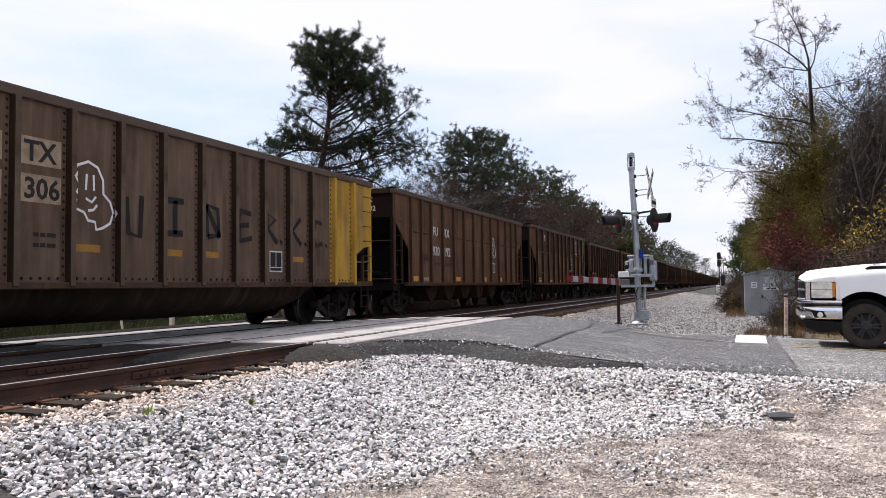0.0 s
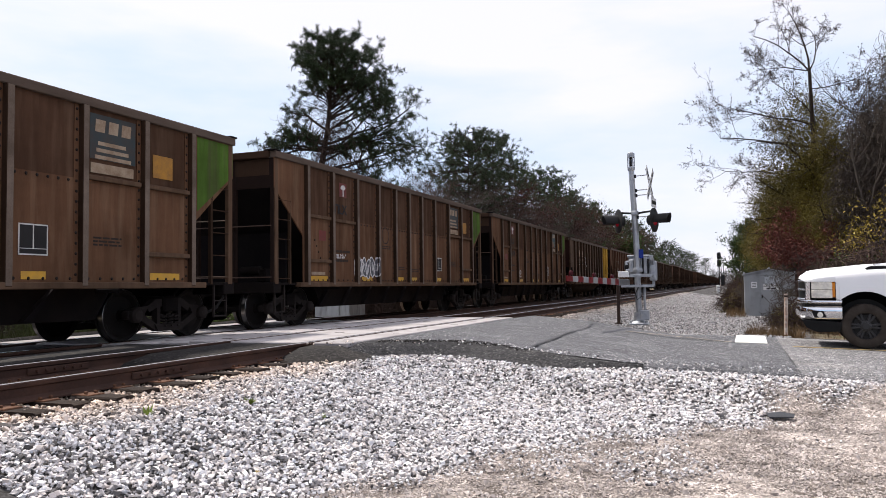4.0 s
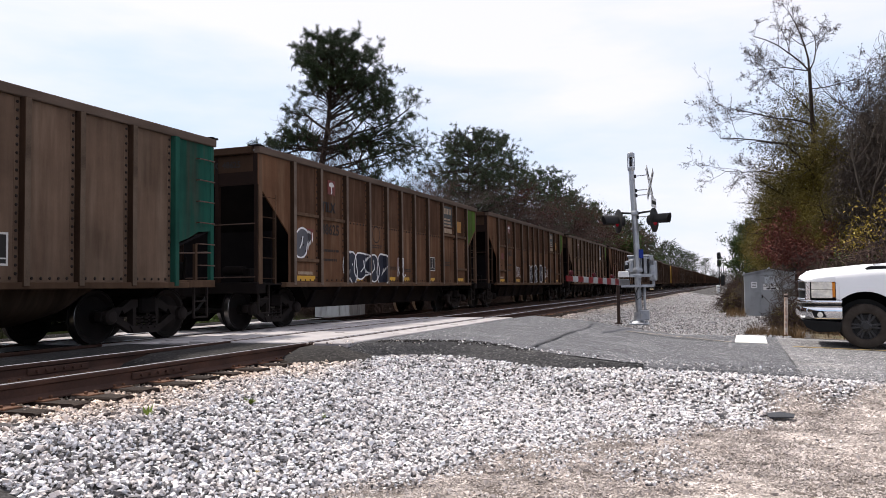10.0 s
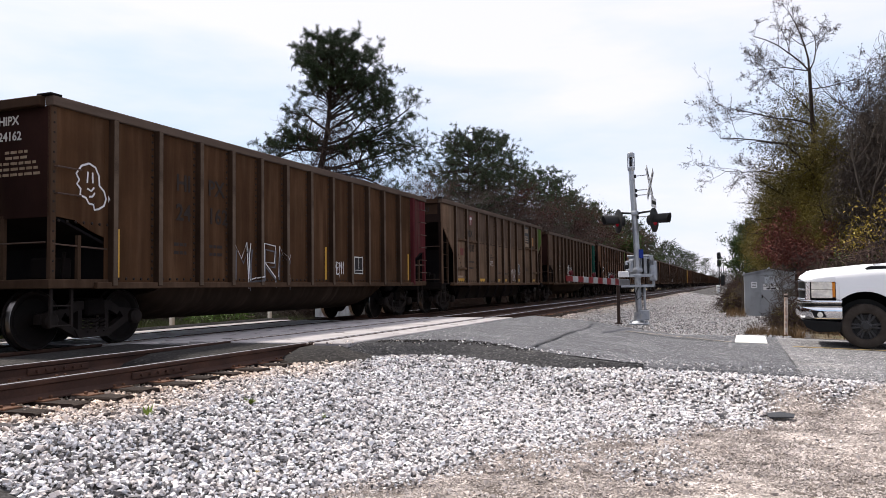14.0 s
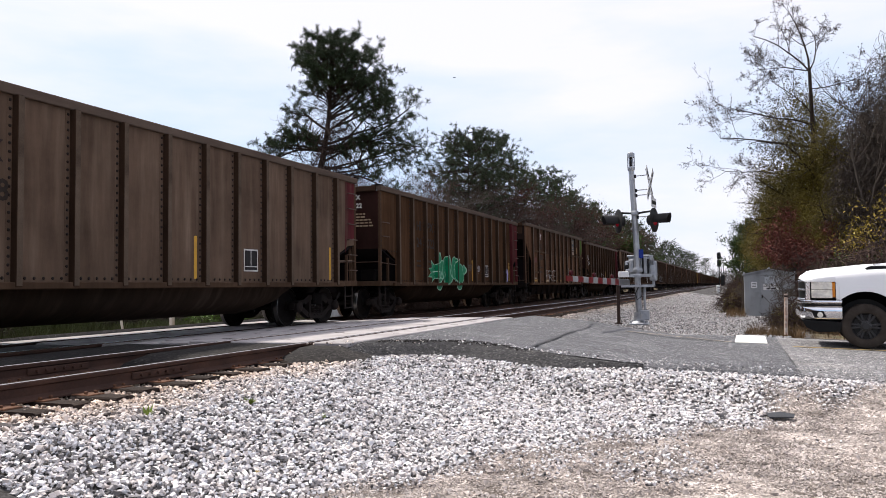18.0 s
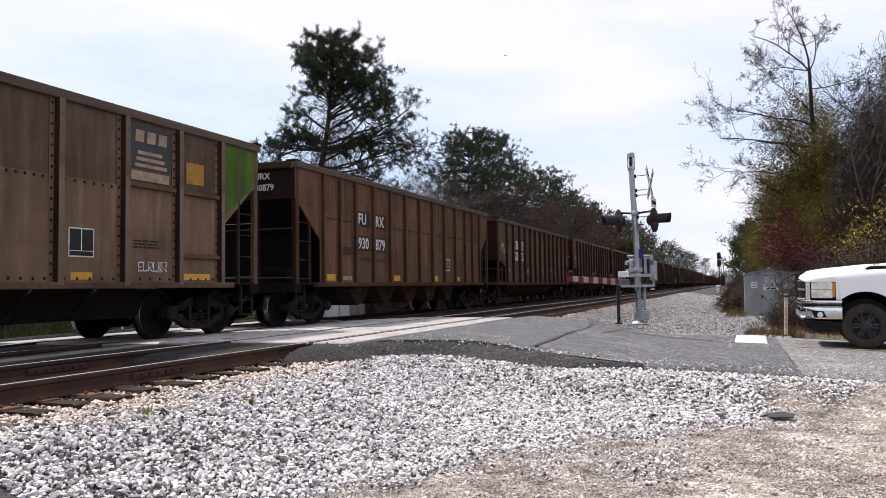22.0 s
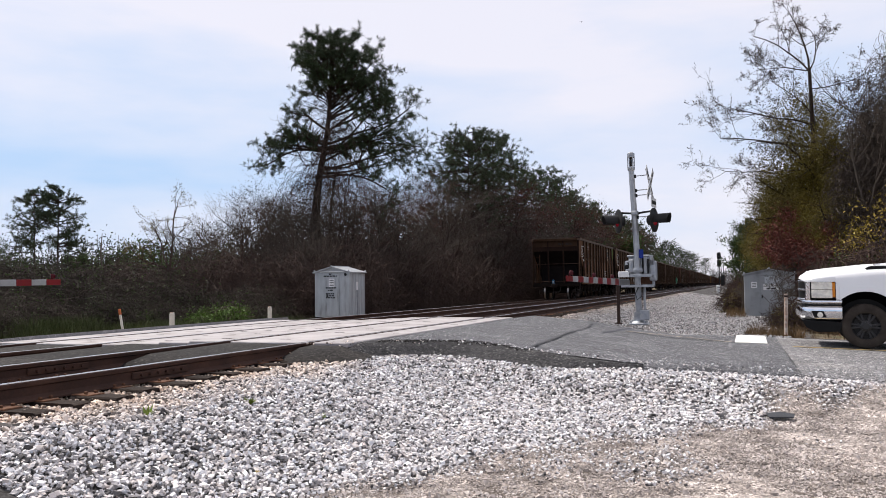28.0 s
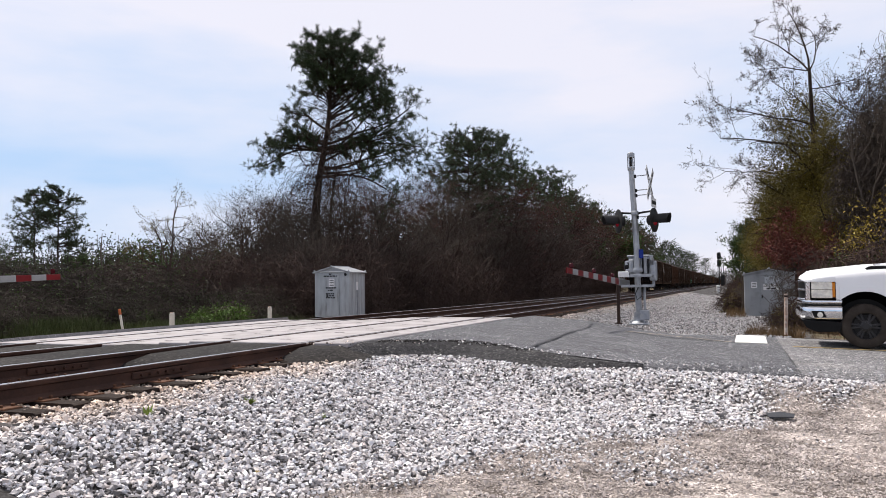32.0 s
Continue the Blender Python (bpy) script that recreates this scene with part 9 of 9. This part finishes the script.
def build_trees():
    big_pine()
    # row along the far side of the line, from the pine into the distance
    bare_a = bare_tree(21, 12.5, M_TWIG, "red", 2, 0.05, label="bare winter tree with reddish buds")
    bare_b = bare_tree(22, 11.5, M_TWIG, "brown", 2, 0.05, label="bare brown tree with dense twigs")
    bare_c = bare_tree(23, 13.0, M_TWIG_G, None, levels=3, density=(2, 4), label="bare grey tree with fine twigs")
    spread_out(bare_a, [(-19.5, 44, 0.72), (-20.5, 55, 0.95), (-19.6, 70, 1.05), (-20, 84, 1.1), (-20, 96, 1.1), (-20, 118, 1.1), (-19, 150, 1.15), (-26, 52, 0.95), (-22, 48, 0.85)], 1, "bare trees along the line")
    spread_out(bare_b, [(-20.0, 38, 0.6), (-18.8, 50, 0.72), (-20.2, 62, 1.0), (-19.3, 77, 1.0), (-20.4, 104, 1.1), (-19.6, 134, 1.15), (-24, 34, 0.62), (-28, 44, 0.75), (-25.5, 38, 0.7), (-21, 66, 1.0)], 2, "bare trees along the line")
    spread_out(bare_c, [(-21.5, 55.5, 1.02), (-20.2, 47.5, 0.75), (-22, 66, 1.0), (-19, 170, 1.1), (-28.2, 36.5, 0.58), (-27, 33.5, 0.5), (-20.6, 58, 0.95), (-18.9, 41, 0.5), (-18.4, 46, 0.55), (-18.6, 53, 0.6), (-18.2, 60, 0.7), (-18.5, 68, 0.75), (-18.2, 76, 0.8), (-18.4, 86, 0.85), (-20.2, 35, 0.48), (-22.4, 34.5, 0.5), (-24.6, 36.5, 0.62), (-26.3, 40.5, 0.72), (-25.0, 43, 0.8), (-23.4, 38.2, 0.66), (-20.9, 38.5, 0.7), (-19.6, 40.5, 0.75), (-20.4, 44.0, 0.9), (-27.5, 43.0, 0.66)], 3, "bare trees along the line")
    pine_a = small_pine(31, 12.0, "dark green pine above bare undergrowth")
    pine_b = small_pine(32, 13.0, "broad dark green pine", 50, 0.28)
    spread_out(pine_a, [(-21.5, 63, 1.25), (-23, 76, 1.40), (-21.5, 92, 1.28), (-22, 107, 1.22), (-21.5, 122, 1.2), (-21, 150, 1.2), (-21, 180, 1.25), (-22, 215, 1.2), (-22, 140, 1.2), (1.2, 74, 0.55), (1.7, 88, 0.66), (4.5, 45.5, 0.70), (3.5, 48.5, 0.62)], 4, "pines along the line")
    spread_out(pine_b, [(-23.2, 69, 1.24), (-22.5, 84, 1.18), (-22, 99, 1.18), (-21.5, 132, 1.1), (-20.5, 164, 1.15), (-20.5, 198, 1.15), (-20, 240, 1.1), (1.4, 104, 0.72), (1.9, 125, 0.8), (-18.5, 290, 1.1), (-17, 350, 1.1), (-21.8, 114, 1.1), (-20, 265, 1.1), (-17.6, 320, 1.1), (-14.5, 420, 1.1)], 5, "pines along the line")
    leafy = leafy_tree(35, 10.5, "green", "tree in fresh yellow-green leaf")
    spread_out(leafy, [(-19.5, 112, 1.05), (-19.0, 128, 1.1), (-18.5, 148, 1.05), (-18, 175, 1.1), (-17.5, 205, 1.1), (1.7, 60, 0.55), (-33, 58, 0.55), (-46, 60, 0.55), (-60, 58, 0.6)], 6, "leafing trees along the line")
    # thickets under them
    tall = thicket(44, 6.5, 5.0, 7.2, 2300, M_VINE, "brown", 900, "high tangle of bare saplings and vines", 0.22, 0.25, 0.014)
    spread_out(tall, [(-24.5, 41, 0.55), (-21.5, 42, 0.58), (-22.8, 46.5, 0.62), (-26.5, 36.5, 0.5), (-21.2, 51, 0.75), (-22.5, 57, 0.95), (-21.2, 63.5, 1.25), (-21.0, 70, 1.2), (-21.0, 77, 1.25), (-20.8, 85, 1.25), (-20.6, 94, 1.25), (-20.4, 104, 1.25), (-20.4, 115, 1.25), (-20, 128, 1.25), (-25.5, 50, 0.7), (-29, 41, 0.5), (-24.2, 44.5, 0.6), (-22.0, 40.8, 0.6), (-27.5, 40, 0.5)], 17, "high thickets along the line")
    t_a = thicket(41, 5.0, 4.0, 3.4, 1500, M_VINE, "brown", 500, "brown tangle of leafless canes and vines")
    t_b = thicket(42, 6.0, 5.0, 2.2, 1900, M_BRAMBLE, "green", 900, "low bramble mound with some green leaves", 0.4)
    row = [(-18.7, 36 + 4.6 * k, 1.0 + 0.12 * math.sin(k)) for k in range(18)] + [(-18.6, 33.8, 0.8), (-24.5, 32, 0.95), (-27, 29, 0.8), (-21.0, 32.5, 0.9)]
    spread_out(t_a, row, 7, "thickets along the line")
    low = [(-21.5, 25.5, 0.85), (-24, 22.5, 0.95), (-25.5, 26.0, 1.05), (-28, 20, 1.0), (-30, 24, 1.1), (-20.5, 29.5, 0.7), (-22.5, 18.5, 0.6), (-31, 29, 1.2), (-26.5, 16.5, 0.7), (-34, 22, 1.1), (-35, 28, 1.2),
           (-19.2, 21.5, 0.45), (-20.4, 17.2, 0.4), (-40, 34, 1.4), (-46, 30, 1.4), (-30, 33, 1.2), (-36, 38, 1.3), (-17.8, 26.2, 0.35), (-23, 15.5, 0.5), (-18.2, 14.6, 0.42), (-18.8, 16.4, 0.5), (-18.3, 18.6, 0.45), (-19.3, 19.8, 0.55), (-18.8, 23.4, 0.4), (-19.6, 25.4, 0.55), (-20.8, 14.2, 0.6), (-20.0, 27.5, 0.6)]
    spread_out(t_b, low, 8, "bramble mounds beyond the crossing")
    # distant trees on the far left
    lp = small_pine(33, 9.7, "open-crowned pine standing over brambles", 40, 0.46, 0.62, 0.24, 0.18)
    spread_out(lp, [(-51.9, 45.8, 0.98), (-50.5, 46.6, 1.0)], 9, "distant pines")
    bt = Bush(24)
    bt.limb((0, 0, 0), (0, 0, 1), 3.2, 0.16, 0, 4, 0.06)
    for d, ln in (((-0.6, 0.2, 1), 4.6), ((0.15, -0.1, 1), 5.2), ((0.55, 0.4, 0.8), 4.6), ((0.9, 0.6, 0.45), 3.8), ((-0.9, -0.5, 0.6), 3.6)):
        bt.limb((0, 0, 3.0), d, ln * 0.92, 0.085, 3, 6, 0.16, -0.02, (1, 2), 0.55, 0.42, 0.25)
    plant("tree", pose(-38.7, 45.8, -0.8), "bare spreading tree against the sky", "tree", [("trunk", bt.wood(5), M_TWIG, "trunk and bare branches"),
          ("foliage", leaf_quads(bt.rng, [tuple(p) for p in bt.tips], 1, 0.05, 0.08), M_LEAF["bud"], "few opening buds")])
    snag = thing("dead_snag", pose(-38.6, 39.2, -0.8), "thin dead snag with stubby branches", "tree")
    part("trunk", Shape().tube([(0, 0, 0), (0.05, 0, 2.5), (-0.1, 0, 4.2), (0.0, 0, 5.4)], [0.09, 0.07, 0.05, 0.02], 8), M_TWIG_G, snag)
    part("branch", Shape().tube([(-0.06, 0, 3.6), (0.2, 0, 4.0), (0.18, 0, 4.3)], [0.04, 0.03, 0.015], 6), M_TWIG_G, snag)
    far_woods("far_woods", [(-130, -60, 60, 110, 8.6), (-60, -30, 70, 120, 9.4), (-34, -24, 62, 160, 9.0), (-170, -110, 20, 80, 7.0)], 9000, "dark", 51, "dark band of distant woods")
    far_woods("far_woods", [(-62, -34, 52, 68, 5.8), (-100, -60, 40, 60, 5.6)], 7500, "green", 52, "scrubby yellow-green edge of distant woods")
    far_woods("far_woods", [(-30, -18, 160, 420, 12.0), (-18, 6, 560, 700, 14.0)], 4200, "dark", 53, "distant trees closing the line")
    far_woods("far_woods", [(-32, -23.5, 64, 110, 9.0), (-34, -26, 46, 64, 4.6)], 6000, "brown", 55, "brown winter woods behind the pines")
    far_woods("far_woods", [(3, 16, 52, 300, 9.0)], 5200, "brown", 54, "woods along the other side of the line")
    # the overgrown side by the grey shed
    shed_tree()
    rc = bare_tree(62, 14.0, M_TWIG_G, "brown", 1, 0.04, (0.10, 0.0), 3, 0.16, (2, 3), "bare tree with arching branches above the vines", 0.5)
    spread_out(rc, [(6.0, 37.5, 1.0), (8.0, 39.5, 1.05), (4.9, 50.0, 0.8)], 12, "bare trees by the shed")
    bud = leafy_tree(63, 9.0, "bud", "tree covered in yellow-green buds and vines", 1500, 0.034, 2.7)
    spread_out(bud, [(3.6, 41.2, 1.12), (3.0, 46.0, 0.92), (4.5, 41.4, 1.2), (2.6, 52.0, 0.82), (3.1, 43.5, 0.98), (4.2, 39.6, 0.9), (5.4, 41.8, 1.02), (4.9, 42.6, 1.5), (4.2, 44.2, 1.38), (2.7, 44.6, 1.0), (2.2, 47.5, 0.85)], 13, "budding trees by the shed")
    red = bare_tree(64, 5.0, M_TWIG, "red", 4, 0.05, levels=3, label="low shrub with dull red buds")
    spread_out(red, [(2.9, 38.0, 1.0), (3.7, 37.4, 0.85), (2.5, 40.5, 1.0)], 14, "red-budded shrubs")
    wall = thicket(65, 5.0, 4.0, 13.0, 13000, M_VINE_G, "brown", 6000, "tall wall of dead vines draped over trees", 0.5, 0.6, 0.014, 0.2)
    spread_out(wall, [(9.0, 39.0, 1.0), (6.5, 39.4, 0.80), (5.3, 38.6, 0.54), (7.2, 35.8, 0.60), (10.5, 35.5, 0.9)], 15, "vine walls")
    br = thicket(66, 4.0, 3.0, 2.6, 1500, M_VINE, "green", 900, "brushy undergrowth with green leaves")
    spread_out(br, [(4.0, 32.5, 1.0), (5.8, 31.5, 1.1), (3.0, 38.0, 0.9), (7.6, 31.5, 1.15), (1.7, 44, 0.7), (1.4, 50, 0.75), (1.5, 58, 0.8), (1.1, 68, 0.8), (0.9, 80, 0.9)], 16, "undergrowth by the shed")
    mound = thicket(70, 2.4, 1.7, 1.0, 260, M_VINE, "fresh", 2600, "bright green leafy weeds on the verge", 0.3)
    spread_out(mound, [(-17.6, 22.6, 0.72), (-17.9, 24.4, 0.85), (-18.6, 26.2, 0.72), (-18.6, 20.6, 0.5)], 21, "green weed mounds on the verge")
    saplings([(-19.6, -17.9, 36, 100), (-22.5, -19.0, 34, 42), (-19.4, -17.8, 36, 58)], 1000, 81)
    yel = leafy_tree(67, 6.2, "yellow", "small shrub in yellow blossom", 60, 0.07)
    spread_out(yel, [(5.45, 34.3, 1.0)], 18)
    twig = bare_tree(68, 2.6, M_TWIG_G, None, levels=3, density=(2, 3), label="leafless twiggy shrub beside the grey shed", spread=0.65)
    spread_out(twig, [(1.75, 31.5, 0.9), (2.5, 30.5, 0.8), (0.2, 37.5, 0.8), (1.2, 27.8, 0.5), (2.3, 27.0, 0.6)], 19, "twiggy shrubs by the shed")
    edge = thicket(69, 1.6, 3.0, 1.5, 900, M_VINE, "bud", 700, "low greenish-brown brush along the ballast", 0.25)
    spread_out(edge, [(0.15, 39.0, 0.65), (0.4, 43.0, 0.8), (0.7, 50, 0.95), (1.6, 26.5, 0.5), (2.6, 25.4, 0.55)], 20, "brush by the shed")
    # unseen woods behind the camera, added to darken the chrome's reflections
    far_woods("far_woods", [(-70, 70, -75, -50, 9.0)], 5000, "dark", 56, "unseen dark woods behind the camera, added for reflections")
    grass_patch("verge_grass", [(-20, -15.6, 19.5, 31), (-19, -16, 14, 20), (-24, -18, 12, 22), (-18.5, -15.2, 31, 60)], 22000, 0.28, M_GRASS, "fresh green grass on the verge", 71)
    grass_patch("verge_grass", [(-18.8, -16.0, 22.8, 27.0), (-19.5, -16.5, 14.5, 17.0)], 16000, 0.50, M_GRASS, "taller green grass clumps by the road", 73)
    grass_patch("dry_grass", [(0.25, 1.6, 21.5, 23.2), (1.4, 3.2, 28.5, 34.5), (-0.4, 0.4, 33, 48), (1.8, 5.5, 22, 31)], 6500, 0.38, M_DRYGRASS, "tufts of dry brown grass", 72)


build_ground()
build_road()
build_aprons()
build_road_edge()
build_tracks()
build_road_marks()
build_train()
build_things()
build_trees()
small_litter()
build_crossing()
build_ties()
build_ballast()
build_crumbs()


def motions():
    times = [0, 4, 8, 12, 16, 20, 24, 28, 32]
    for car, off in CARS:
        walk(car, [(t, pose(TRACK[1], train_y(t) + off, TRACK_Z[1])) for t in times])
    for arm, rest, lift in GATES:
        rows = [(0, 0), (31.8, 0), (31.84, 0), (32, lift)]
        walk(arm, [(t, rest @ Matrix.Rotation(radians(-a), 4, "Y")) for t, a in rows])
    a, b = Vector((-1426, 4212, 1249)), Vector((-517, 4534, 1657))
    for p in PLANE:
        walk(p, [(t, Matrix.Translation(a + (b - a) * (t - 19) / 13) @ pose(0, 0, 0, 0, 0, 200)) for t in (0, 16, 32)])
    # the wheels roll; all cars share the four axles' turning
    turning = {}
    for car, off in CARS:
        for ax in [o for o in car.children if o.name.startswith("wheelset")]:
            key = min(range(4), key=lambda i: abs(AXLES[i] - ax.location.y))
            if key not in turning:
                walk(ax, [(k / FPS, pose(0, AXLES[key], WHEEL_R) @ Matrix.Rotation(-(train_y(k / FPS) - train_y(0)) / WHEEL_R, 4, "X")) for k in range(32 * FPS + 1)])
                turning[key] = ax.animation_data
            else:
                ax.rotation_mode = "QUATERNION"
                keys = ax.animation_data_create()
                keys.action = turning[key].action
                keys.action_slot = turning[key].action_slot


motions()
